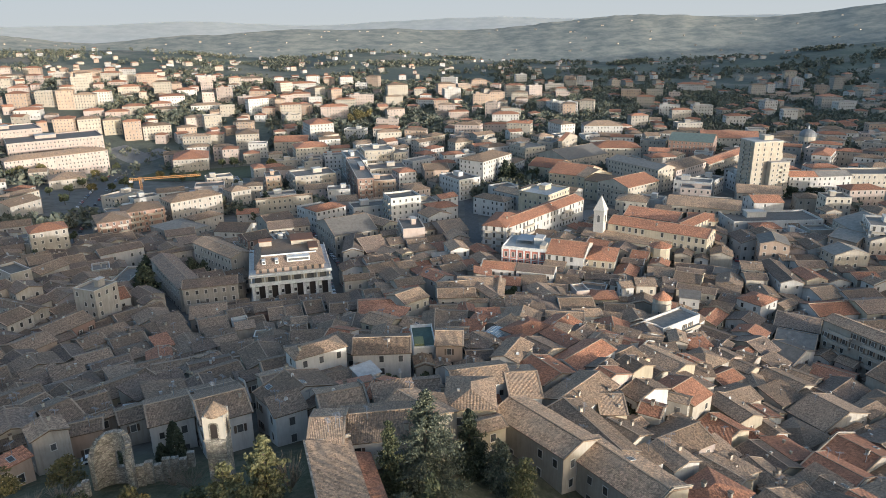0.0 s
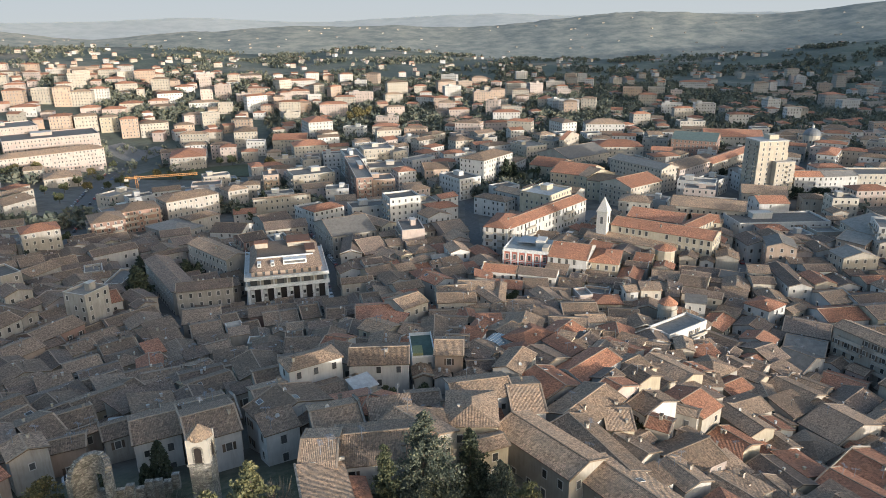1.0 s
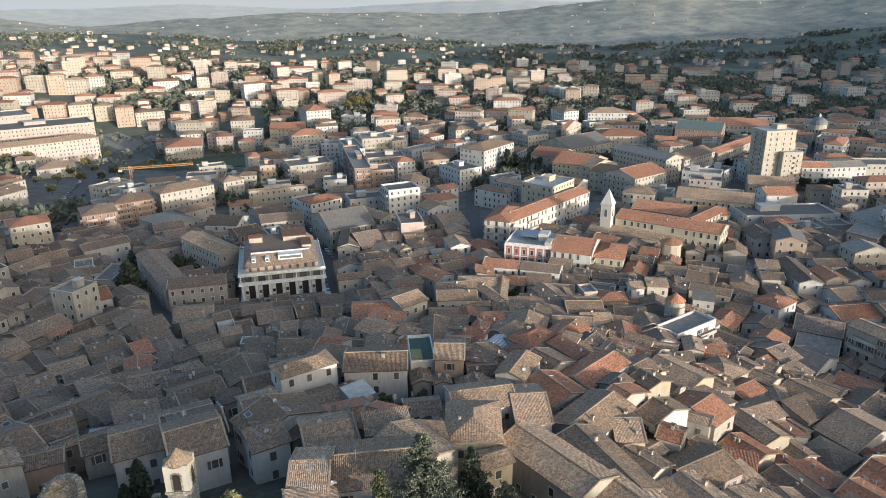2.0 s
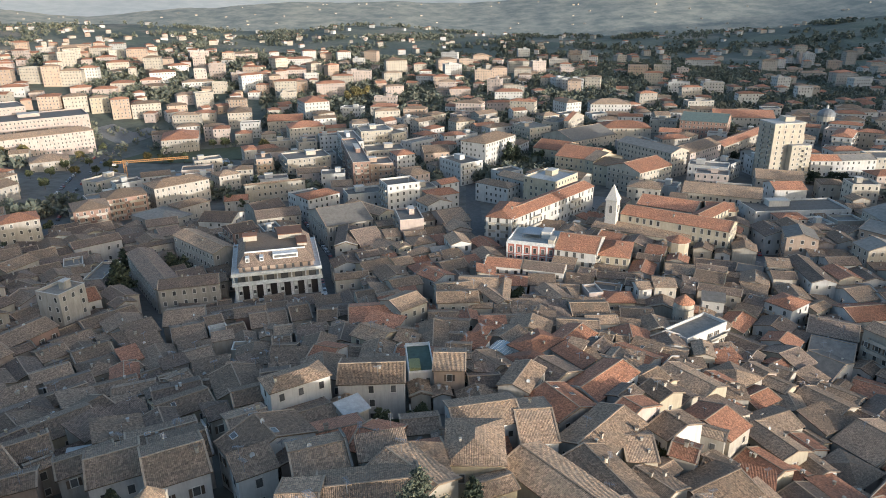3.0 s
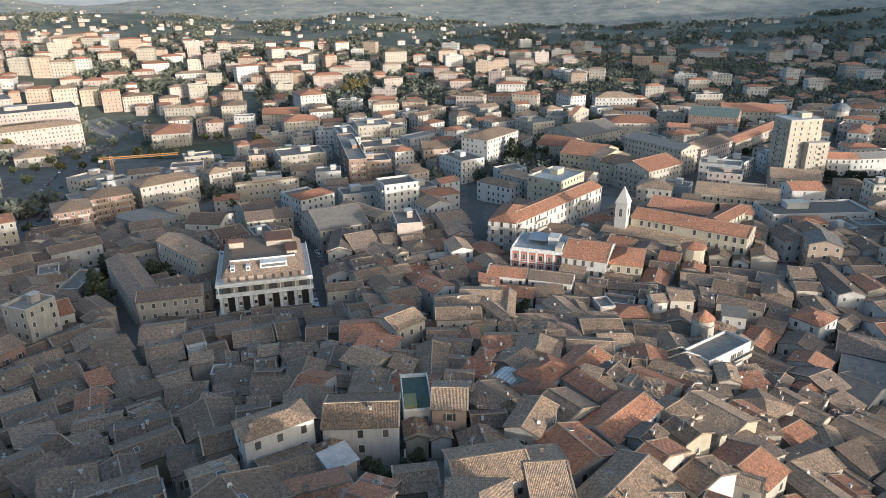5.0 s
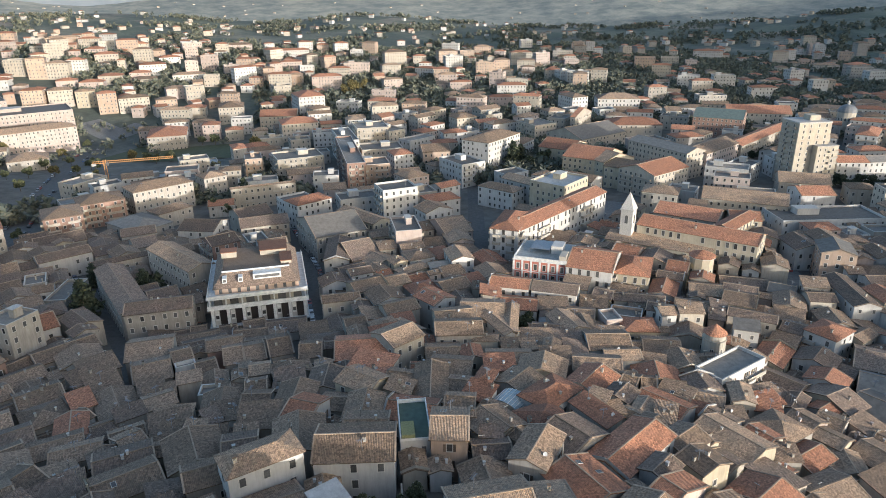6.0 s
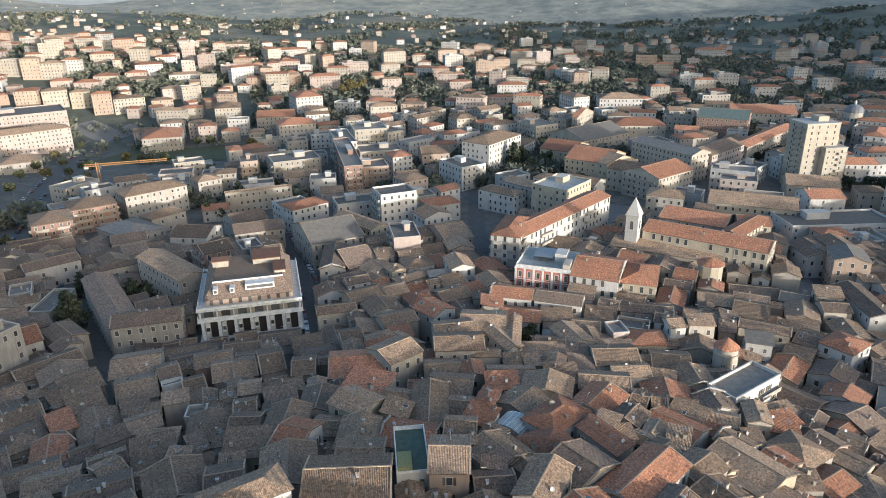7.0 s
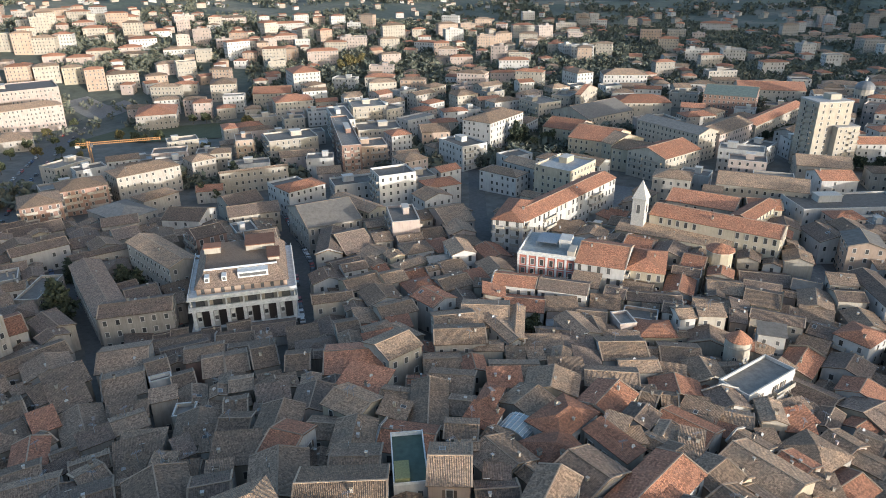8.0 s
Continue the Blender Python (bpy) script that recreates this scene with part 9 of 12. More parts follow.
house(-225.2, 633.2, 20, 19.4, 10.8, 13.0, "hwt", NEW_TOWN)
house(-200.5, 629.3, 12, 17.6, 11.1, 12.7, "hpt", NEW_TOWN)
house(-167.9, 629.7, 7, 16.5, 11.9, 13.6, "fwk", NEW_TOWN)
house(-101.7, 630.8, 17, 19.4, 10.2, 13.8, "gwt", NEW_TOWN)
house(-27.5, 632.4, 42, 17.9, 10.2, 9.7, "fwk", NEW_TOWN)
house(-3.8, 632.8, 44, 17.5, 12.3, 11.9, "hct", NEW_TOWN)
house(20.5, 633.1, 33, 16.0, 11.1, 10.6, "fpk", NEW_TOWN)
house(114.9, 629.5, 24, 14.1, 11.6, 8.9, "fwk", NEW_TOWN)
house(183.6, 632.8, -0, 12.8, 14.0, 9.0, "hwt", NEW_TOWN)
house(237.7, 633.3, -18, 20.9, 10.6, 10.6, "gct", NEW_TOWN)
house(368.2, 631.8, -21, 20.0, 13.0, 11.5, "hpt", NEW_TOWN)
house(-46.8, 643.3, 12, 22.8, 11.8, 15.5, "hct", NEW_TOWN)
house(267.0, 643.5, -18, 9.1, 9.9, 6.8, "hcr", NEW_TOWN)
house(391.0, 636.0, 1, 12.0, 9.7, 7.1, "hor", NEW_TOWN)
house(420.5, 635.0, -4, 11.9, 12.8, 8.9, "ggr", NEW_TOWN)
house(-107.4, 658.9, 41, 17.3, 12.5, 12.9, "hct", NEW_TOWN)
house(-20.9, 654.7, -10, 20.7, 11.1, 13.9, "hot", NEW_TOWN)
house(78.9, 653.2, -22, 23.3, 10.4, 17.0, "hcr", NEW_TOWN)
house(309.6, 656.1, -12, 13.1, 9.4, 8.9, "hct", NEW_TOWN)
house(426.2, 655.6, -6, 17.4, 10.3, 12.3, "fok", NEW_TOWN)
house(454.1, 655.3, -7, 9.4, 9.4, 7.6, "hwr", NEW_TOWN)
house(-457.9, 675.2, 13, 20.1, 10.7, 15.9, "hwr", NEW_TOWN)
house(-239.2, 672.4, 2, 24.9, 10.5, 14.4, "hct", NEW_TOWN)
house(30.7, 669.2, -19, 25.2, 12.9, 14.7, "hpt", NEW_TOWN)
house(88.9, 667.5, 22, 12.1, 10.9, 6.2, "hct", NEW_TOWN)
house(190.1, 665.5, 3, 11.0, 10.5, 6.6, "hgr", NEW_TOWN)
house(219.2, 667.2, -8, 11.8, 10.1, 8.8, "hgr", NEW_TOWN)
house(247.0, 668.8, 2, 24.8, 12.2, 12.5, "fgk", NEW_TOWN)
house(321.7, 673.5, 7, 11.2, 12.3, 7.9, "hor", NEW_TOWN)
house(361.4, 670.3, -18, 9.3, 12.0, 6.0, "hpt", NEW_TOWN)
house(451.2, 673.4, -0, 9.5, 10.6, 8.6, "hwt", NEW_TOWN)
house(-435.8, 686.4, 12, 12.0, 11.3, 7.1, "hcr", NEW_TOWN)
house(-350.9, 683.8, 20, 11.2, 9.8, 8.3, "hct", NEW_TOWN)
house(-253.4, 687.9, 32, 13.5, 9.5, 6.3, "gcr", NEW_TOWN)
house(-82.9, 686.5, -15, 21.4, 11.0, 11.7, "fwk", NEW_TOWN)
house(14.0, 689.2, -20, 11.3, 10.6, 8.5, "gwr", NEW_TOWN)
house(58.2, 681.0, 0, 22.9, 9.1, 12.3, "hpr", NEW_TOWN)
house(188.6, 685.7, 16, 13.3, 10.2, 7.5, "hpr", NEW_TOWN)
house(347.3, 687.5, 4, 10.4, 12.9, 7.6, "hcr", NEW_TOWN)
house(380.9, 685.5, 8, 10.4, 11.9, 7.2, "gcr", NEW_TOWN)
house(413.7, 682.5, 10, 13.9, 12.9, 7.0, "gpr", NEW_TOWN)
house(460.3, 689.1, -23, 10.1, 10.7, 6.5, "gpr", NEW_TOWN)
house(479.0, 682.8, -11, 9.5, 9.9, 7.9, "hgr", NEW_TOWN)
house(-454.0, 700.5, 42, 12.4, 10.5, 7.7, "gwt", NEW_TOWN)
house(-407.6, 703.7, 31, 9.4, 10.4, 8.8, "hor", NEW_TOWN)
house(-283.7, 697.3, 2, 10.5, 10.9, 8.7, "hpr", NEW_TOWN)
house(-265.0, 701.3, 38, 11.8, 10.1, 8.8, "gwr", NEW_TOWN)
house(-163.5, 703.2, 22, 12.4, 11.1, 8.9, "hcr", NEW_TOWN)
house(-23.7, 705.0, 9, 13.9, 11.6, 6.5, "gwr", NEW_TOWN)
house(16.3, 704.9, -17, 10.1, 12.6, 7.3, "gct", NEW_TOWN)
house(42.7, 700.4, 6, 12.5, 11.7, 6.9, "hcr", NEW_TOWN)
house(81.0, 698.7, 1, 12.6, 11.4, 7.5, "hgr", NEW_TOWN)
house(104.9, 704.2, -6, 9.4, 11.9, 6.2, "hwr", NEW_TOWN)
house(206.6, 700.8, 6, 18.0, 10.6, 15.9, "hgr", NEW_TOWN)
house(225.8, 697.6, 5, 9.9, 12.6, 8.9, "hgr", NEW_TOWN)
house(309.0, 706.8, -3, 20.0, 11.0, 14.0, "hwr", NEW_TOWN)
house(403.4, 699.3, 13, 9.7, 12.8, 8.8, "hcr", NEW_TOWN)
house(422.5, 703.4, -20, 12.9, 9.4, 7.3, "hpr", NEW_TOWN)
house(496.5, 699.9, -11, 10.0, 11.4, 6.3, "hct", NEW_TOWN)
house(-486.1, 721.9, 2, 13.6, 11.2, 8.7, "gwt", NEW_TOWN)
house(-435.8, 716.0, -2, 12.9, 11.8, 8.7, "gcr", NEW_TOWN)
house(-236.6, 716.2, 44, 9.3, 10.2, 8.9, "gpr", NEW_TOWN)
house(-203.3, 720.8, -4, 16.4, 9.5, 15.7, "hot", NEW_TOWN)
house(-157.2, 719.4, 12, 10.8, 9.4, 8.3, "hpr", NEW_TOWN)
house(-136.8, 721.0, 6, 13.1, 11.5, 7.6, "gpr", NEW_TOWN)
house(-58.8, 716.9, 6, 13.3, 10.9, 8.1, "got", NEW_TOWN)
house(95.6, 722.3, -16, 10.0, 10.5, 7.9, "hgr", NEW_TOWN)
house(124.9, 718.4, 4, 10.3, 12.5, 8.1, "hgr", NEW_TOWN)
house(231.9, 722.9, -19, 12.3, 10.2, 8.2, "ggt", NEW_TOWN)
house(440.4, 718.7, -2, 10.1, 11.5, 6.2, "ggr", NEW_TOWN)
house(-492.5, 736.2, -2, 11.9, 9.5, 8.2, "hor", NEW_TOWN)
house(-414.8, 737.3, 12, 11.9, 11.1, 7.2, "hpt", NEW_TOWN)
house(-395.2, 733.3, 2, 11.8, 9.8, 7.1, "hcr", NEW_TOWN)
house(-375.9, 731.4, 35, 11.3, 10.4, 9.0, "hcr", NEW_TOWN)
house(-356.6, 736.7, 4, 11.1, 10.5, 6.6, "hwr", NEW_TOWN)
house(-329.6, 736.7, 11, 10.3, 10.8, 6.6, "gpr", NEW_TOWN)
house(-311.6, 733.2, 12, 9.5, 12.6, 7.7, "hcr", NEW_TOWN)
house(-223.6, 729.7, 42, 12.9, 9.8, 7.3, "gor", NEW_TOWN)
house(-161.4, 738.7, 39, 14.0, 10.5, 6.2, "gcr", NEW_TOWN)
house(-54.0, 737.6, -8, 23.3, 9.6, 11.5, "fpk", NEW_TOWN)
house(-25.9, 731.0, -17, 10.0, 12.8, 6.6, "hpt", NEW_TOWN)
house(14.5, 730.6, 19, 13.8, 11.2, 8.1, "hot", NEW_TOWN)
house(41.0, 731.8, -17, 10.7, 12.0, 7.2, "hct", NEW_TOWN)
house(261.7, 733.7, -1, 20.6, 9.6, 16.9, "hgr", NEW_TOWN)
house(381.9, 739.1, -1, 15.3, 10.0, 15.6, "fwk", NEW_TOWN)
house(-506.4, 750.9, 3, 20.0, 12.8, 12.2, "fpk", NEW_TOWN)
house(-468.4, 750.9, 36, 10.7, 11.9, 8.0, "gpr", NEW_TOWN)
house(-313.6, 750.2, 33, 9.9, 10.3, 7.0, "hcr", NEW_TOWN)
house(-217.6, 752.4, -2, 13.4, 10.6, 8.1, "hct", NEW_TOWN)
house(31.6, 750.0, -24, 12.5, 11.8, 6.5, "hcr", NEW_TOWN)
house(112.2, 746.6, 0, 11.5, 9.6, 6.1, "hgt", NEW_TOWN)
house(195.3, 750.1, -7, 10.0, 9.9, 7.8, "hwt", NEW_TOWN)
house(338.6, 748.4, 12, 9.9, 12.5, 7.9, "hwr", NEW_TOWN)
house(394.0, 753.5, -19, 22.4, 9.6, 14.3, "hct", NEW_TOWN)
house(-498.6, 769.4, 14, 23.2, 11.3, 11.5, "hpr", NEW_TOWN)
house(-446.5, 767.5, 19, 11.5, 12.3, 6.4, "hpr", NEW_TOWN)
house(-323.3, 770.3, 14, 12.5, 11.8, 6.0, "hwr", NEW_TOWN)
house(-219.8, 769.6, 16, 11.4, 11.9, 8.0, "hwr", NEW_TOWN)
house(-163.9, 769.7, 28, 17.8, 12.0, 11.6, "fck", NEW_TOWN)
house(-126.3, 769.9, 14, 11.9, 11.5, 6.5, "hpr", NEW_TOWN)
house(23.7, 773.6, 5, 23.0, 9.7, 12.3, "hpr", NEW_TOWN)
house(83.3, 773.4, -4, 21.6, 10.6, 13.9, "fck", NEW_TOWN)
house(365.3, 773.0, 13, 13.2, 11.9, 6.2, "hcr", NEW_TOWN)
house(414.3, 765.7, 12, 12.3, 12.4, 6.6, "gcr", NEW_TOWN)
house(-510.9, 789.2, 17, 19.0, 12.2, 18.1, "hwt", NEW_TOWN)
house(-257.1, 790.6, 21, 10.3, 12.2, 8.6, "got", NEW_TOWN)
house(-222.7, 789.1, 28, 9.7, 11.2, 6.7, "hot", NEW_TOWN)
house(-203.4, 787.3, -2, 12.2, 9.9, 7.4, "hwr", NEW_TOWN)
house(-168.7, 791.0, 8, 23.2, 10.9, 19.1, "hcr", NEW_TOWN)
house(-49.0, 788.2, 20, 20.8, 9.4, 13.7, "hpt", NEW_TOWN)
house(4.8, 787.7, -2, 13.3, 12.6, 9.0, "hpt", NEW_TOWN)
house(63.5, 785.5, -20, 14.9, 11.0, 19.8, "fpk", NEW_TOWN)
house(111.9, 786.5, 10, 13.3, 11.2, 7.5, "hgr", NEW_TOWN)
house(151.4, 786.4, -9, 14.3, 12.1, 17.6, "hot", NEW_TOWN)
house(205.1, 787.8, -13, 12.9, 12.8, 8.5, "gcr", NEW_TOWN)
house(239.2, 785.6, 5, 13.8, 9.8, 8.9, "gwt", NEW_TOWN)
house(351.1, 789.1, -12, 12.4, 10.1, 8.1, "hwt", NEW_TOWN)
house(492.2, 790.1, -24, 12.9, 11.9, 8.4, "hcr", NEW_TOWN)
house(-540.7, 807.9, 17, 18.7, 10.1, 12.6, "hct", NEW_TOWN)
house(-480.6, 801.4, 23, 12.3, 9.6, 8.3, "hpr", NEW_TOWN)
house(-246.8, 807.4, 7, 15.6, 9.7, 12.1, "fck", NEW_TOWN)
house(-196.8, 801.2, 8, 14.2, 9.2, 12.6, "hor", NEW_TOWN)
house(11.0, 808.7, -6, 18.4, 11.9, 14.9, "hpt", NEW_TOWN)
house(153.3, 808.2, -5, 23.9, 11.0, 16.1, "fwk", NEW_TOWN)
house(337.8, 805.0, 13, 10.9, 12.8, 7.9, "hcr", NEW_TOWN)
house(369.5, 806.6, -2, 13.3, 11.9, 8.1, "hgr", NEW_TOWN)
house(388.6, 799.3, 2, 12.2, 9.9, 8.0, "hwr", NEW_TOWN)
house(523.9, 805.4, 17, 13.5, 10.6, 8.5, "hcr", NEW_TOWN)
house(-496.7, 824.8, 18, 21.2, 9.6, 12.2, "hpr", NEW_TOWN)
house(-474.7, 825.5, 1, 12.2, 9.1, 6.6, "hcr", NEW_TOWN)
house(-441.2, 827.4, 40, 17.6, 10.7, 14.2, "hcr", NEW_TOWN)
house(-215.7, 823.5, 38, 25.6, 10.2, 18.4, "hwr", NEW_TOWN)
house(-159.1, 826.9, 10, 12.2, 10.0, 6.2, "hpr", NEW_TOWN)
house(-121.2, 826.1, 26, 9.8, 10.4, 7.9, "got", NEW_TOWN)
house(82.0, 823.2, -10, 10.5, 11.1, 7.6, "ggt", NEW_TOWN)
house(98.9, 824.4, -24, 10.4, 9.2, 6.0, "hgr", NEW_TOWN)
house(142.2, 826.3, 22, 18.5, 12.8, 15.2, "fwk", NEW_TOWN)
house(180.0, 821.1, -19, 17.1, 10.4, 17.1, "hct", NEW_TOWN)
house(271.4, 826.9, -0, 10.1, 11.2, 8.6, "hgr", NEW_TOWN)
house(342.8, 824.6, 18, 12.6, 12.0, 6.4, "hgt", NEW_TOWN)
house(398.8, 823.5, 9, 16.6, 12.8, 16.0, "fwk", NEW_TOWN)
house(419.6, 820.7, 20, 11.6, 10.4, 8.1, "hct", NEW_TOWN)
house(492.8, 826.2, 9, 24.0, 11.6, 14.9, "fwk", NEW_TOWN)
house(-563.8, 843.2, 13, 16.3, 11.6, 12.1, "hcr", NEW_TOWN)
house(-407.6, 838.0, 12, 10.7, 11.8, 6.8, "hwr", NEW_TOWN)
house(-378.0, 845.5, 34, 10.5, 10.7, 6.1, "hct", NEW_TOWN)
house(-279.9, 844.8, 19, 14.1, 12.7, 16.9, "fpk", NEW_TOWN)
house(-235.7, 846.2, 23, 17.2, 10.8, 14.9, "fpk", NEW_TOWN)
house(-185.5, 844.3, 28, 14.1, 10.7, 19.4, "hpr", NEW_TOWN)
house(-67.6, 839.5, 16, 12.5, 12.4, 8.5, "gor", NEW_TOWN)
house(-29.6, 843.8, -21, 13.0, 10.0, 8.0, "gcr", NEW_TOWN)
house(4.5, 844.4, -0, 16.8, 12.4, 15.4, "hor", NEW_TOWN)
house(27.9, 844.7, -10, 11.4, 9.6, 6.4, "hcr", NEW_TOWN)
house(48.9, 840.3, -12, 11.8, 9.0, 7.6, "hpr", NEW_TOWN)
house(162.7, 838.2, -5, 11.8, 10.3, 8.7, "hgr", NEW_TOWN)
house(268.6, 845.4, -19, 9.8, 12.7, 6.5, "hgr", NEW_TOWN)
house(428.8, 840.5, 10, 11.1, 9.3, 6.1, "hgt", NEW_TOWN)
house(-533.2, 859.7, 19, 14.8, 12.0, 17.5, "hcr", NEW_TOWN)
house(-440.1, 856.8, 34, 19.6, 10.2, 18.7, "fck", NEW_TOWN)
house(-342.2, 858.9, 42, 10.5, 9.8, 8.2, "hot", NEW_TOWN)
house(-211.2, 857.1, 7, 20.2, 9.9, 12.5, "hcr", NEW_TOWN)
house(-167.4, 856.7, 34, 13.8, 10.9, 7.2, "hwr", NEW_TOWN)
house(-149.3, 855.9, 12, 9.5, 11.4, 8.4, "hcr", NEW_TOWN)
house(-114.2, 857.6, 1, 24.1, 9.7, 13.5, "hcr", NEW_TOWN)
house(-70.0, 857.4, -21, 10.1, 10.6, 8.1, "hct", NEW_TOWN)
house(7.3, 859.7, 7, 9.9, 10.7, 6.0, "hwr", NEW_TOWN)
house(23.2, 864.2, 15, 12.5, 11.1, 6.4, "hcr", NEW_TOWN)
house(101.3, 859.7, 15, 10.2, 12.2, 8.1, "gwt", NEW_TOWN)
house(263.0, 865.0, -18, 21.3, 11.0, 16.6, "hcr", NEW_TOWN)
house(332.3, 855.9, -5, 11.2, 12.9, 6.9, "hgt", NEW_TOWN)
house(371.9, 858.0, 17, 11.4, 12.7, 6.8, "hgr", NEW_TOWN)
house(492.4, 855.6, -7, 24.9, 11.3, 15.7, "fgk", NEW_TOWN)
house(-584.6, 880.6, 45, 12.8, 12.8, 8.3, "hwt", NEW_TOWN)
house(-525.4, 878.9, 14, 12.7, 11.5, 6.5, "hpr", NEW_TOWN)
house(-509.2, 884.1, 10, 10.1, 11.2, 6.9, "hpr", NEW_TOWN)
house(-467.1, 878.6, -2, 18.3, 10.1, 12.7, "fck", NEW_TOWN)
house(-428.6, 881.6, 22, 12.1, 12.0, 8.6, "hpr", NEW_TOWN)
house(-346.3, 876.9, 11, 19.8, 12.8, 19.3, "hct", NEW_TOWN)
house(-268.9, 876.1, 2, 18.1, 9.2, 18.0, "fpk", NEW_TOWN)
house(-229.3, 883.7, 3, 19.8, 9.7, 15.7, "hor", NEW_TOWN)
house(-155.7, 877.3, 20, 17.1, 9.3, 11.4, "fwk", NEW_TOWN)
house(-56.5, 882.1, 20, 22.9, 10.9, 13.7, "hct", NEW_TOWN)
house(-13.6, 875.4, -25, 23.3, 12.3, 11.4, "hwr", NEW_TOWN)
house(84.1, 877.0, -21, 9.3, 10.6, 9.0, "hct", NEW_TOWN)
house(108.0, 882.3, 1, 15.3, 10.5, 12.3, "hpt", NEW_TOWN)
house(182.7, 883.0, 10, 12.9, 9.1, 7.5, "gwt", NEW_TOWN)
house(281.1, 880.2, -18, 9.8, 11.2, 7.2, "hcr", NEW_TOWN)
house(297.8, 881.7, -0, 13.3, 12.7, 6.2, "hcr", NEW_TOWN)
house(325.2, 875.2, -5, 10.2, 12.1, 8.7, "hct", NEW_TOWN)
house(404.3, 878.5, 4, 10.8, 10.0, 7.0, "hcr", NEW_TOWN)
house(499.8, 880.4, 25, 24.5, 12.5, 16.9, "hpr", NEW_TOWN)
house(575.3, 880.5, 1, 10.9, 11.8, 8.3, "hgt", NEW_TOWN)
house(620.9, 879.4, -16, 24.6, 12.6, 16.2, "hwr", NEW_TOWN)
house(-604.3, 896.8, 11, 11.4, 10.0, 8.6, "hcr", NEW_TOWN)
house(-540.8, 902.5, 43, 11.1, 11.5, 9.0, "gcr", NEW_TOWN)
house(-456.8, 901.7, 38, 20.2, 9.9, 18.9, "hct", NEW_TOWN)
house(-376.9, 895.8, -4, 13.2, 9.6, 7.2, "hor", NEW_TOWN)
house(-356.3, 901.8, 12, 13.0, 10.2, 6.8, "hct", NEW_TOWN)
house(-279.6, 901.2, 13, 11.4, 10.8, 7.4, "gpr", NEW_TOWN)
house(-215.5, 898.6, 9, 11.5, 9.6, 7.8, "hor", NEW_TOWN)
house(-178.6, 901.4, 13, 25.5, 11.8, 11.6, "hpr", NEW_TOWN)
house(-133.7, 903.3, 39, 16.0, 9.9, 18.5, "hor", NEW_TOWN)
house(-34.4, 900.2, 18, 13.7, 9.6, 7.4, "hpr", NEW_TOWN)
house(-15.1, 902.3, -1, 14.9, 9.5, 13.4, "hwr", NEW_TOWN)
house(25.2, 895.9, 24, 11.6, 11.0, 8.3, "hcr", NEW_TOWN)
house(310.4, 899.6, 17, 9.6, 9.1, 7.8, "hcr", NEW_TOWN)
house(450.3, 901.6, 24, 9.8, 9.3, 7.8, "hgr", NEW_TOWN)
house(605.3, 901.3, -11, 11.7, 12.6, 8.4, "hgt", NEW_TOWN)
house(-616.1, 919.4, 10, 13.4, 11.3, 7.6, "hwt", NEW_TOWN)
house(-527.8, 916.9, -4, 16.7, 10.4, 14.5, "hpr", NEW_TOWN)
house(-487.1, 918.1, 28, 13.6, 11.0, 6.5, "hor", NEW_TOWN)
house(-465.9, 920.2, 29, 12.6, 9.3, 8.5, "hcr", NEW_TOWN)
house(-392.5, 924.1, 11, 12.8, 12.7, 7.3, "hor", NEW_TOWN)
house(-364.5, 918.3, 44, 11.8, 9.7, 6.3, "gpt", NEW_TOWN)
house(-289.3, 917.2, 44, 11.5, 13.0, 8.8, "hor", NEW_TOWN)
house(-199.7, 917.3, 1, 10.2, 10.7, 8.7, "gct", NEW_TOWN)
house(-158.5, 918.0, 40, 15.4, 12.4, 17.5, "hct", NEW_TOWN)
house(-118.1, 917.0, -8, 9.9, 12.2, 6.3, "hct", NEW_TOWN)
house(-97.4, 918.1, -1, 11.9, 12.1, 8.9, "hpt", NEW_TOWN)
house(19.2, 922.4, 15, 22.4, 12.8, 19.1, "fwk", NEW_TOWN)
house(110.1, 918.3, -8, 21.4, 12.6, 15.6, "hct", NEW_TOWN)
house(144.1, 916.7, -18, 9.8, 11.9, 6.9, "hgr", NEW_TOWN)
house(275.3, 917.4, -17, 14.0, 12.1, 6.9, "hcr", NEW_TOWN)
house(310.6, 919.9, 11, 11.4, 12.1, 8.1, "hwr", NEW_TOWN)
house(433.5, 924.5, -9, 13.3, 10.3, 8.0, "hct", NEW_TOWN)
house(582.8, 922.9, -10, 12.2, 12.0, 8.5, "gwr", NEW_TOWN)
house(643.7, 915.2, -18, 9.4, 11.6, 7.1, "gcr", NEW_TOWN)
house(-623.5, 937.9, -3, 25.9, 12.5, 15.4, "hcr", NEW_TOWN)
house(-500.6, 944.7, 27, 9.0, 10.9, 7.2, "hot", NEW_TOWN)
house(-391.6, 942.3, 24, 25.6, 10.1, 17.9, "hor", NEW_TOWN)
house(-353.9, 941.6, 0, 12.6, 12.0, 7.8, "hot", NEW_TOWN)
house(-328.8, 938.4, 20, 12.3, 10.1, 6.1, "hpr", NEW_TOWN)
house(-311.4, 940.1, 16, 15.4, 10.3, 13.6, "fpk", NEW_TOWN)
house(-290.5, 940.8, -5, 12.3, 9.9, 7.9, "hcr", NEW_TOWN)
house(-250.5, 937.3, 37, 11.0, 12.8, 6.4, "hcr", NEW_TOWN)
house(-231.3, 942.6, 21, 9.1, 12.5, 6.1, "hcr", NEW_TOWN)
house(-207.5, 941.7, 44, 18.3, 11.7, 18.4, "hcr", NEW_TOWN)
house(-188.3, 940.0, 1, 10.4, 11.4, 8.7, "hor", NEW_TOWN)
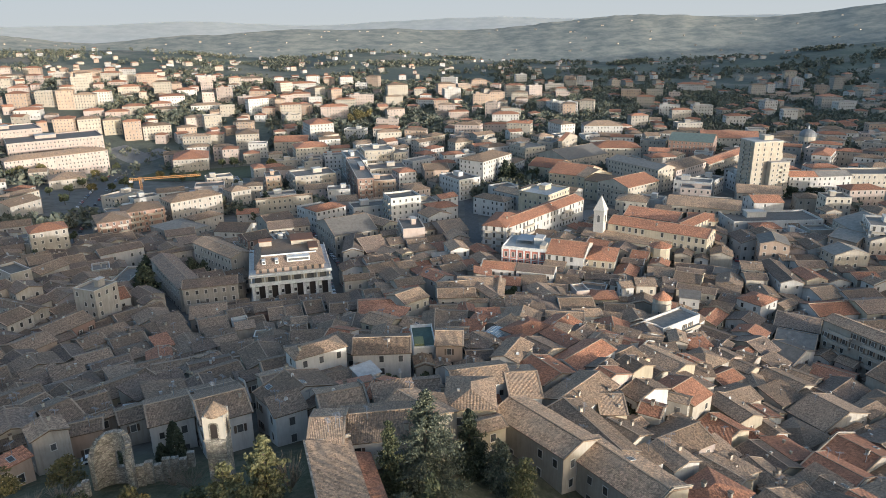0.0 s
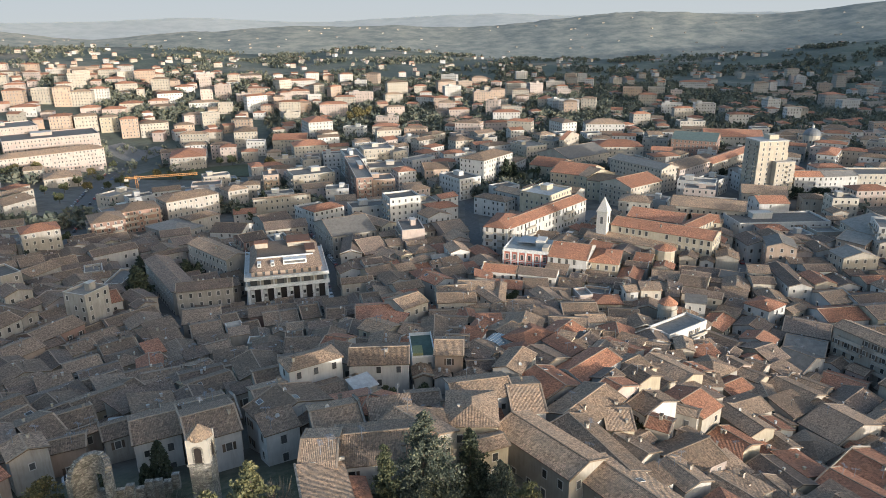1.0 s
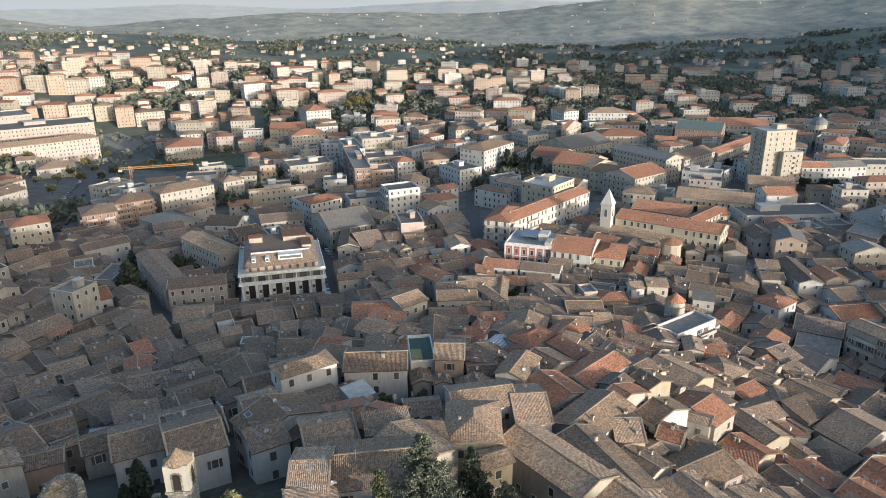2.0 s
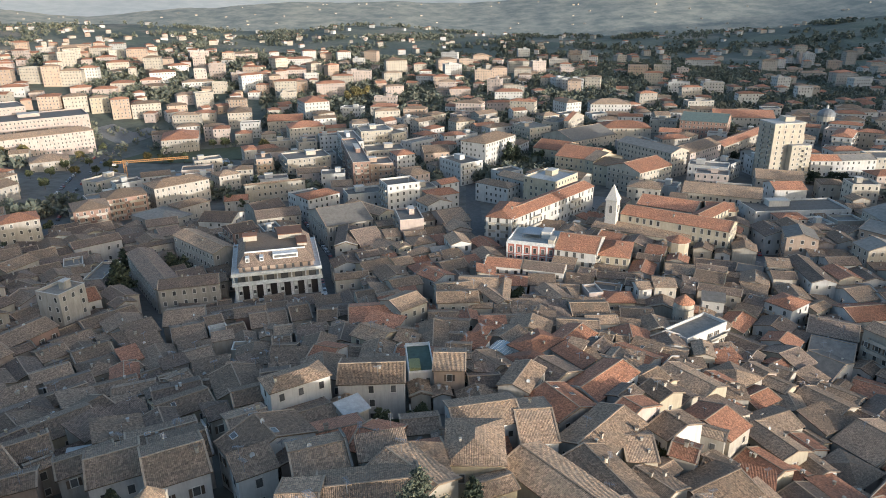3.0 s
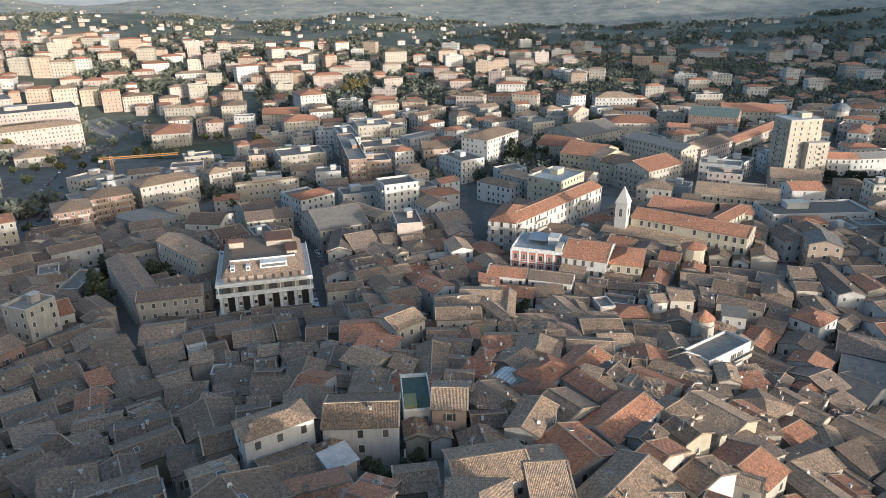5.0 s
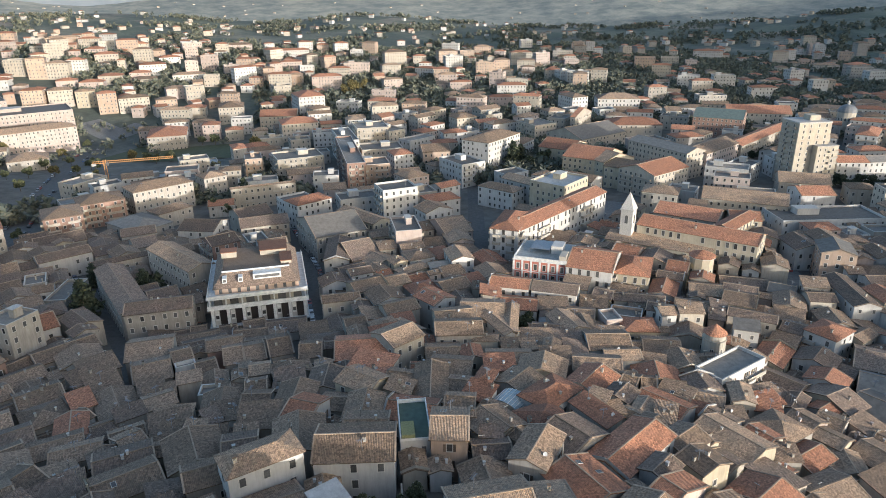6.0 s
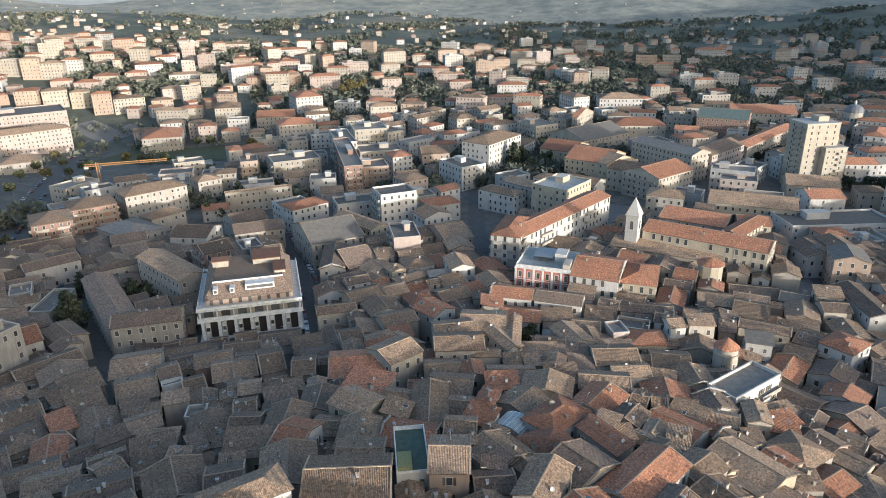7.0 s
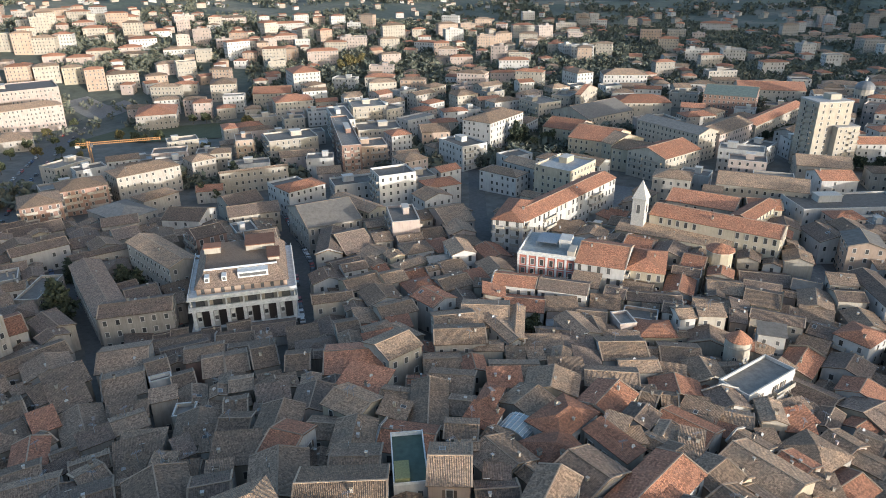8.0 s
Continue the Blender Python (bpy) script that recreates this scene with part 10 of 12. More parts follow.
house(-167.9, 944.8, 3, 23.5, 10.6, 11.4, "hwr", NEW_TOWN)
house(-118.3, 940.3, -2, 10.3, 11.6, 6.1, "hwr", NEW_TOWN)
house(125.5, 937.1, 12, 13.6, 12.8, 8.0, "hot", NEW_TOWN)
house(545.2, 937.5, -6, 13.0, 12.7, 7.9, "hgr", NEW_TOWN)
house(-642.7, 961.3, 7, 13.0, 12.5, 6.4, "hpr", NEW_TOWN)
house(-597.3, 959.7, 33, 13.3, 12.8, 8.5, "gor", NEW_TOWN)
house(-556.4, 959.0, 1, 13.7, 10.2, 7.3, "hpr", NEW_TOWN)
house(-535.0, 959.3, 25, 11.7, 11.9, 7.4, "gor", NEW_TOWN)
house(-509.4, 958.9, 13, 9.9, 9.8, 6.2, "gcr", NEW_TOWN)
house(-468.4, 959.0, 17, 9.5, 12.3, 7.7, "gor", NEW_TOWN)
house(-427.5, 961.4, 33, 19.5, 9.6, 12.4, "fck", NEW_TOWN)
house(-360.4, 961.0, 20, 10.3, 12.4, 6.0, "hcr", NEW_TOWN)
house(-318.2, 961.6, -0, 11.8, 10.8, 8.7, "hcr", NEW_TOWN)
house(-281.3, 962.1, -1, 13.7, 11.1, 8.7, "hwt", NEW_TOWN)
house(-253.0, 961.0, 42, 9.5, 11.6, 6.0, "gor", NEW_TOWN)
house(-214.0, 961.2, 21, 21.9, 9.4, 15.9, "hcr", NEW_TOWN)
house(-170.6, 962.7, 27, 9.8, 11.5, 6.2, "hcr", NEW_TOWN)
house(-149.5, 960.8, 39, 12.0, 9.8, 8.3, "hct", NEW_TOWN)
house(68.6, 957.7, 21, 13.4, 9.1, 7.8, "hor", NEW_TOWN)
house(134.9, 959.7, 21, 20.2, 9.7, 19.9, "fpk", NEW_TOWN)
house(175.1, 963.7, -1, 18.3, 12.3, 11.3, "fpk", NEW_TOWN)
house(561.7, 963.4, 19, 10.3, 11.3, 8.3, "hcr", NEW_TOWN)
house(-606.4, 982.8, 19, 16.4, 9.9, 18.4, "hpr", NEW_TOWN)
house(-584.2, 978.8, 36, 12.3, 9.4, 7.6, "hot", NEW_TOWN)
house(-564.0, 985.4, 15, 15.1, 11.9, 18.2, "hor", NEW_TOWN)
house(-456.4, 980.9, 6, 25.8, 12.4, 13.6, "hcr", NEW_TOWN)
house(-346.4, 979.2, 24, 11.7, 10.1, 6.7, "hwr", NEW_TOWN)
house(-306.0, 986.9, 16, 11.6, 10.9, 7.3, "hpt", NEW_TOWN)
house(-286.0, 987.1, 6, 15.4, 11.0, 15.0, "hcr", NEW_TOWN)
house(-243.5, 978.6, -2, 9.6, 12.0, 6.4, "hwt", NEW_TOWN)
house(-84.6, 978.7, -11, 9.5, 9.4, 7.5, "gpt", NEW_TOWN)
house(-42.2, 981.5, 19, 13.8, 11.7, 8.1, "hpr", NEW_TOWN)
house(158.4, 986.4, -19, 13.4, 11.4, 6.7, "hwt", NEW_TOWN)
house(176.4, 980.8, -13, 15.1, 10.1, 14.5, "hgr", NEW_TOWN)
house(346.7, 986.8, -15, 11.5, 9.4, 7.0, "hot", NEW_TOWN)
house(436.9, 978.8, 21, 9.5, 11.9, 6.6, "gwr", NEW_TOWN)
house(478.1, 982.1, -20, 13.9, 10.2, 7.7, "hct", NEW_TOWN)
house(521.4, 978.3, 16, 11.7, 12.7, 6.9, "gwr", NEW_TOWN)
house(629.8, 979.7, 6, 12.8, 10.1, 8.8, "hgr", NEW_TOWN)
house(-647.9, 1005.4, 30, 13.2, 10.9, 7.7, "gct", NEW_TOWN)
house(-625.3, 1003.3, 3, 17.7, 12.9, 12.2, "fwk", NEW_TOWN)
house(-469.5, 1006.1, 24, 14.3, 11.5, 17.6, "hor", NEW_TOWN)
house(-425.4, 1001.2, 18, 11.6, 9.9, 6.0, "hcr", NEW_TOWN)
house(-331.7, 1001.3, 34, 25.9, 9.0, 11.4, "fpk", NEW_TOWN)
house(-130.1, 1007.6, -21, 13.5, 12.3, 8.0, "hpt", NEW_TOWN)
house(-109.6, 1002.5, 1, 16.7, 9.8, 13.6, "fwk", NEW_TOWN)
house(-23.6, 1004.0, 16, 13.8, 10.3, 6.8, "hor", NEW_TOWN)
house(-0.2, 1001.8, 3, 9.2, 10.7, 8.2, "hpt", NEW_TOWN)
house(44.6, 1006.9, -22, 13.8, 9.9, 6.5, "hcr", NEW_TOWN)
house(70.7, 1009.4, 21, 10.0, 11.3, 9.0, "hct", NEW_TOWN)
house(152.1, 1009.1, 5, 9.9, 11.9, 6.1, "hpr", NEW_TOWN)
house(175.6, 1003.7, -2, 13.3, 12.1, 6.6, "hcr", NEW_TOWN)
house(198.1, 999.5, -6, 11.3, 12.2, 7.2, "hct", NEW_TOWN)
house(294.2, 1000.8, -5, 13.7, 11.5, 6.6, "hor", NEW_TOWN)
house(467.6, 1005.2, -2, 21.2, 10.9, 19.9, "hgt", NEW_TOWN)
house(539.1, 1000.2, 15, 10.2, 9.0, 8.9, "ggt", NEW_TOWN)
house(623.1, 1002.8, 22, 14.9, 11.7, 14.4, "hgt", NEW_TOWN)
house(666.1, 1009.3, -21, 13.2, 13.0, 8.8, "hpr", NEW_TOWN)
house(-677.8, 1027.4, 29, 10.3, 11.0, 8.1, "hor", NEW_TOWN)
house(-637.8, 1022.1, -3, 10.6, 6.6, 6.2, "hpr", NEW_TOWN)
house(-593.1, 1028.2, 24, 12.4, 9.4, 6.0, "hpr", NEW_TOWN)
house(-496.0, 1027.5, 45, 13.6, 11.7, 7.1, "gwr", NEW_TOWN)
house(-435.0, 1028.7, 5, 12.7, 12.2, 8.1, "hpt", NEW_TOWN)
house(-412.1, 1022.2, 2, 12.8, 9.8, 6.7, "hor", NEW_TOWN)
house(-340.1, 1022.6, -1, 12.7, 9.1, 6.2, "hcr", NEW_TOWN)
house(-134.5, 1028.2, 21, 19.2, 11.0, 18.9, "hwr", NEW_TOWN)
house(-66.2, 1031.0, -6, 10.0, 12.1, 7.8, "gpt", NEW_TOWN)
house(207.4, 1029.3, -1, 9.1, 9.9, 8.5, "hgr", NEW_TOWN)
house(223.8, 1026.6, -3, 12.5, 9.1, 7.4, "hpr", NEW_TOWN)
house(297.0, 1024.7, 8, 10.1, 10.5, 6.6, "gwr", NEW_TOWN)
house(518.5, 1029.7, 13, 9.6, 11.7, 6.0, "gct", NEW_TOWN)
house(-696.7, 1048.4, 11, 10.8, 11.7, 7.7, "gpr", NEW_TOWN)
house(-602.7, 1045.4, 1, 22.0, 11.6, 13.7, "hcr", NEW_TOWN)
house(-577.1, 1049.9, 29, 10.3, 9.6, 6.5, "gwr", NEW_TOWN)
house(-515.0, 1052.5, 38, 11.1, 10.0, 8.2, "gpr", NEW_TOWN)
house(-492.9, 1048.0, 2, 9.2, 7.8, 6.2, "hor", NEW_TOWN)
house(-463.1, 1048.0, -1, 20.4, 10.6, 13.7, "hwr", NEW_TOWN)
house(-353.4, 1044.9, 1, 13.7, 9.6, 8.7, "gwr", NEW_TOWN)
house(-329.2, 1049.1, -4, 12.3, 8.1, 6.2, "hcr", NEW_TOWN)
house(-187.8, 1048.6, 24, 20.1, 9.9, 15.6, "hwr", NEW_TOWN)
house(-95.5, 1047.6, -20, 19.5, 11.2, 19.0, "hot", NEW_TOWN)
house(89.4, 1050.1, -19, 14.4, 9.7, 11.8, "hpr", NEW_TOWN)
house(111.1, 1045.0, -13, 13.5, 12.1, 7.0, "hgr", NEW_TOWN)
house(435.7, 1048.4, -4, 10.3, 11.6, 6.8, "hwr", NEW_TOWN)
house(527.1, 1050.4, -15, 10.6, 9.4, 6.4, "hwr", NEW_TOWN)
house(627.6, 1044.8, 10, 10.1, 12.5, 8.2, "gwr", NEW_TOWN)
house(-663.5, 1076.4, 43, 16.9, 12.0, 11.8, "hct", NEW_TOWN)
house(-545.6, 1073.7, 4, 10.4, 9.4, 6.3, "hct", NEW_TOWN)
house(-470.6, 1073.8, 1, 10.0, 11.9, 7.0, "hcr", NEW_TOWN)
house(-400.3, 1077.0, 13, 9.1, 8.9, 6.2, "hcr", NEW_TOWN)
house(-362.1, 1070.0, 36, 10.5, 7.2, 6.2, "hpr", NEW_TOWN)
house(-335.6, 1070.0, -2, 12.6, 12.3, 7.6, "hpr", NEW_TOWN)
house(-281.6, 1068.7, 29, 9.0, 8.5, 6.2, "hcr", NEW_TOWN)
house(-96.1, 1072.9, -18, 11.3, 10.2, 6.9, "hcr", NEW_TOWN)
house(19.3, 1073.0, -20, 24.4, 9.6, 17.9, "fwk", NEW_TOWN)
house(96.4, 1077.2, 24, 10.9, 9.4, 6.7, "hgr", NEW_TOWN)
house(232.7, 1077.4, -5, 11.4, 10.8, 6.4, "gcr", NEW_TOWN)
house(659.0, 1067.9, 13, 23.3, 10.7, 14.9, "hcr", NEW_TOWN)
house(733.2, 1074.4, 4, 12.2, 12.4, 6.8, "hgr", NEW_TOWN)
house(-704.7, 1098.8, 23, 10.5, 8.5, 6.2, "hor", NEW_TOWN)
house(-629.4, 1095.8, 34, 14.0, 11.3, 8.8, "hpr", NEW_TOWN)
house(-531.6, 1098.6, 17, 11.8, 10.1, 8.1, "gcr", NEW_TOWN)
house(-433.8, 1097.4, 35, 11.6, 8.5, 6.2, "hcr", NEW_TOWN)
house(-223.6, 1092.9, 24, 12.1, 7.8, 6.2, "hcr", NEW_TOWN)
house(430.2, 1098.8, -2, 12.6, 12.3, 7.0, "gcr", NEW_TOWN)
house(-697.1, 1120.0, 14, 9.6, 6.9, 6.1, "hor", NEW_TOWN)
house(-574.9, 1117.3, 35, 9.6, 9.3, 8.2, "hct", NEW_TOWN)
house(-446.9, 1119.6, 33, 11.6, 12.9, 7.9, "hor", NEW_TOWN)
house(-297.5, 1124.0, 7, 6.3, 7.5, 3.8, "hpr", NEW_TOWN)
house(-228.2, 1119.4, 27, 10.8, 9.1, 6.7, "gcr", NEW_TOWN)
house(218.1, 1124.7, -22, 17.7, 10.7, 14.1, "hgt", NEW_TOWN)
house(540.6, 1121.8, 19, 15.2, 10.4, 13.3, "hwr", NEW_TOWN)
house(737.2, 1117.2, 5, 14.0, 11.5, 7.1, "hwr", NEW_TOWN)
house(-606.7, 1142.2, 9, 12.1, 7.2, 6.2, "hor", NEW_TOWN)
house(-210.4, 1149.8, 28, 8.1, 8.5, 6.2, "hwr", NEW_TOWN)
house(-181.5, 1149.5, 16, 12.3, 11.4, 6.1, "hcr", NEW_TOWN)
house(292.9, 1143.4, 20, 16.7, 11.5, 12.6, "fgk", NEW_TOWN)
house(368.4, 1141.6, -23, 12.2, 12.9, 7.6, "hcr", NEW_TOWN)
house(442.7, 1147.3, -16, 11.0, 12.5, 7.7, "hgr", NEW_TOWN)
house(594.9, 1142.3, -16, 12.3, 11.5, 8.8, "hgr", NEW_TOWN)
house(647.0, 1148.8, -4, 12.2, 12.1, 8.6, "hgr", NEW_TOWN)
house(721.4, 1145.9, -15, 23.8, 9.4, 13.9, "fgk", NEW_TOWN)
house(-750.3, 1171.2, 34, 6.7, 6.4, 3.2, "hwr", NEW_TOWN)
house(170.2, 1172.6, 2, 11.1, 12.2, 7.4, "hgr", NEW_TOWN)
house(193.8, 1174.8, -7, 10.8, 9.8, 7.2, "gor", NEW_TOWN)
house(758.2, 1168.5, 16, 10.0, 11.0, 6.2, "hct", NEW_TOWN)
house(179.5, 1199.1, -4, 12.7, 8.6, 6.2, "hor", NEW_TOWN)
house(331.3, 1195.6, 1, 12.4, 12.8, 6.2, "ggr", NEW_TOWN)
house(439.6, 1194.7, 4, 10.9, 9.8, 7.3, "hwt", NEW_TOWN)
house(466.8, 1199.4, -22, 9.3, 11.6, 7.2, "gwr", NEW_TOWN)
house(624.2, 1193.9, -14, 16.7, 10.5, 16.5, "fwk", NEW_TOWN)
house(805.4, 1197.9, 18, 9.7, 12.4, 7.4, "hor", NEW_TOWN)
house(-193.9, 1222.1, -0, 5.7, 8.9, 4.3, "hor", NEW_TOWN)
house(-60.8, 1220.9, 13, 12.7, 8.8, 6.2, "hwr", NEW_TOWN)
house(312.9, 1225.1, -5, 10.2, 12.9, 8.8, "hcr", NEW_TOWN)
house(334.7, 1221.9, 20, 13.5, 13.0, 8.1, "hgr", NEW_TOWN)
house(472.4, 1224.9, 10, 12.2, 9.2, 8.0, "hcr", NEW_TOWN)
house(606.2, 1224.1, 12, 11.8, 9.5, 8.3, "gwt", NEW_TOWN)
house(629.8, 1218.3, -4, 22.1, 10.4, 16.5, "fpk", NEW_TOWN)
house(706.3, 1218.9, 9, 19.8, 12.6, 20.0, "hgt", NEW_TOWN)
house(-639.1, 1245.5, 30, 9.1, 6.6, 5.8, "hor", NEW_TOWN)
house(150.6, 1251.6, 8, 20.5, 11.0, 11.2, "fwk", NEW_TOWN)
house(234.5, 1249.3, 18, 10.7, 9.5, 7.3, "gcr", NEW_TOWN)
house(395.5, 1244.8, 20, 10.3, 10.1, 6.6, "hct", NEW_TOWN)
house(-396.5, 1277.8, 8, 13.9, 7.2, 6.2, "hcr", NEW_TOWN)
house(133.8, 1305.5, -13, 7.4, 7.3, 4.0, "hcr", NEW_TOWN)
house(181.6, 1306.0, -22, 7.9, 7.9, 6.2, "hwr", NEW_TOWN)
house(613.4, 1298.9, -12, 12.1, 10.2, 6.5, "hgr", NEW_TOWN)
house(-622.8, 1331.3, -0, 8.2, 8.2, 6.2, "hwr", NEW_TOWN)
house(-272.0, 1329.1, 17, 10.1, 7.0, 6.2, "hcr", NEW_TOWN)
house(389.8, 1329.3, 8, 13.9, 11.1, 7.4, "ggt", NEW_TOWN)
house(791.1, 1335.1, 12, 17.4, 9.6, 19.5, "hgr", NEW_TOWN)
house(-43.0, 1362.8, -9, 6.2, 8.0, 4.0, "hpr", NEW_TOWN)
house(280.6, 1363.3, 16, 5.9, 7.6, 4.0, "hor", NEW_TOWN)
house(-491.4, 1391.3, 37, 13.6, 6.3, 6.2, "hcr", NEW_TOWN)
house(-108.4, 1392.3, 6, 7.9, 6.8, 6.2, "hcr", NEW_TOWN)
house(13.3, 1386.7, 6, 5.9, 7.8, 3.4, "hwr", NEW_TOWN)
house(436.6, 1393.7, 15, 10.2, 11.5, 6.2, "hwr", NEW_TOWN)
house(610.2, 1394.0, 17, 9.2, 9.9, 8.7, "hct", NEW_TOWN)
house(887.3, 1388.9, 24, 12.3, 12.5, 6.7, "hor", NEW_TOWN)
house(721.9, 1417.6, -2, 24.9, 12.2, 17.6, "hct", NEW_TOWN)
house(-700.6, 1448.9, 37, 9.8, 7.1, 6.2, "hor", NEW_TOWN)
house(-515.5, 1450.5, 34, 7.3, 8.3, 3.6, "hwr", NEW_TOWN)
house(-173.0, 1449.1, -2, 5.9, 6.7, 4.5, "hcr", NEW_TOWN)
house(136.4, 1447.7, 0, 5.7, 6.8, 4.1, "hcr", NEW_TOWN)
house(884.9, 1453.8, 6, 13.4, 12.8, 8.3, "hct", NEW_TOWN)
house(945.4, 1453.8, -2, 12.9, 12.8, 7.4, "hcr", NEW_TOWN)
house(-974.6, 1481.4, 23, 14.0, 6.3, 6.0, "hwr", NEW_TOWN)
house(-427.7, 1477.8, 9, 7.4, 8.3, 3.0, "hcr", NEW_TOWN)
house(460.3, 1482.0, 23, 11.4, 9.1, 6.2, "hcr", NEW_TOWN)
house(716.6, 1484.8, 21, 13.6, 12.7, 6.9, "gcr", NEW_TOWN)
house(1035.5, 1477.6, -4, 12.7, 11.7, 6.2, "hgt", NEW_TOWN)
house(-440.0, 1510.1, 18, 8.5, 6.6, 6.0, "hcr", NEW_TOWN)
house(-51.3, 1517.4, 21, 6.7, 8.5, 3.4, "hcr", NEW_TOWN)
house(795.3, 1515.3, 17, 11.2, 9.2, 7.3, "hgr", NEW_TOWN)
house(853.4, 1516.8, -15, 11.0, 11.3, 6.8, "hgr", NEW_TOWN)
house(1047.5, 1510.5, -6, 10.8, 11.4, 7.3, "hgt", NEW_TOWN)
house(-153.9, 1542.2, 14, 5.2, 8.5, 4.0, "hpr", NEW_TOWN)
house(-56.0, 1543.5, 20, 11.7, 6.3, 6.2, "hor", NEW_TOWN)
house(443.2, 1546.8, 3, 7.0, 7.1, 3.6, "hwr", NEW_TOWN)
house(-1035.6, 1575.0, 5, 12.0, 7.4, 6.2, "hcr", NEW_TOWN)
house(-766.1, 1580.8, 16, 9.1, 6.6, 6.2, "hwr", NEW_TOWN)
house(-260.3, 1579.8, 40, 5.8, 8.9, 3.8, "hpr", NEW_TOWN)
house(585.2, 1583.9, -5, 6.9, 7.6, 3.8, "hgr", NEW_TOWN)
house(1092.4, 1581.0, -24, 23.4, 9.7, 16.1, "hpr", NEW_TOWN)
house(-645.2, 1609.4, 20, 5.0, 9.0, 4.4, "hpr", NEW_TOWN)
house(-540.0, 1609.1, 25, 6.4, 6.6, 3.9, "hcr", NEW_TOWN)
house(145.8, 1609.4, -0, 6.9, 8.4, 4.1, "hgr", NEW_TOWN)
house(354.1, 1613.9, -5, 6.8, 7.8, 4.2, "hgr", NEW_TOWN)
house(832.6, 1616.7, 0, 13.8, 12.6, 6.4, "hgr", NEW_TOWN)
house(-972.1, 1648.4, 23, 12.3, 9.1, 6.2, "hcr", NEW_TOWN)
house(285.9, 1651.9, 9, 6.1, 8.0, 3.5, "hcr", NEW_TOWN)
house(571.0, 1643.7, 2, 7.1, 8.8, 4.5, "hcr", NEW_TOWN)
house(1029.9, 1644.9, 9, 21.7, 11.2, 12.8, "hwr", NEW_TOWN)
OLD_TOWN.done("old_town_houses", "crowded plaster houses with weathered tan tile roofs", "houses")
NEW_TOWN.done("new_town_houses", "pale apartment blocks and villas among trees on the slopes", "houses")

# ---- trees ----
def foliage(name, dark, mid, light):
    m, n, l, b = nodes_of(name, 0.85)
    geo = n.new("ShaderNodeNewGeometry")
    col = ramp(n, l, geo.outputs["Random Per Island"], [(0.0, dark), (0.5, mid), (1.0, light)])
    l.new(tinted(n, l, col, 0.15), b.inputs["Base Color"])
    return m


NEEDLES = foliage("blue_green_needles", (0.065, 0.08, 0.055), (0.115, 0.13, 0.09), (0.19, 0.195, 0.13))
DARK_NEEDLES = foliage("dark_needles", (0.025, 0.036, 0.022), (0.045, 0.058, 0.034), (0.075, 0.085, 0.05))
GOLD_NEEDLES = foliage("yellow_green_needles", (0.10, 0.105, 0.045), (0.17, 0.165, 0.075), (0.26, 0.24, 0.12))
LEAVES = foliage("green_leaves", (0.04, 0.05, 0.025), (0.075, 0.085, 0.04), (0.12, 0.12, 0.06))
AUTUMN = foliage("olive_autumn_leaves", (0.09, 0.08, 0.03), (0.15, 0.13, 0.05), (0.22, 0.17, 0.07))


def quads_mesh(name, centres, size, mat, rs, flat=0.0):
    """Many small leaf quads round the given points."""
    n = len(centres)
    c = np.asarray(centres)
    u = rs.normal(size=(n, 3))
    u /= np.linalg.norm(u, axis=1)[:, None]
    v = rs.normal(size=(n, 3))
    v[:, 2] += flat
    v -= (v * u).sum(1)[:, None] * u
    v /= np.linalg.norm(v, axis=1)[:, None]
    s = np.asarray(size)[:, None] * rs.uniform(0.6, 1.3, (n, 1))
    k = rs.uniform(0.35, 0.75, (n, 1))
    pts = np.stack([c - u * s, c + v * s * k, c + u * s, c - v * s * k], 1).reshape(-1, 3)
    me = bpy.data.meshes.new(name)
    me.from_pydata(pts.tolist(), [], np.arange(4 * n).reshape(-1, 4).tolist())
    me.materials.append(mat)
    return me


def limb(bm, a, b, r0, r1, n=6):
    a, b = Vector(a), Vector(b)
    q = (b - a).to_track_quat("Z", "Y").to_matrix()
    ra, rb = [], []
    for k in range(n):
        t = 2 * math.pi * k / n
        o = q @ Vector((math.cos(t), math.sin(t), 0))
        ra.append(bm.verts.new(a + o * r0)), rb.append(bm.verts.new(b + o * r1))
    for k in range(n):
        bm.faces.new((ra[k], ra[(k + 1) % n], rb[(k + 1) % n], rb[k]))


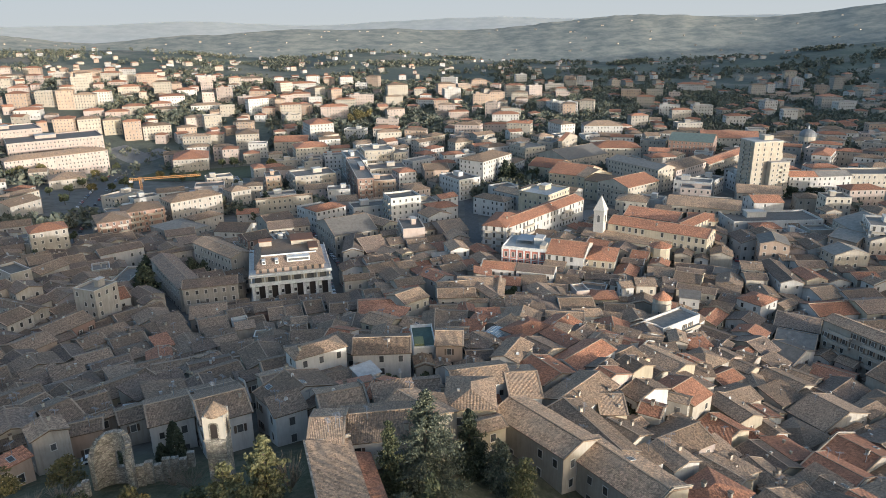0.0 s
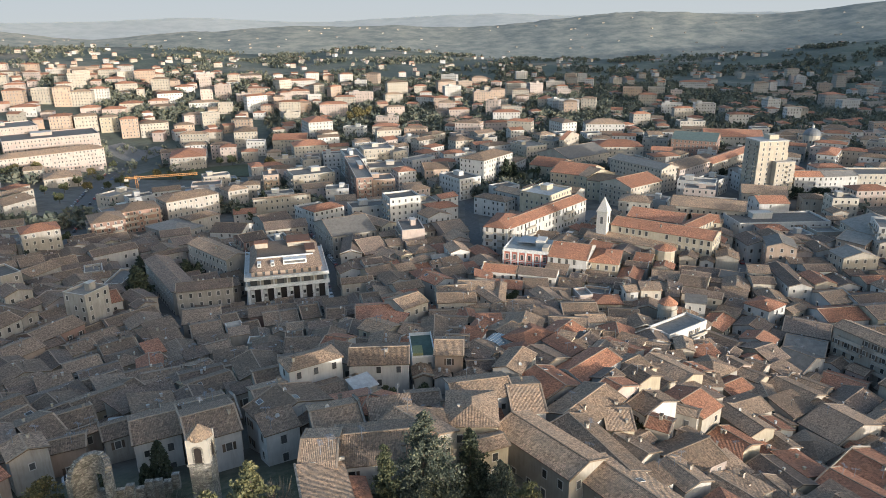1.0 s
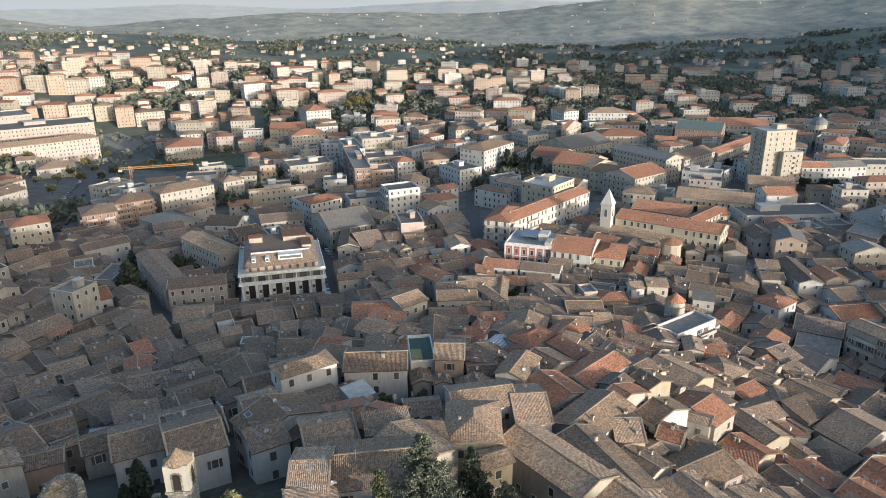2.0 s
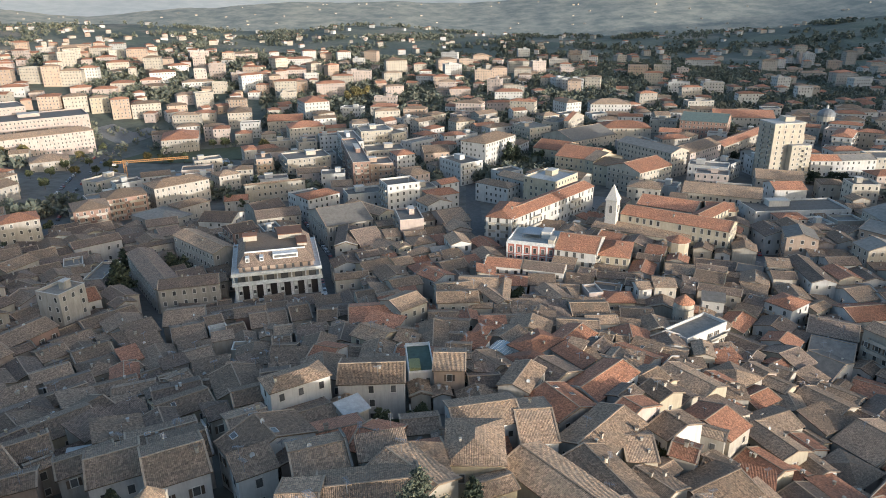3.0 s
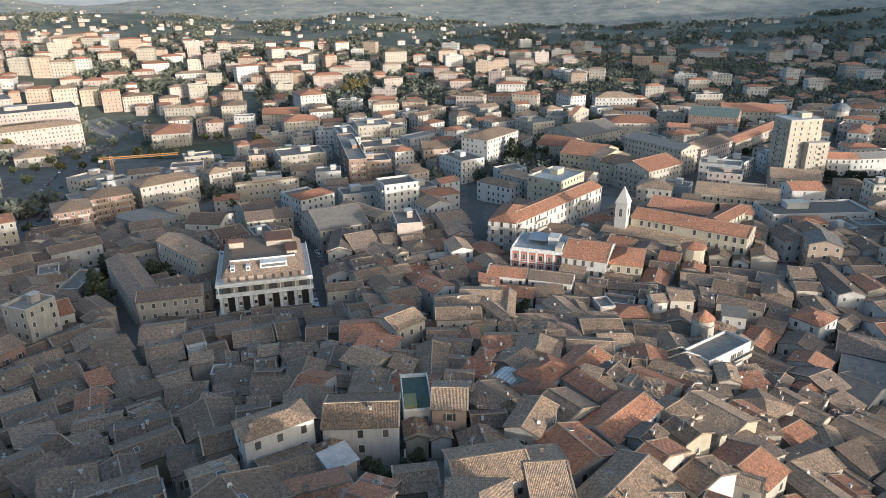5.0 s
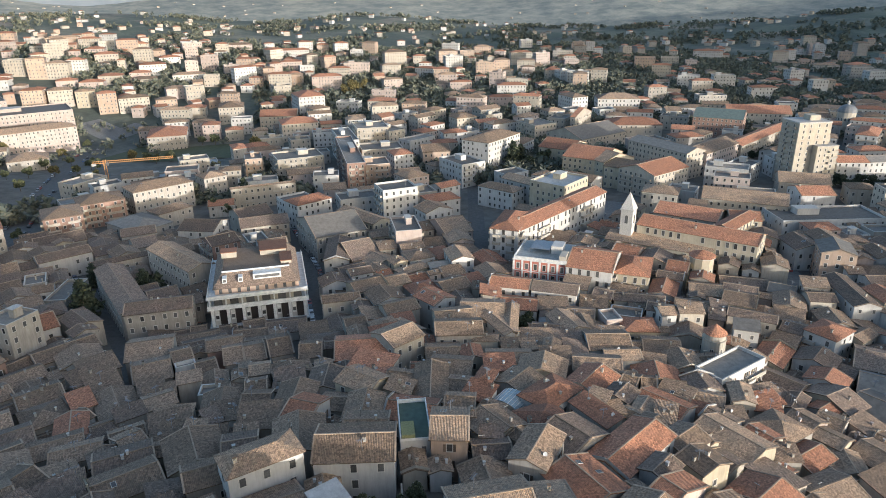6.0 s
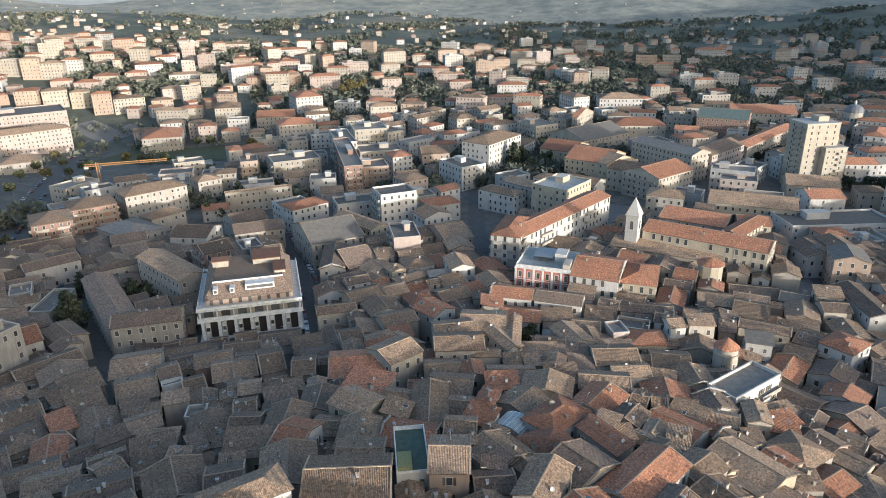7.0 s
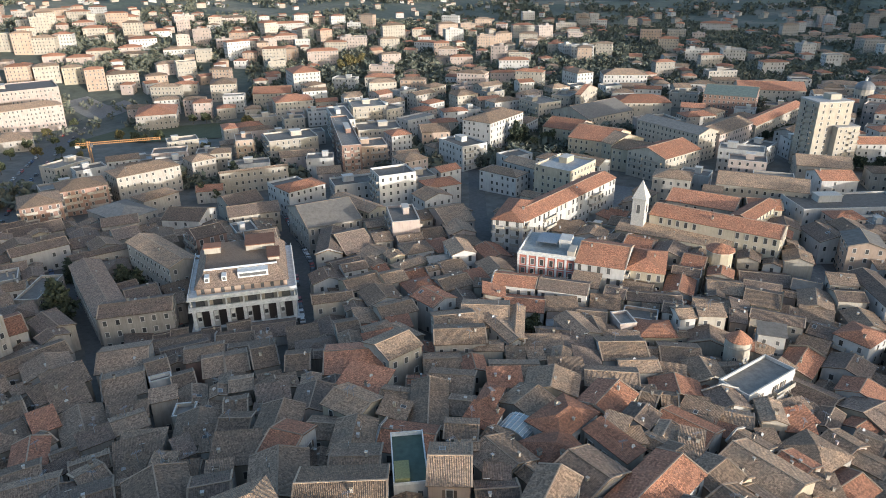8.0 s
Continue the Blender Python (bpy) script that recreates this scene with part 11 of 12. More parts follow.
def conifer(seed, height, radius, mat, droop=0.3, quads=3200, leaf=0.42, ragged=0.35):
    """Trunk, limbs in whorls and a crown of needle sprays along them."""
    rs = np.random.RandomState(seed)
    trunk = bmesh.new()
    limb(trunk, (0, 0, -0.8), (0, 0, height * 0.97), height * 0.022, 0.04, 8)
    pts, size = [], []
    whorls = max(8, int(height / 0.75))
    for w in range(whorls):
        f = 0.1 + 0.9 * w / whorls
        reach = radius * (1 - f) ** 0.75 * (1 + ragged * rs.uniform(-1, 0.6)) + 0.25
        for b in range(6):
            a = rs.uniform(0, 2 * math.pi)
            r = reach * rs.uniform(0.6, 1.15)
            z = f * height + rs.uniform(-0.3, 0.3)
            end = Vector((r * math.cos(a), r * math.sin(a), z - droop * r + 0.35 * r * (f > 0.6)))
            limb(trunk, (0, 0, z), end, 0.05, 0.015, 3)
            m = max(3, int(quads / (whorls * 6) * (r / radius) * 1.9))
            for _ in range(m):
                s = rs.uniform(0.15, 1.05)
                p = Vector((0, 0, z)).lerp(end, s)
                pts.append((p.x + rs.normal(0, 0.12 + 0.16 * r * s * 0.6), p.y + rs.normal(0, 0.12 + 0.16 * r * s * 0.6), p.z + rs.normal(-0.1, 0.16)))
                size.append(leaf)
    return trunk, quads_mesh("crown", pts, size, mat, rs, 1.0)


def broadleaf(seed, height, radius, mat, quads=2200, leaf=0.32, clumps=13):
    rs = np.random.RandomState(seed)
    trunk = bmesh.new()
    limb(trunk, (0, 0, -0.8), (0, 0, height * 0.45), height * 0.03, height * 0.02, 8)
    pts, size = [], []
    for _ in range(clumps):
        a, e = rs.uniform(0, 2 * math.pi), rs.uniform(0.05, 1.0)
        r = radius * 0.66 * math.sqrt(1 - (e - 0.35) ** 2) * rs.uniform(0.5, 1.1)
        c = Vector((r * math.cos(a), r * math.sin(a), height * (0.38 + 0.52 * e)))
        limb(trunk, (0, 0, height * 0.4), c, height * 0.014, 0.03, 4)
        rad = radius * rs.uniform(0.28, 0.48)
        for _ in range(quads // clumps):
            v = rs.normal(size=3)
            v *= rad * rs.uniform(0.55, 1.05) / np.linalg.norm(v)
            pts.append((c.x + v[0], c.y + v[1], c.z + v[2] * 0.75))
            size.append(leaf)
    return trunk, quads_mesh("crown", pts, size, mat, rs)


def cypress(seed, height, radius, mat, quads=2200):
    rs = np.random.RandomState(seed)
    trunk = bmesh.new()
    limb(trunk, (0, 0, -0.8), (0, 0, height * 0.9), 0.18, 0.05, 6)
    pts, size = [], []
    for _ in range(quads):
        f = rs.uniform(0.04, 1)
        r = radius * math.sin(math.pi * min(1, f ** 0.75)) ** 0.6 * rs.uniform(0.7, 1.08)
        a = rs.uniform(0, 2 * math.pi)
        pts.append((r * math.cos(a), r * math.sin(a), f * height))
        size.append(0.3)
    return trunk, quads_mesh("crown", pts, size, mat, rs, 1.5)


def bare_shrub(seed, height, radius):
    rs = np.random.RandomState(seed)
    bm = bmesh.new()
    for _ in range(26):
        a = rs.uniform(0, 2 * math.pi)
        end = Vector((radius * rs.uniform(0.3, 1) * math.cos(a), radius * rs.uniform(0.3, 1) * math.sin(a), height * rs.uniform(0.5, 1)))
        limb(bm, (0, 0, 0), end * 0.5, 0.06, 0.04, 4)
        for _ in range(5):
            limb(bm, end * 0.5, end * rs.uniform(0.8, 1.1) + Vector(rs.normal(0, 0.35, 3)), 0.03, 0.01, 3)
    return bm


def tree(name, label, x, y, made, z=None, scale=1.0):
    root = group_root(name, label, "tree", x, y, (x * 37 + y * 11) % 360, z if z is not None else ground(x, y))
    root.scale = (scale,) * 3
    part("trunk", made[0], BARK, root)
    crown = new("crown", made[1])
    crown.parent = root
    return root


tree("spruce_tree", "dark green spruce in the garden", -8.4, 84.0, conifer(1, 13.5, 2.6, LEAVES, 0.25, 12000, 0.2), 41.0)
tree("cedar_tree", "tall grey-green cedar with layered limbs", -3.0, 86.5, conifer(2, 18.0, 6.2, NEEDLES, 0.1, 30000, 0.2), 40.0)
tree("cedar_tree", "dark cedar beside the courtyard wall", 4.2, 96.5, conifer(3, 13.5, 3.8, DARK_NEEDLES, 0.2, 14000, 0.22), 35.0)
tree("cedar_tree", "broad dark green cedar in the courtyard", 9.0, 93.5, conifer(4, 11.5, 4.6, NEEDLES, 0.25, 16000, 0.22), 33.0)
tree("cedar_tree", "pale yellow-green cedar in the courtyard", 12.6, 88.8, conifer(5, 12.0, 4.6, GOLD_NEEDLES, 0.3, 16000, 0.22), 32.0)
tree("spruce_tree", "small green spruce by the path", -2.2, 76.0, conifer(6, 8.0, 2.4, LEAVES, 0.2, 2400), 43.0)
tree("fir_tree", "young silver fir by the path", -6.0, 75.4, conifer(7, 4.5, 1.7, NEEDLES, 0.1, 1500, 0.3), 44.0)
tree("cypress_tree", "slender dark cypress beside the ruin", -46.6, 98.5, cypress(8, 9.5, 1.5, DARK_NEEDLES), 36.0)
tree("cypress_tree", "short dark cypress beside the ruin", -48.6, 97.2, cypress(9, 6.0, 1.0, DARK_NEEDLES, 1500), 36.0)
tree("deodar_tree", "yellow-green drooping cedar on the slope", -25.6, 79.0, conifer(10, 14.5, 5.0, GOLD_NEEDLES, 0.55, 10000, 0.3, 0.5), 41.5)
tree("deodar_tree", "yellow-green drooping cedar on the slope", -30.4, 75.6, conifer(11, 11.0, 4.0, GOLD_NEEDLES, 0.55, 7000, 0.3, 0.5), 43.0)
tree("deodar_tree", "dark drooping cedar on the slope", -27.5, 73.5, conifer(12, 8.0, 3.6, LEAVES, 0.5, 6000, 0.3, 0.5), 44.0)
for sx, sy, sh, sr, sz in ((-22.8, 81.0, 6.5, 2.6, 44.5), (-39.5, 86.0, 3.5, 3.2, 41.5), (-43.0, 88.0, 3.0, 2.8, 40.5), (-58.0, 83.0, 3.2, 3.0, 41.0), (-61.0, 80.0, 3.0, 3.0, 42.0)):
    shrub = part("shrub", bare_shrub(int(sx * -10), sh, sr), plain("dry_twigs", (0.24, 0.19, 0.14), 0.95))
    tagged(at(shrub, sx, sy, 0, sz), "leafless brown shrub on the garden slope", "shrub")
for k, (sx, sy, sz, r) in enumerate(((-62.0, 92.0, 38.0, 3.4), (-57.5, 97.5, 36.0, 2.6), (-68.0, 84.0, 41.0, 3.6), (-54.0, 78.0, 42.5, 3.0), (-45.0, 79.5, 43.0, 2.6), (-36.5, 78.5, 44.0, 2.2))):
    tree("bush", "rounded green bush on the grassy slope", sx, sy, broadleaf(40 + k, r * 1.3, r, LEAVES if k % 2 else AUTUMN, 1500, 0.28), sz)

MID = [tree("cedar_tree", "dark spreading cedar between houses", -108.5, 276.0, conifer(21, 12.5, 5.0, DARK_NEEDLES, 0.2, 1800, 0.8)),
       tree("broadleaf_tree", "green leafy tree between houses", 27.0, 238.0, broadleaf(22, 7.5, 3.4, LEAVES, 1300, 0.45)),
       tree("pine_tree", "dark round-headed street pine", 221.0, 404.0, broadleaf(23, 7.0, 4.4, DARK_NEEDLES, 1100, 0.6, 9)),
       tree("autumn_tree", "olive and yellow autumn tree", -88.0, 775.0, broadleaf(24, 15.0, 7.5, AUTUMN, 1300, 1.0))]
for kind, x, y, s in ((0, -103.0, 275.5, 0.9), (0, -121.0, 257.0, 1.25), (0, -126.0, 263.0, 0.8), (0, -133.6, 289.0, 0.8), (1, 50.5, 112.0, 0.75), (1, 42.5, 131.5, 0.6),
                      (1, -11.7, 133.5, 0.6), (1, 52.0, 166.5, 0.6), (1, -30.3, 126.0, 0.7), (0, 47.0, 467.0, 1.5), (0, 52.0, 470.0, 1.3), (1, 58.0, 462.0, 1.4), (1, 67.0, 472.0, 1.6), (0, 94.0, 447.0, 1.0),
                      (1, 103.0, 430.0, 1.2), (1, 110.0, 428.0, 1.1), (0, -112.0, 424.0, 1.0), (3, -80.0, 786.0, 0.9), (3, -97.0, 768.0, 0.8), (1, -196.0, 345.0, 0.9), (0, -190.0, 300.0, 0.7), (3, -330.0, 555.0, 0.7), (3, -345.0, 548.0, 0.6),
                      (1, -196.0, 535.0, 1.2), (1, -205.0, 531.0, 1.0), (1, -214.0, 538.0, 1.1), (3, -228.0, 545.0, 0.5), (1, -238.0, 508.0, 1.3), (1, -246.0, 498.0, 1.0), (1, -225.0, 458.0, 1.2), (3, -140.0, 560.0, 0.7), (3, -132.0, 548.0, 0.6), (1, -180.0, 590.0, 1.3), (1, -192.0, 594.0, 1.1), (1, -118.0, 392.0, 1.3), (1, -111.0, 389.0, 1.0),
                      (1, -346, 539, 1.2), (1, -342, 556, 0.9), (3, -288, 560, 0.5), (1, -272, 486, 1.1), (1, -276, 514, 1.2), (1, -283, 480, 0.9), (3, -258, 492, 0.5), (1, -255, 448, 1.1), (1, -244, 514, 1.2), (1, -309, 469, 0.9), (3, -291, 457, 0.5), (1, -291, 604, 1.1), (1, -270, 439, 1.2), (1, -268, 533, 0.9), (3, -222, 475, 0.5)):
    copy_thing(MID[kind], pose(x, y, ground(x, y), 0, 0, x * 53 % 360) @ Matrix.Scale(s, 4))
for k, (sx, sy, r) in enumerate(((-4.2, 139.5, 2.0), (-6.2, 136.2, 1.7), (-2.0, 135.2, 1.5), (-9.5, 132.0, 2.2))):
    tree("bush", "leafy green bush in a walled yard", sx, sy, broadleaf(60 + k, r * 1.7, r, LEAVES, 1300, 0.24), ground(sx, sy) - 0.1)
house(-4.2, 128.0, 8, 6.8, 6.4, 4.6, "gcd")
house(-10.2, 124.5, -20, 5.5, 5.0, 4.2, "gcr")
yard = part("garden_wall", boxes((-7.8, -7.5, -6.0, 6.0, -1.0, 2.2), (-7.5, 0.4, -6.0, -5.7, -1.0, 1.8)), WALL["c"])
tagged(at(yard, 1.5, 136.5, 6, ground(1.5, 136.5)), "low cream plaster wall round a small yard", "wall")
for k in range(16):
    x, y = 214.0 + k * 4.6, 405.0 + 2.5 * math.sin(k * 2.1)
    copy_thing(MID[2], pose(x, y, ground(x, y), 0, 0, k * 77) @ Matrix.Scale(0.8 + 0.25 * math.sin(k * 1.7), 4))
for k in range(9):
    x, y = 184.0 + k * 5.0, 462.0 + k * 3.6
    copy_thing(MID[2], pose(x, y, ground(x, y), 0, 0, k * 41) @ Matrix.Scale(0.75 + 0.15 * math.sin(k * 2.7), 4))


def far_woods():
    """Trees and hedges of the valley and the hills."""
    rs = np.random.RandomState(77)
    spots = np.array([(fx, fy, fr) for fx, fy, fr in FOOTPRINTS])
    pts, size, tried, kept = [], [], 0, 0
    while kept < 15000 and tried < 120000:
        tried += 1
        dist = 430 + 1850 * rs.uniform() ** 1.3
        b = rs.uniform(-36, 37)
        x, y = dist * math.sin(radians(b)), dist * math.cos(radians(b))
        dense = noise.noise(Vector((x / 130, y / 130, 4)))
        valley = 0.5 if -14 < b < 32 and 600 < dist < 1350 else 0.1 if dist < 1350 else -0.06
        if dist < 620:
            valley -= 0.15
        if dense + valley + rs.uniform(-0.25, 0.25) < 0.12:
            continue
        if -310 < x < -118 and 425 < y < 650 and rs.uniform() < 0.93:
            continue
        if dist < 1000 and np.any(np.hypot(spots[:, 0] - x, spots[:, 1] - y) < spots[:, 2] + 3.0):
            continue
        kept += 1
        z, h = land(x, y), rs.uniform(4, 9) * (1 + dist / 5000)
        r = h * rs.uniform(0.4, 0.65)
        for _ in range(26 if dist < 1100 else 14):
            v = rs.normal(size=3)
            v /= np.linalg.norm(v)
            q = rs.uniform(0.5, 1.0)
            pts.append((x + v[0] * r * q, y + v[1] * r * q, z + h * 0.52 + v[2] * h * 0.45 * q))
            size.append(r * (0.42 if dist < 1100 else 0.62))
    me = quads_mesh("far_woods", pts, size, foliage("far_tree_leaves", (0.075, 0.086, 0.066), (0.11, 0.12, 0.09), (0.165, 0.158, 0.115)), rs)
    tagged(new("far_woods", me), "scattered dark trees and hedges on valley and hills", "trees", kind="stuff")


far_woods()


def far_farms():
    """Small pale houses strewn over the hills."""
    rs = np.random.RandomState(9)
    pile = Pile()
    for _ in range(760):
        dist, b = 1050 + 1240 * rs.uniform() ** 1.1, rs.uniform(-35, 36)
        x, y = dist * math.sin(radians(b)), dist * math.cos(radians(b))
        if noise.noise(Vector((x / 260, y / 260, 9))) + rs.uniform(-0.4, 0.4) < 0.0:
            continue
        w, d, h = rs.uniform(9, 17), rs.uniform(8, 11), rs.uniform(5, 9)
        m = pose(x, y, land(x, y), 0, 0, rs.uniform(-60, 60))
        wc = "wwcc"[rs.randint(4)]
        pile.add(wall_bm(w, d, h, "h", 3.0), m, [WALL[wc], GLASS, FRAME])
        pile.add(roof_bm(w, d, h, "h"), m, [ROOF["rt"[rs.randint(2)]]])
    pile.done("far_farmhouses", "small pale farmhouses strewn over the hills", "houses")


far_farms()


# ---- streets ----
ASPHALT = plain("grey_asphalt", (0.125, 0.118, 0.108), 0.9, spread=0.0, scale=0.6)
PAVING = plain("pale_stone_paving", (0.20, 0.195, 0.185), 0.85, spread=0.0, scale=0.9)


def strip(name, points, wide, mat, label, up=0.12):
    """A street laid on the ground along a bent line."""
    fine = []
    for (xa, ya), (xb, yb) in zip(points, points[1:]):
        n = max(1, int(math.hypot(xb - xa, yb - ya) / 3))
        fine += [(xa + (xb - xa) * k / n, ya + (yb - ya) * k / n) for k in range(n)]
    fine.append(points[-1])
    bm = bmesh.new()
    rows = []
    for k, (x, y) in enumerate(fine):
        xa, ya = fine[max(0, k - 1)]
        xb, yb = fine[min(len(fine) - 1, k + 1)]
        t = Vector((xb - xa, yb - ya)).normalized()
        row = []
        for s in (-1, -0.5, 0, 0.5, 1):
            px, py = x - t.y * s * wide / 2, y + t.x * s * wide / 2
            row.append(bm.verts.new((px, py, ground(px, py) + up)))
        rows.append(row)
    for a, b in zip(rows, rows[1:]):
        for k in range(4):
            bm.faces.new((a[k], a[k + 1], b[k + 1], b[k]))
    return tagged(part(name, bm, mat), label, "street", kind="structure")


STREETS = [[(-150, 310), (-124, 269), (-101, 241), (-92, 225)], [(-75, 362), (-52, 302), (-38, 246)], [(21, 440), (18, 356), (17, 305)], [(152, 345), (143, 310), (141, 268)],
           [(-185, 310), (-196, 333), (-229, 416), (-264, 522), (-295, 634)]]
for pts, wide in zip(STREETS, (9, 9, 8, 9, 14)):
    strip("road", pts, wide, ASPHALT, "grey asphalt street between the houses")
strip("pavement", [(55, 325), (72, 350), (96, 388)], 17, PAVING, "pale stone paving of the church square")
strip("pavement", [(132, 270), (136, 300)], 9, PAVING, "pale stone paving beside the convent", 0.2)
strip("pavement", [(-324, 674), (-285, 645), (-270, 672)], 26, PAVING, "pale forecourt below the apartment blocks", 0.2)
GRASS = plain("rough_meadow_grass", (0.085, 0.092, 0.045), 0.95, spread=0.0, scale=0.25)
strip("meadow", [(-252, 575), (-205, 562), (-150, 566)], 52, GRASS, "dark green meadow slope above the building site", 0.5)
strip("road", [(212, 398), (292, 398)], 9, ASPHALT, "grey asphalt street beside the park")
strip("pavement", [(18, 84), (30, 72)], 15, PAVING, "pale courtyard paving below the long building", 0.25)


def stair_street():
    """The stepped lane between two houses."""
    root = group_root("stone_stairs", "stone-grey steps of a lane between houses", "stairs", -9.8, 198.0, 0, 0)
    for k in range(22):
        y = 190.5 + k * 0.7
        z = 14.4 - k * 0.15
        part("step", boxes((-2.0, 2.0, y - 198.0, y - 198.0 + 0.72, z - 1.0, z)), PAVING, root)


stair_street()

CAR_PAINTS = [plain(n, c, 0.3, 0.0, 0.02) for n, c in (("white_car_paint", (0.6, 0.6, 0.6)), ("grey_car_paint", (0.2, 0.21, 0.22)), ("dark_car_paint", (0.04, 0.045, 0.055)), ("red_car_paint", (0.3, 0.05, 0.04)), ("blue_car_paint", (0.06, 0.1, 0.2)))]
RUBBER = plain("black_rubber", (0.02, 0.02, 0.02), 0.9)


def car(paint, colour, x, y, rot):
    root = group_root("car", f"{colour} parked car along the street", "car", x, y, rot, ground(x, y) + 0.12)
    bm = bmesh.new()
    prof = [(-2.05, 0.3), (2.05, 0.3), (2.1, 0.62), (1.95, 0.82), (1.0, 0.95), (-1.85, 0.98), (-2.1, 0.75)]
    sides = [[bm.verts.new((px, s * 0.83, pz)) for px, pz in prof] for s in (-1, 1)]
    bm.faces.new(sides[0]), bm.faces.new(sides[1][::-1])
    for k in range(len(prof)):
        j = (k + 1) % len(prof)
        bm.faces.new((sides[0][k], sides[1][k], sides[1][j], sides[0][j]))
    bmesh.ops.recalc_face_normals(bm, faces=bm.faces)
    part("body", bm, paint, root)
    bm = bmesh.new()
    prof = [(-1.75, 0.97), (1.0, 0.94), (0.35, 1.4), (-1.3, 1.43)]
    sides = [[bm.verts.new((px, s * (0.78 if pz < 1.2 else 0.62), pz)) for px, pz in prof] for s in (-1, 1)]
    bm.faces.new(sides[0]), bm.faces.new(sides[1][::-1])
    for k in range(4):
        j = (k + 1) % 4
        bm.faces.new((sides[0][k], sides[1][k], sides[1][j], sides[0][j])).material_index = 1 if k == 2 else 0
    bmesh.ops.recalc_face_normals(bm, faces=bm.faces)
    part("cabin", bm, [GLASS, paint], root)
    for wx in (-1.3, 1.3):
        for wy in (-0.8, 0.8):
            bm = bmesh.new()
            prism(bm, 12, 0.32, 0.32, -0.1, 0.1)
            wheel = part("wheel", bm, RUBBER, root)
            wheel.matrix_basis = Matrix.Translation((wx, wy, 0.32)) @ Matrix.Rotation(radians(90), 4, "X")
    return root


TEMPLATES = [car(p, c, x, y, r) for p, c, (x, y, r) in zip(CAR_PAINTS, ("white", "grey", "dark", "red", "blue"), ((-64.8, 104.6, 30), (26.5, 300, 80), (-80, 250, 20), (136, 290, 80), (20.0, 78.0, 40)))]


def park(points, side, step, skip):
    rnd = random.Random(len(points) * 7 + int(side * 10))
    for (xa, ya), (xb, yb) in zip(points, points[1:]):
        n = int(math.hypot(xb - xa, yb - ya) / step)
        a = math.degrees(math.atan2(yb - ya, xb - xa))
        for k in range(n):
            if rnd.random() < skip:
                continue
            t = (k + 0.5) / n
            x = xa + (xb - xa) * t - math.sin(radians(a)) * side
            y = ya + (yb - ya) * t + math.cos(radians(a)) * side
            copy_thing(rnd.choice(TEMPLATES), pose(x, y, ground(x, y) + 0.12, 0, 0, a + rnd.choice((0, 180))))


park(STREETS[0][:3], 3.2, 5.2, 0.12)
park(STREETS[0][:3], -3.2, 5.2, 0.5)
park(STREETS[1], 3.2, 5.2, 0.15)
park(STREETS[1], -3.2, 5.2, 0.35)
park([(-84, 262), (-79, 244)], 0, 2.6, 0.3)
park(STREETS[3], 3.0, 5.4, 0.6)
park([(22, 301), (32, 299)], 0, 4.8, 0.2)
park([(66, 352), (80, 372)], -4, 2.7, 0.35)
park(STREETS[4][1:], 5.0, 6.5, 0.5)
park(STREETS[4][1:], -5.0, 6.5, 0.6)


# ---- distant ridges ----
def ridge(knots, dist, low, dark, light, seed, farms):
    """One mountain range with haze painted into its colour: its crest by bearing and slope of the sight line, with
    gullied flanks and far farms.
    """
    bm = bmesh.new()
    rs = np.random.RandomState(int(seed) + 40)
    spots = []
    prev, n, rows = None, 300, 14
    for i in range(n + 1):
        b = -46 + 92 * i / n
        crest = 110 + dist * float(np.mean(np.interp(b + np.linspace(-2.4, 2.4, 13), [k[0] for k in knots], [k[1] for k in knots])))
        crest += 5 * noise.noise(Vector((b * 0.5, seed, 0)))
        fine = 2.5 * noise.noise(Vector((b * 2.1, seed, 3)))
        row = []
        for j in range(rows + 1):
            f = j / rows
            far = dist - 1100 * (1 - f)
            x, y = far * math.sin(radians(b)), far * math.cos(radians(b))
            z = low + (crest - low) * f ** 0.85 + fine * f ** 5
            z += (1 - f) * f * 4 * (6 * noise.noise(Vector((x / 300, y / 300, seed))) + 1.2 * noise.noise(Vector((x / 130, y / 130, seed))))
            if 0 < j < rows and rs.uniform() < farms:
                spots.append((x, y, z))
            row.append(bm.verts.new((x, y, z)))
        if prev:
            for j in range(rows):
                bm.faces.new((prev[j], row[j], row[j + 1], prev[j + 1])).smooth = True
        prev = row
    pile = Pile()
    for x, y, z in spots:
        w, d, h = rs.uniform(6, 12), rs.uniform(5, 8), rs.uniform(2.5, 4.5)
        m = pose(x, y, z, 0, 0, rs.uniform(-60, 60))
        pile.add(wall_bm(w, d, h, "h", 6.0), m, [WALL["gc"[rs.randint(2)]], GLASS, FRAME])
        pile.add(roof_bm(w, d, h, "h"), m, [ROOF["t"]])
    if spots:
        pile.done("far_farmhouses", "tiny pale farmhouses on the hazy mountain slopes", "houses")
    m, nd, l, b = nodes_of("haze_painted_ridge", 1.0)
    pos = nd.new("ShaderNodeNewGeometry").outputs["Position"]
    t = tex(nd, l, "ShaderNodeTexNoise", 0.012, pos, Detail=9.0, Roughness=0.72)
    # Aerial haze is part of the base colour: dark and light are both paled.
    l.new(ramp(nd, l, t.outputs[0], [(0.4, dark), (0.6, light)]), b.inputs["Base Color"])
    tagged(part("backdrop", bm, m), "mountain ridges on the horizon, haze painted into their blue-grey colour", "mountains", kind="structure")


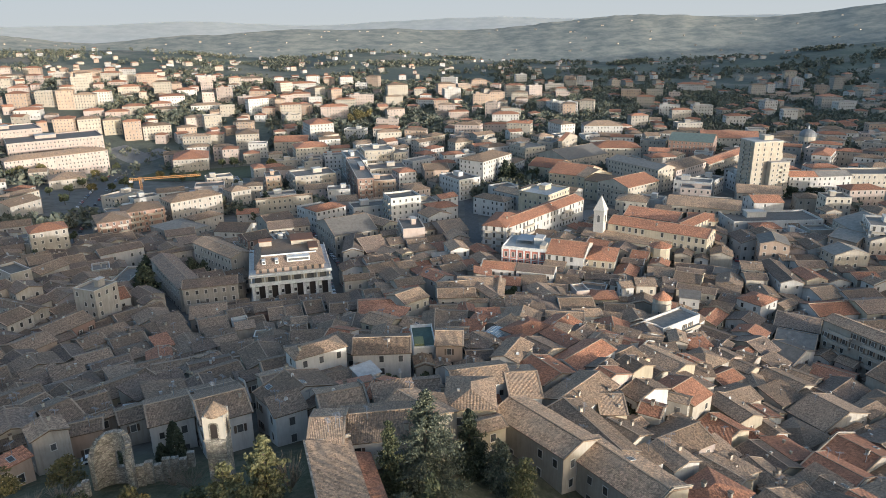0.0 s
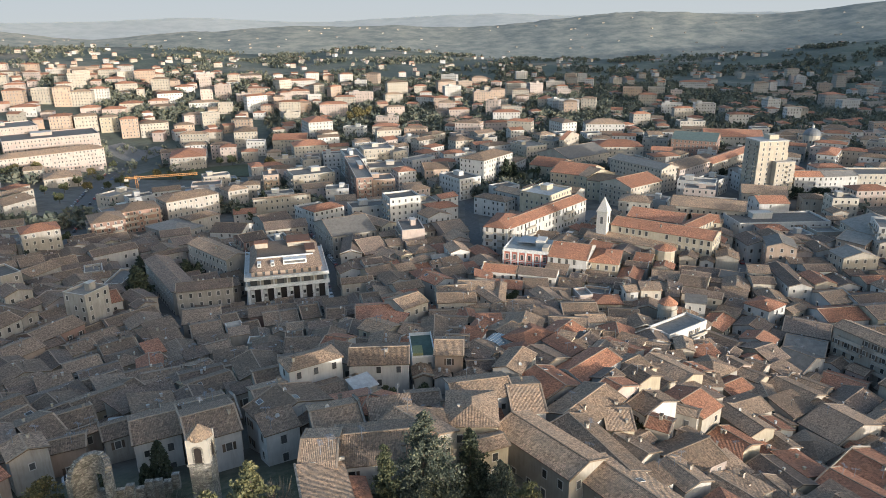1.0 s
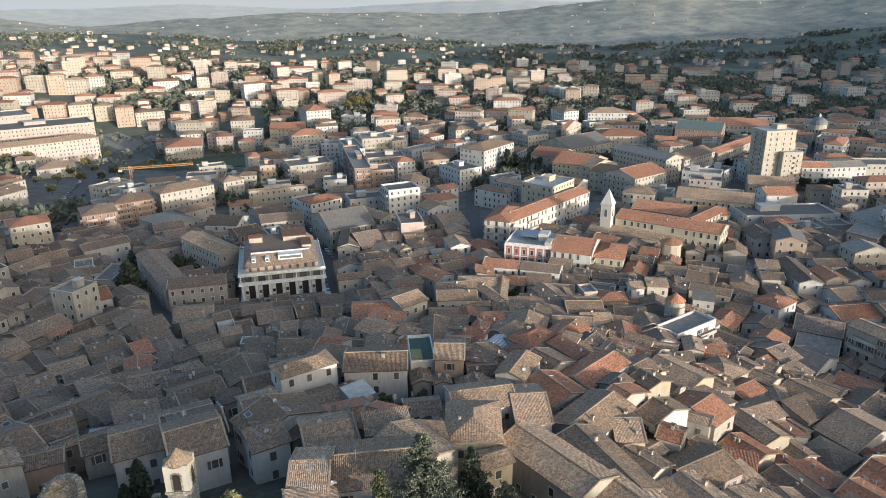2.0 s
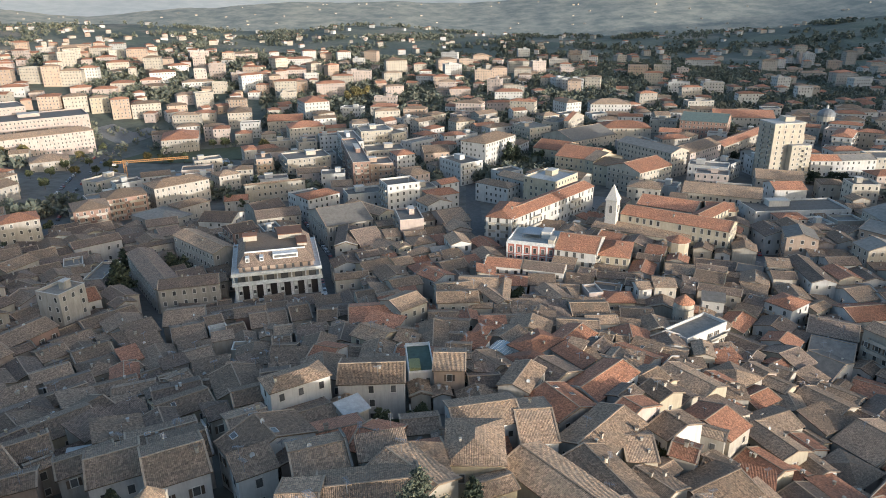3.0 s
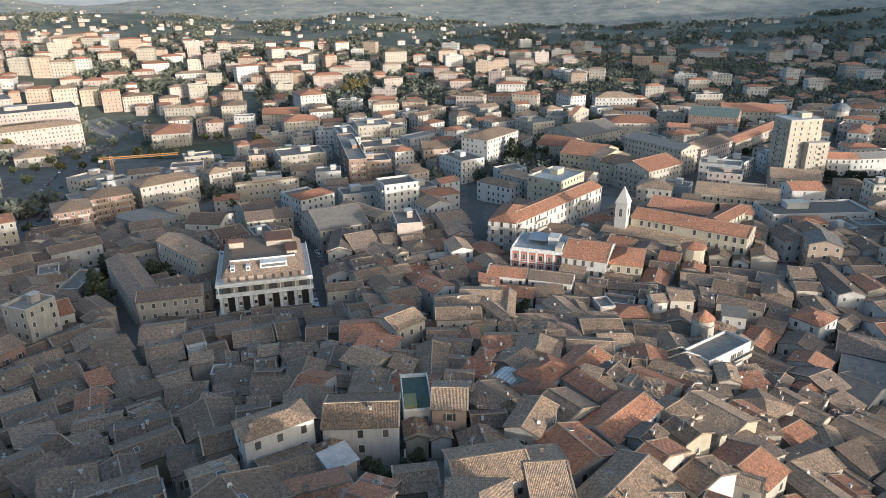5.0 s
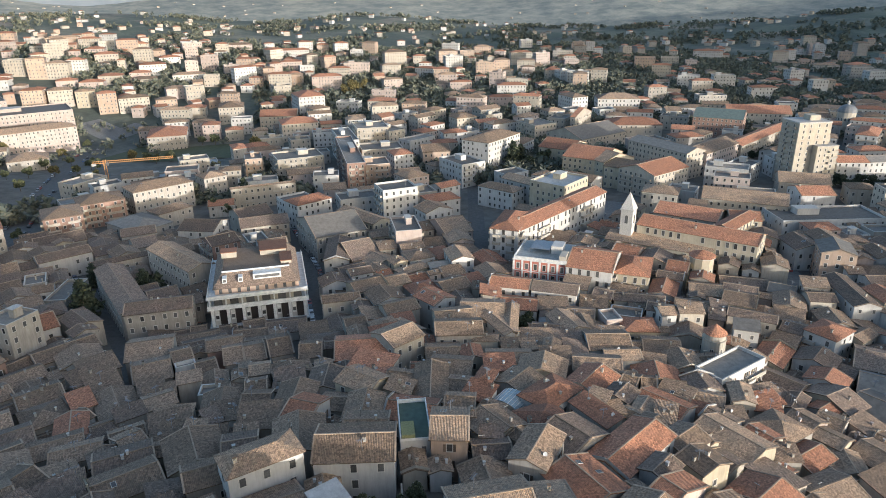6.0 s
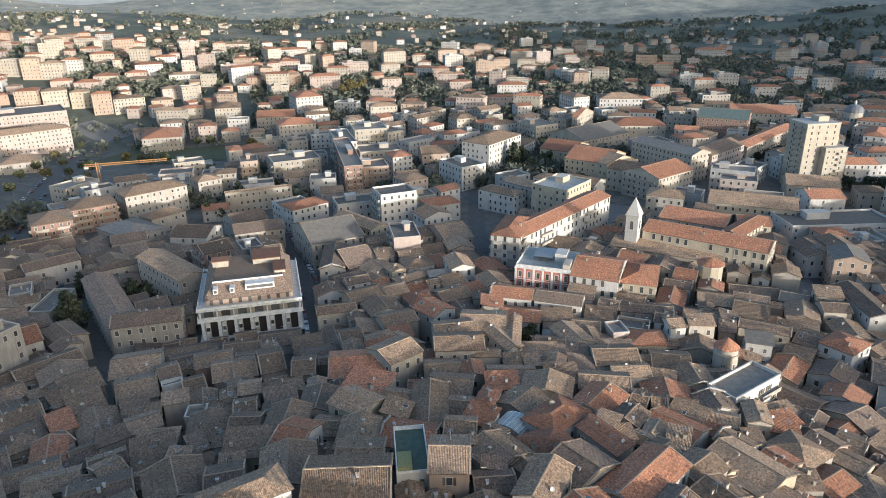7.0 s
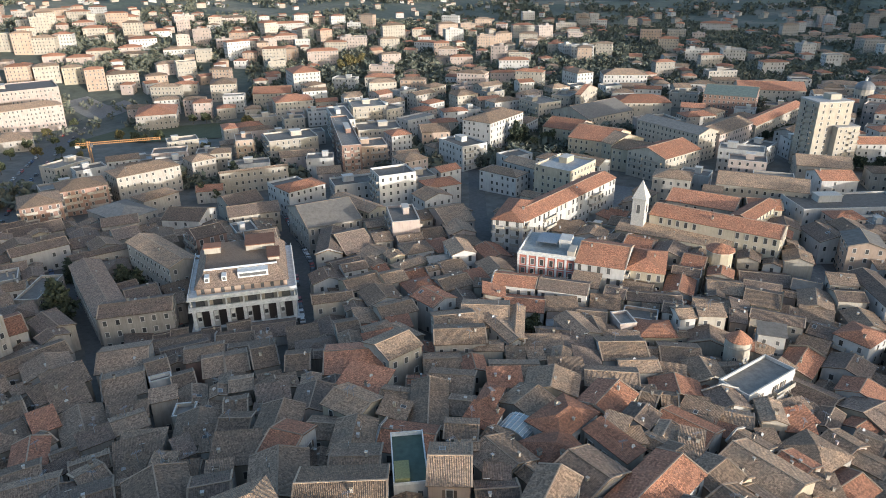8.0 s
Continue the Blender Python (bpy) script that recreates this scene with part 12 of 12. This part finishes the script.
# The farther range gets the paler tints, as thicker painted haze.
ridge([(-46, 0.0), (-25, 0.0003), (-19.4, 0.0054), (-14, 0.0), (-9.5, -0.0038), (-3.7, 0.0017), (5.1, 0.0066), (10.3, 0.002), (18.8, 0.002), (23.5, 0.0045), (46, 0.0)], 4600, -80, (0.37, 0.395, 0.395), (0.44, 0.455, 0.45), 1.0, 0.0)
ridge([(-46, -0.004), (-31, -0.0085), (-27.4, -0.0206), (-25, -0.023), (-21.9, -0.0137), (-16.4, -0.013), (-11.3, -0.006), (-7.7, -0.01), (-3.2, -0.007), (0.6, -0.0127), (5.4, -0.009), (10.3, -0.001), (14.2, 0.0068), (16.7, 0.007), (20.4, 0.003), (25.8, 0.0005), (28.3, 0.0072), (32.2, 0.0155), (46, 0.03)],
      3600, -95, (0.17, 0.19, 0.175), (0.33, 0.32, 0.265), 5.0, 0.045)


def glowing_sky_sheet():
    """A glowing sheet added behind the mountains in place of the pale, hazy low sky."""
    bm = bmesh.new()
    rows = []
    for i in range(49):
        b = radians(-46 + 92 * i / 48)
        rows.append([bm.verts.new((4850 * math.sin(b), 4850 * math.cos(b), z)) for z in (-100, 150, 400, 900)])
    for a, b in zip(rows, rows[1:]):
        for k in range(3):
            bm.faces.new((a[k], b[k], b[k + 1], a[k + 1]))
    m, nd, l, bsdf = nodes_of("pale_sky_glow", 1.0)
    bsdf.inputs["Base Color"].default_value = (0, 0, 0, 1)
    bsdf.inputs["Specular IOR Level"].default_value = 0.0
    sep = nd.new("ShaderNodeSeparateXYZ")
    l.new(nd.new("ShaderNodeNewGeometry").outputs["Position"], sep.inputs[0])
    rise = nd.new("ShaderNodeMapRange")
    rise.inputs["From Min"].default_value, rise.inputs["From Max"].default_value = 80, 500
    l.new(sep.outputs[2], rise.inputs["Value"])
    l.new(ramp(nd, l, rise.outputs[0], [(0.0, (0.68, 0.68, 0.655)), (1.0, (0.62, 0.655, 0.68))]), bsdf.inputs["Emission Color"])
    # The sheet emits its own light to match the sky's brightness.
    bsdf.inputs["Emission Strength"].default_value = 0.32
    tagged(part("backdrop", bm, m), "glowing pale grey sheet standing in for the evening sky", "sky", kind="structure")


glowing_sky_sheet()
